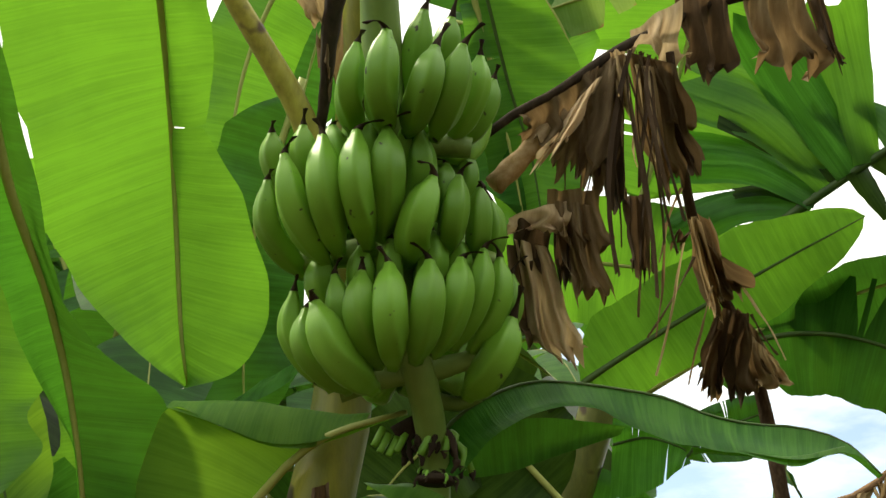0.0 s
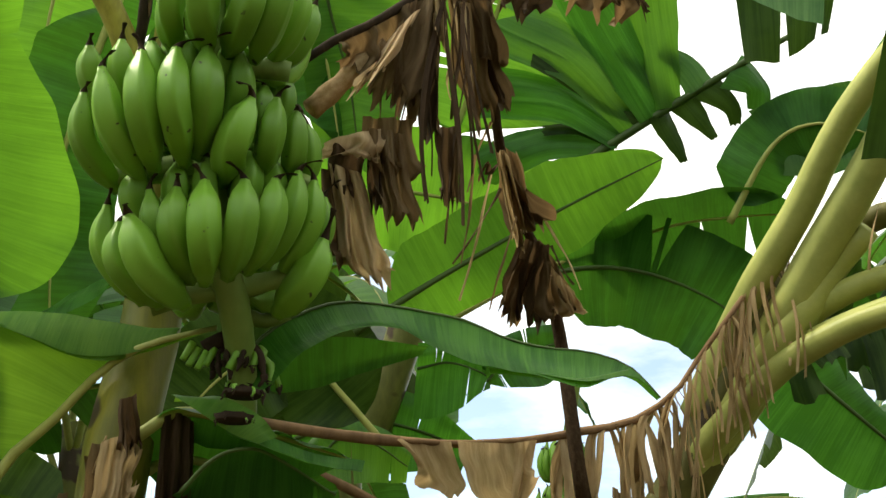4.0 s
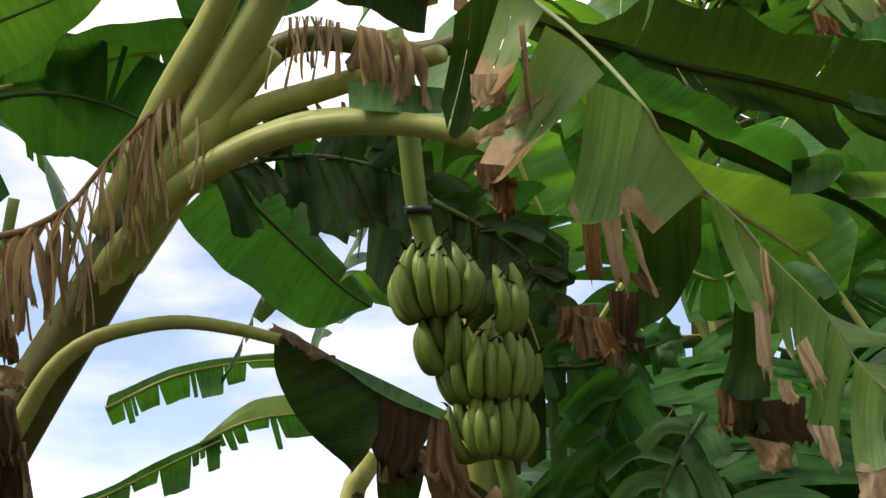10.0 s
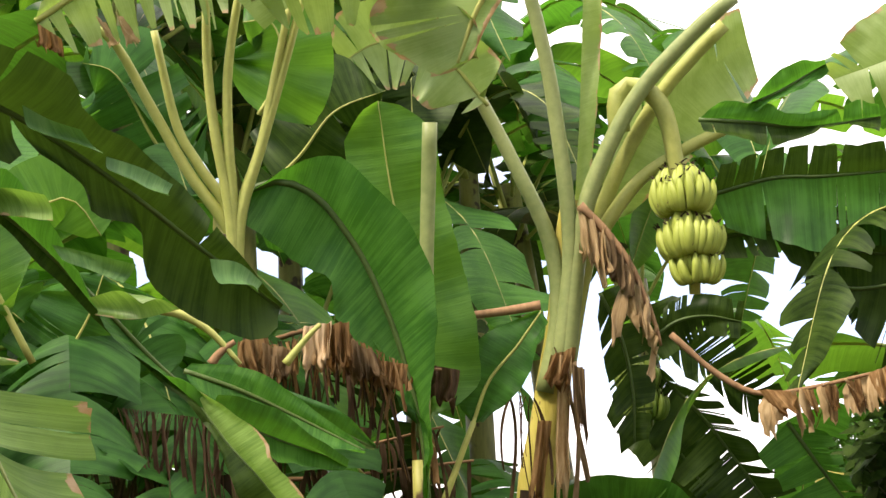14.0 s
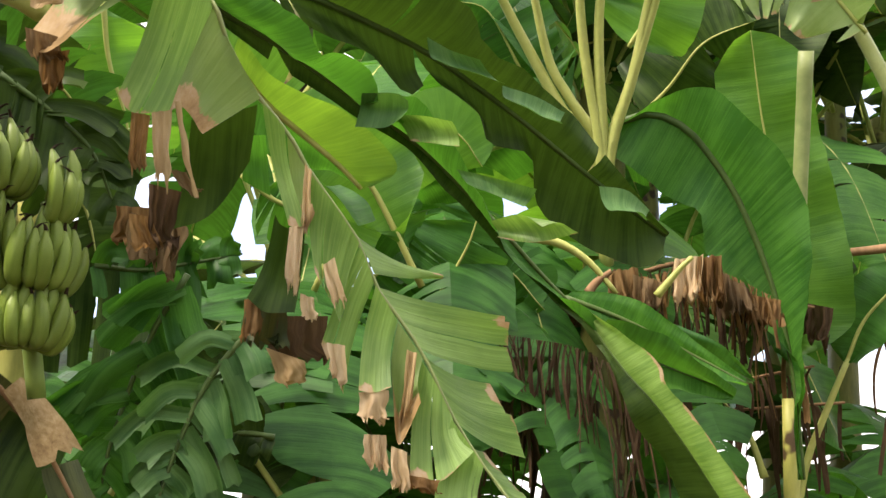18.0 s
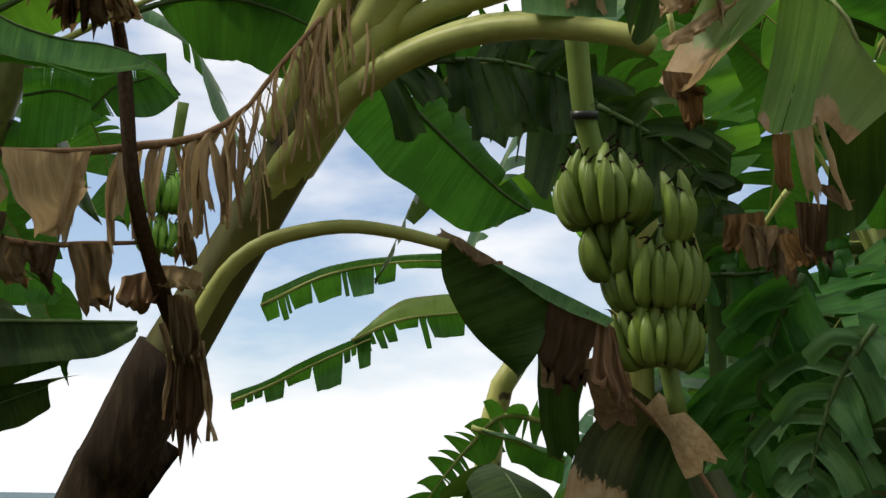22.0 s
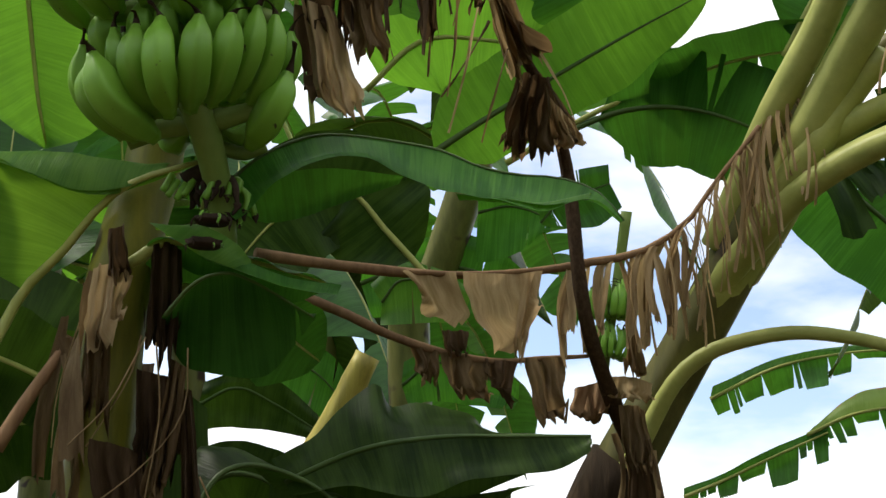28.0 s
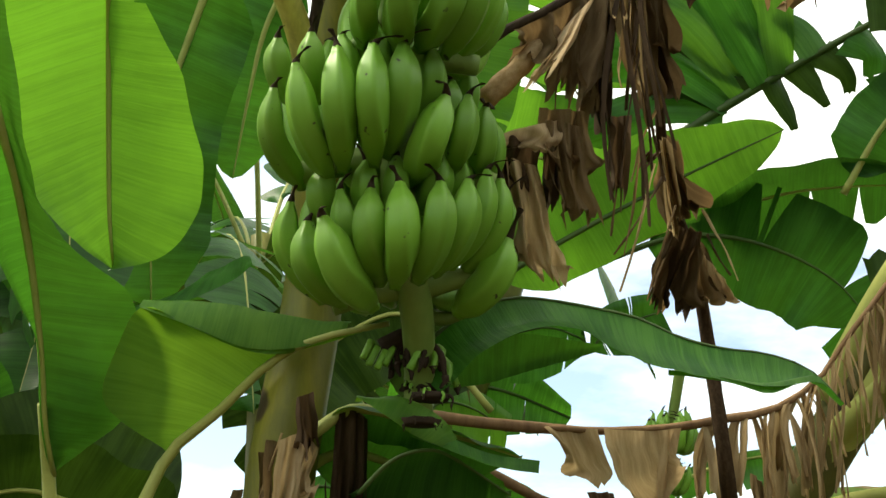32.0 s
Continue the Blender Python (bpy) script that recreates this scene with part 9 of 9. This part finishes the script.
part("dead_stalk", tube("dead_stalk", [(4.913, 1.245, 2.515), (4.873, 1.396, 2.500), (4.828, 1.545, 2.491), (4.807, 1.608, 2.487)], 0.02, 0.014, RACHIS, 8, 10), plant_h, "broken brown leaf stalk")
dry_leaf(plant_h, [(5.044, 0.772, 2.365), (5.092, 0.621, 2.203), (5.120, 0.484, 2.118), (5.134, 0.319, 2.116), (5.140, 0.036, 2.154)], 9, (0.08, 0.2), (0.04, 0.09), DRY_PALE, 0.014, RACHIS, (0.5, 1), 32, "dry leaf with hanging rags")

rag(plant_h, [(5.051, 1.102, 2.942), (5.074, 1.052, 2.900), (5.103, 0.998, 2.841)], [(5.080, 1.096, 2.636), (5.097, 1.051, 2.607), (5.115, 0.997, 2.580)], DRY_PALE, 300, 3, 0.03, 0.4)
rag(plant_h, [(5.097, 1.010, 2.853), (5.122, 0.966, 2.794), (5.153, 0.922, 2.705)], [(5.111, 1.027, 2.569), (5.131, 0.983, 2.517), (5.148, 0.934, 2.480)], DRY, 301, 3, 0.03, 0.4)
rag(plant_h, [(5.141, 0.945, 2.736), (5.172, 0.909, 2.633), (5.209, 0.870, 2.495)], [(5.164, 0.955, 2.377), (5.177, 0.909, 2.351), (5.190, 0.865, 2.319)], DRY_PALE, 302, 3, 0.03, 0.4)
rag(plant_h, [(5.144, 1.285, 2.354), (5.165, 1.182, 2.382)], [(5.106, 1.324, 2.198), (5.135, 1.231, 2.171)], DRY_RUST, 303, 2, 0.03, 0.4)
rag(plant_h, [(5.153, 1.252, 2.352), (5.166, 1.203, 2.349)], [(5.152, 1.334, 1.625), (5.167, 1.281, 1.623)], DRY_PALE, 304, 1, 0.03, 0.4)
rag(plant_h, [(5.171, 1.207, 2.315), (5.186, 1.159, 2.290)], [(5.166, 1.214, 1.928), (5.177, 1.170, 1.926)], DRY, 305, 1, 0.03, 0.4)
hanging_strips(plant_h, [(5.113, 1.475, 2.217), (5.135, 1.41, 2.20), (5.151, 1.357, 2.188)], 9, (0.2, 0.55), (0.006, 0.02), DRY_DARK, 41)
rag(plant_h, [(5.161, 1.365, 2.098), (5.176, 1.310, 2.095)], [(5.124, 1.428, 1.669), (5.140, 1.375, 1.667)], DRY_RUST, 307, 1, 0.03, 0.4)

bunch_c = thing("banana_bunch", (5.249, 0.695, 2.883), "bunch of pale yellow-green bananas on a bent stalk", "banana bunch")
part("stalk", tube("stalk", [(5.147, 0.925, 3.253), (5.095, 0.902, 3.405), (5.107, 0.810, 3.417), (5.155, 0.733, 3.322), (5.227, 0.717, 3.122), (5.294, 0.713, 2.897), (5.347, 0.709, 2.692), (5.371, 0.718, 2.579)], 0.045, 0.024, RIB, 12, 22, 3, 0.04, 0.1, seed=13), bunch_c)
hand(bunch_c, (5.241, 0.710, 2.902), -160, 240, 16, 0.14, FRUIT_LIGHT, 21)
hand(bunch_c, (5.289, 0.697, 2.726), -160, 240, 17, 0.15, FRUIT_LIGHT, 22)
hand(bunch_c, (5.315, 0.692, 2.617), -160, 200, 11, 0.12, FRUIT_LIGHT, 23)

bunch_d = thing("banana_bunch", (6.221, 1.149, 2.294), "small shaded bunch of green bananas", "banana bunch")
part("stalk", tube("stalk", [(6.158, 1.223, 2.594), (6.196, 1.175, 2.430), (6.232, 1.144, 2.213), (6.253, 1.121, 2.052)], 0.03, 0.02, STALK, 10, 12), bunch_d)
hand(bunch_d, (6.161, 1.167, 2.329), -162, 200, 8, 0.12, FRUIT_OLIVE, 31)
hand(bunch_d, (6.184, 1.136, 2.194), -162, 200, 9, 0.12, FRUIT_OLIVE, 32)

# dark comb-like leaves low on the right
plant_i = thing("banana_plant", (6.637, 0.398, 0), "shaded banana plant with dark comb-torn leaves", "banana plant")
part("pseudostem", tube("pseudostem", [plant_i.location, *[(6.672, 0.367, 1.597), (6.658, 0.384, 1.919)]], 0.1, 0.07, STEM, 12, 12, seed=14), plant_i)
leaf(plant_i, [(5.550, 1.580, 1.643), (5.593, 1.409, 1.754), (5.659, 1.124, 1.788), (5.721, 0.809, 1.653)], 0.149, LEAF, up=facing(72, 0.8), fold=(0, -10), seed=134, start=0.02)


right_rib = [(4.876, 0.384, 3.171), (4.874, 0.245, 3.205), (4.855, 0.066, 3.273)]
right_leaf = sheet(plant_i, right_rib, [(4.822, 0.356, 3.179), (4.804, 0.193, 3.256), (4.806, 0.060, 3.261)], LEAF_MID, 310, 0.08, 0.03, tears=0, rib_r=0.012, rib_mat=RIB_DARK)
sheet(right_leaf, right_rib, [(4.843, 0.333, 3.128), (4.843, 0.187, 3.152), (4.813, 0.062, 3.244)], LEAF, 311, 0.08, 0.03, tears=0, name="half_blade")
right_rib = [(4.868, 0.553, 3.147), (4.899, 0.361, 3.112), (4.927, 0.162, 3.065), (4.931, -0.098, 3.059)]
right_leaf = sheet(plant_i, right_rib, [(4.814, 0.492, 3.168), (4.832, 0.328, 3.160), (4.862, 0.153, 3.100), (4.875, -0.101, 3.070)], LEAF_MID, 312, 0.08, 0.03, tears=2, gap=0.1, rib_r=0.012, rib_mat=RIB_DARK)
sheet(right_leaf, right_rib, [(4.846, 0.532, 3.064), (4.877, 0.326, 3.027), (4.888, 0.184, 3.020), (4.895, -0.093, 3.008)], LEAF_SHADED, 313, 0.08, 0.03, tears=3, gap=0.1, name="half_blade")
right_rib = [(5.527, 0.630, 3.041), (5.541, 0.368, 3.076), (5.558, 0.163, 3.055), (5.566, -0.170, 3.032)]
right_leaf = sheet(plant_i, right_rib, [(5.450, 0.574, 3.142), (5.459, 0.349, 3.179), (5.475, 0.123, 3.163), (5.480, -0.184, 3.142)], LEAF_SHADED, 314, 0.08, 0.03, tears=8, gap=0.2, lobes=0.15, rib_r=0.012, rib_mat=RIB_DARK)
sheet(right_leaf, right_rib, [(5.518, 0.594, 2.900), (5.557, 0.419, 2.812), (5.586, 0.221, 2.743), (5.594, -0.133, 2.724)], LEAF, 315, 0.08, 0.03, tears=7, gap=0.12, lobes=0.15, name="half_blade")
right_rib = [(5.664, 0.683, 2.895), (5.702, 0.357, 2.870), (5.736, 0.135, 2.774), (5.751, -0.130, 2.711)]
right_leaf = sheet(plant_i, right_rib, [(5.642, 0.645, 2.793), (5.681, 0.392, 2.734), (5.712, 0.218, 2.635), (5.769, -0.042, 2.350)], LEAF_SHADED, 316, 0.08, 0.03, tears=7, gap=0.3, lobes=0.2, rib_r=0.012, rib_mat=RIB_DARK)
sheet(right_leaf, right_rib, [(5.611, 0.603, 2.937), (5.638, 0.346, 2.921), (5.664, 0.122, 2.859), (5.679, -0.142, 2.803)], LEAF_SHADED, 317, 0.08, 0.03, tears=4, gap=0.1, name="half_blade")
right_rib = [(5.567, 0.231, 2.596), (5.579, 0.062, 2.561), (5.572, -0.201, 2.580)]
right_leaf = sheet(plant_i, right_rib, [(5.531, 0.265, 2.509), (5.566, 0.131, 2.336), (5.598, -0.017, 2.119)], LEAF_SHADED, 318, 0.08, 0.03, tears=7, gap=0.4, lobes=0.3, ragged=0.3, rib_r=0.012, rib_mat=RIB_DARK)
right_rib = [(5.959, 1.106, 2.670), (6.028, 0.910, 2.487), (6.088, 0.704, 2.286), (6.108, 0.599, 2.219)]
right_leaf = sheet(plant_i, right_rib, [(5.928, 0.938, 2.717), (5.956, 0.803, 2.680), (5.990, 0.648, 2.611), (6.068, 0.476, 2.230)], LEAF_SHADED, 319, 0.08, 0.03, tears=15, gap=0.55, lobes=0.15, rib_r=0.012, rib_mat=RIB_DARK)
sheet(right_leaf, right_rib, [(5.939, 1.058, 2.555), (6.007, 0.868, 2.335), (6.059, 0.664, 2.142), (6.070, 0.593, 2.112)], LEAF_SHADED, 320, 0.08, 0.03, tears=10, gap=0.3, lobes=0.15, name="half_blade")
right_rib = [(6.197, 1.130, 2.480), (6.276, 0.897, 2.197), (6.331, 0.698, 1.868), (6.360, 0.528, 1.550)]
right_leaf = sheet(plant_i, right_rib, [(6.180, 0.996, 2.411), (6.250, 0.752, 2.156), (6.294, 0.564, 1.883), (6.320, 0.401, 1.544)], LEAF_SHADED, 321, 0.08, 0.03, tears=16, gap=0.4, lobes=0.15, rib_r=0.012, rib_mat=RIB_DARK)
sheet(right_leaf, right_rib, [(6.156, 1.218, 2.292), (6.213, 1.091, 1.993), (6.262, 0.898, 1.721), (6.288, 0.732, 1.458)], LEAF_SHADED, 322, 0.08, 0.03, tears=14, gap=0.3, lobes=0.15, name="half_blade")
right_rib = [(6.131, 0.487, 2.109), (6.164, 0.334, 1.835), (6.182, 0.134, 1.506)]
right_leaf = sheet(plant_i, right_rib, [(6.077, 0.643, 1.990), (6.104, 0.519, 1.770), (6.117, 0.442, 1.472)], LEAF_MID, 323, 0.08, 0.03, tears=6, gap=0.3, lobes=0.15, rib_r=0.012, rib_mat=RIB_DARK)
sheet(right_leaf, right_rib, [(6.095, 0.341, 2.069), (6.120, 0.225, 1.826), (6.134, 0.035, 1.549)], LEAF_MID, 324, 0.08, 0.03, tears=10, gap=0.3, lobes=0.15, name="half_blade")
sheet(plant_i, [(5.163, -0.499, 3.550), (5.235, -0.229, 3.416), (5.260, 0.064, 3.357)], [(5.212, -0.466, 3.292), (5.257, -0.224, 3.209), (5.255, 0.012, 3.225)], LEAF_PALE, 325, 0.08, 0.03, tears=6, gap=0.4, lobes=0.3)
sheet(plant_i, [(5.255, -0.507, 3.588), (5.328, -0.233, 3.452), (5.354, 0.065, 3.392)], [(5.191, -0.343, 3.642), (5.233, -0.073, 3.567), (5.286, 0.125, 3.427)], LEAF_PALE, 326, 0.08, 0.03, tears=5, gap=0.4, lobes=0.3)
rag(plant_i, [(5.100, 0.470, 2.125), (5.113, 0.338, 2.111)], [(5.090, 0.392, 2.011), (5.095, 0.340, 1.999)], DRY_RUST, 330, 1, 0.02, 0.3)
rag(plant_i, [(5.114, 0.314, 2.113), (5.117, 0.277, 2.110)], [(5.099, 0.278, 1.999), (5.101, 0.256, 1.993)], DRY_RUST, 331, 1, 0.02, 0.3)
rag(plant_i, [(5.119, 0.236, 2.115), (5.121, 0.192, 2.116)], [(5.103, 0.218, 1.998), (5.104, 0.196, 1.992)], DRY_RUST, 332, 1, 0.02, 0.3)
rag(plant_i, [(5.121, 0.158, 2.125), (5.121, 0.105, 2.133)], [(5.105, 0.126, 2.012), (5.107, 0.098, 2.001)], DRY_RUST, 333, 1, 0.02, 0.3)
rag(plant_i, [(5.120, 0.076, 2.147), (5.118, 0.010, 2.170)], [(5.107, 0.039, 2.005), (5.108, 0.006, 1.998)], DRY_RUST, 334, 1, 0.02, 0.3)

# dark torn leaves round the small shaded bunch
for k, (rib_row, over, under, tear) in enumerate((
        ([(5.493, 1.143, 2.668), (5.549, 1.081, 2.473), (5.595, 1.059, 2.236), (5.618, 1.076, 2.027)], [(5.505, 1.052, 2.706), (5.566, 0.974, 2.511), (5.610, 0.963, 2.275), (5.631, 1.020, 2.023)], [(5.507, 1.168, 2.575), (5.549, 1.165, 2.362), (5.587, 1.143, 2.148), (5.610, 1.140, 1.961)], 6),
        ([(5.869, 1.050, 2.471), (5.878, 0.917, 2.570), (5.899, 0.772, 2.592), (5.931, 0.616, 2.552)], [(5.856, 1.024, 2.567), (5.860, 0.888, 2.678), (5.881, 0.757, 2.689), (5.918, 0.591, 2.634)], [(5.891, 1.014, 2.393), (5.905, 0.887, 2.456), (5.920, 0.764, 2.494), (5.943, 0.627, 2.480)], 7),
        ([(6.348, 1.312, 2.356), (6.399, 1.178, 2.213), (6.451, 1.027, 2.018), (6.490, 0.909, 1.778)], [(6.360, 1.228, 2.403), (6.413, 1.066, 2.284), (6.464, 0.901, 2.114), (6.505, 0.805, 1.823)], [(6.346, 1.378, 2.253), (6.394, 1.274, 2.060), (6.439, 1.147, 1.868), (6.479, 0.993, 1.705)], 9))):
    shade_leaf = sheet(plant_i, rib_row, over, LEAF_SHADED, 340 + k, 0.08, 0.03, tears=tear, gap=0.25, lobes=0.15, rib_r=0.012, rib_mat=RIB_DARK)
    sheet(shade_leaf, rib_row, under, LEAF_SHADED, 350 + k, 0.08, 0.03, tears=tear, gap=0.25, lobes=0.15, name="half_blade")

# ---- low bush with small light leaves beyond the grove ----
def bush(at, radius, count, seed, mat, label, lift=0.0, size=1.0):
    rnd = random.Random(seed)
    p = thing("bush", at, label, "bush")
    at = Vector(at)
    for i in range(6):
        a = 6.28 * i / 6 + rnd.random()
        top = at + Vector((math.cos(a) * radius * 0.6, math.sin(a) * radius * 0.6, lift + radius * rnd.uniform(0.2, 0.7)))
        part("branch", tube("branch", [at, at * 0.5 + top * 0.5 + Vector((0, 0, radius * 0.2)), top], 0.02, 0.006, BARK, 6, 8), p)
    vs, fs, uvs = [], [], []
    for i in range(count):
        a, b = rnd.uniform(0, 6.28), math.acos(rnd.uniform(-0.3, 1))
        r = radius * (0.5 + 0.5 * rnd.random() ** 0.5) * (1 + 0.35 * noise.noise(Vector((a * 1.3, b * 2, seed))))
        c = at + Vector((math.cos(a) * math.sin(b) * r, math.sin(a) * math.sin(b) * r, lift + math.cos(b) * r * 1.2))
        d = Vector((rnd.uniform(-1, 1), rnd.uniform(-1, 1), rnd.uniform(-0.9, 0.2))).normalized()
        s = d.orthogonal().normalized()
        L, w, k = rnd.uniform(0.07, 0.13) * size, rnd.uniform(0.016, 0.03) * size, len(vs)
        drop = Vector((0, 0, -0.02))
        vs += [c, c + d * L * 0.4 + s * w, c + d * L * 0.4 - s * w, c + d * L * 0.45 + drop * 0.2, c + d * L + drop]
        uvs += [(0, 0), (0.03, 1), (0.03, 1), (0.04, 0), (0.1, 0.5)]
        fs += [(k, k + 1, k + 3), (k, k + 3, k + 2), (k + 1, k + 4, k + 3), (k + 3, k + 4, k + 2)]
    part("crown", mesh_of("crown", vs, fs, [mat], uvs, smooth=False), p)
    return p


bush((8.576, 0.302, 0), 0.42, 2600, 1, LEAF_YOUNG, "light green bush with small drooping leaves", (8.566, 0.221, 1.992)[2], 0.7)
bush((8.968, 0.472, 0), 0.3, 1600, 2, LEAF_MID, "light green bush with small drooping leaves", (8.969, 0.417, 1.774)[2], 0.7)
bush((6.595, -0.114, 0), 0.45, 700, 3, LEAF_SHADED, "dark green bush with long narrow leaves", (6.439, -0.280, 2.869)[2], 1.7)
bush((6.794, -0.168, 0), 0.45, 700, 4, LEAF_SHADED, "dark green bush with long narrow leaves", (6.785, -0.202, 1.831)[2], 1.7)

# ---- the grove behind ----
def grove_plant(heading, dist, height, count, seed, spread=1.0, mats=None, rips=(3, 14)):
    rnd = random.Random(seed)
    h = radians(heading)
    at = (math.sin(h) * dist, math.cos(h) * dist, 0)
    p = thing("banana_plant", at, "leafy filler banana plant in the grove around", "banana plant", "grove plants")
    lean = Vector((rnd.uniform(-0.25, 0.25), rnd.uniform(-0.25, 0.25), 0))
    top = Vector(at) + Vector((0, 0, height)) + lean
    part("pseudostem", tube("pseudostem", [Vector(at), Vector(at) + Vector((0, 0, height * 0.5)) + lean * 0.3, top], 0.11, 0.06, STEM_OLIVE, 10, 12, 5, 0.04, 0.1, seed=seed), p)
    mats = mats or [LEAF, LEAF, LEAF_YOUNG, LEAF_SHADED, LEAF_MID]
    for i in range(count):
        a = 6.283 * (i + rnd.random() * 0.7) / count
        L = rnd.uniform(1.3, 2.1) * spread
        rise = rnd.uniform(0.25, 0.9)
        o = Vector((math.cos(a), math.sin(a), 0))
        foot = top - Vector((0, 0, rnd.uniform(0.1, 0.5)))
        pts = [foot, foot + o * L * 0.22 + Vector((0, 0, L * rise * 0.55)), foot + o * L * 0.55 + Vector((0, 0, L * rise * 0.8)), foot + o * L * 0.85 + Vector((0, 0, L * rise * 0.55)), foot + o * L * 1.05 + Vector((0, 0, L * (rise * 0.55 - 0.4)))]
        leaf(p, pts, rnd.uniform(0.2, 0.3), rnd.choice(mats), up=(0.02, 0.03, 1), fold=(rnd.uniform(-15, 20), rnd.uniform(-15, 20)), hang=(rnd.uniform(0.1, 0.9), rnd.uniform(0.1, 0.9)),
             tears=(rnd.randrange(*rips), rnd.randrange(*rips)), gap=rnd.uniform(0.2, 0.7), lobes=20, start=0.2, rib=0.016 if rips[0] < 5 else 0.009, rib_mat=RIB if rips[0] < 5 else RIB_DARK, seed=seed * 10 + i, n=30, rows=5)
    return p


GROVE = ((-30, 4.4, 2.4, 8), (-22, 5.4, 3.4, 8), (-14, 4.8, 2.6, 8), (-8, 5.8, 3.6, 8), (-1, 5.0, 2.7, 8), (4, 6.2, 3.7, 8),
         (49, 5.3, 2.4, 8), (47, 6.6, 4.4, 8), (50, 6.0, 3.6, 8), (56, 6.4, 4.4, 8), (55, 5.8, 2.2, 8), (60, 6.8, 4.0, 8), (64, 7.6, 4.6, 9), (66, 6.9, 2.6, 8), (69, 7.4, 3.6, 8), (72, 7.6, 4.2, 8), (76, 8.0, 3.9, 8), (80, 8.6, 3.4, 7), (93, 7.6, 3.4, 8), (99, 6.6, 2.4, 8))
for k, (hd, ds, ht, ct) in enumerate(GROVE):
    grove_plant(hd, ds, ht, ct, 300 + k, mats=[LEAF, LEAF, LEAF_YOUNG, LEAF_SHADED] if hd < 10 else None)
# unseen plants added round the path behind the camera to cut sky light
for k, (hd, ds, ht) in enumerate(((125, 4.0, 2.4), (155, 3.6, 2.2), (185, 4.2, 2.6), (215, 3.8, 2.3), (245, 4.2, 2.5), (278, 5.0, 2.2), (128, 3.4, 3.0), (155, 3.1, 3.0))):
    grove_plant(hd, ds, ht, 8, 400 + k, 1.2, [LEAF, LEAF_SHADED])
# low filler suckers; darker leaves up to heading 40 paint shade under the tall ones
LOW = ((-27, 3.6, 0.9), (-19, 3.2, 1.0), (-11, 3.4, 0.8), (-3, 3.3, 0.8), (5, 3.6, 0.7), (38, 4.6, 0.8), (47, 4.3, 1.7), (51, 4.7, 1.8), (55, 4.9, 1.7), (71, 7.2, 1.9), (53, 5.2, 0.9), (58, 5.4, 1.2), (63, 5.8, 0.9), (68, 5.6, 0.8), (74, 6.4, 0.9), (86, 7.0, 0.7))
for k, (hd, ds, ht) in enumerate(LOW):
    grove_plant(hd, ds, ht, 7, 500 + k, 0.75, [LEAF_MID, LEAF, LEAF] if hd > 40 else [LEAF, LEAF_SHADED, LEAF_SHADED], (9, 20))
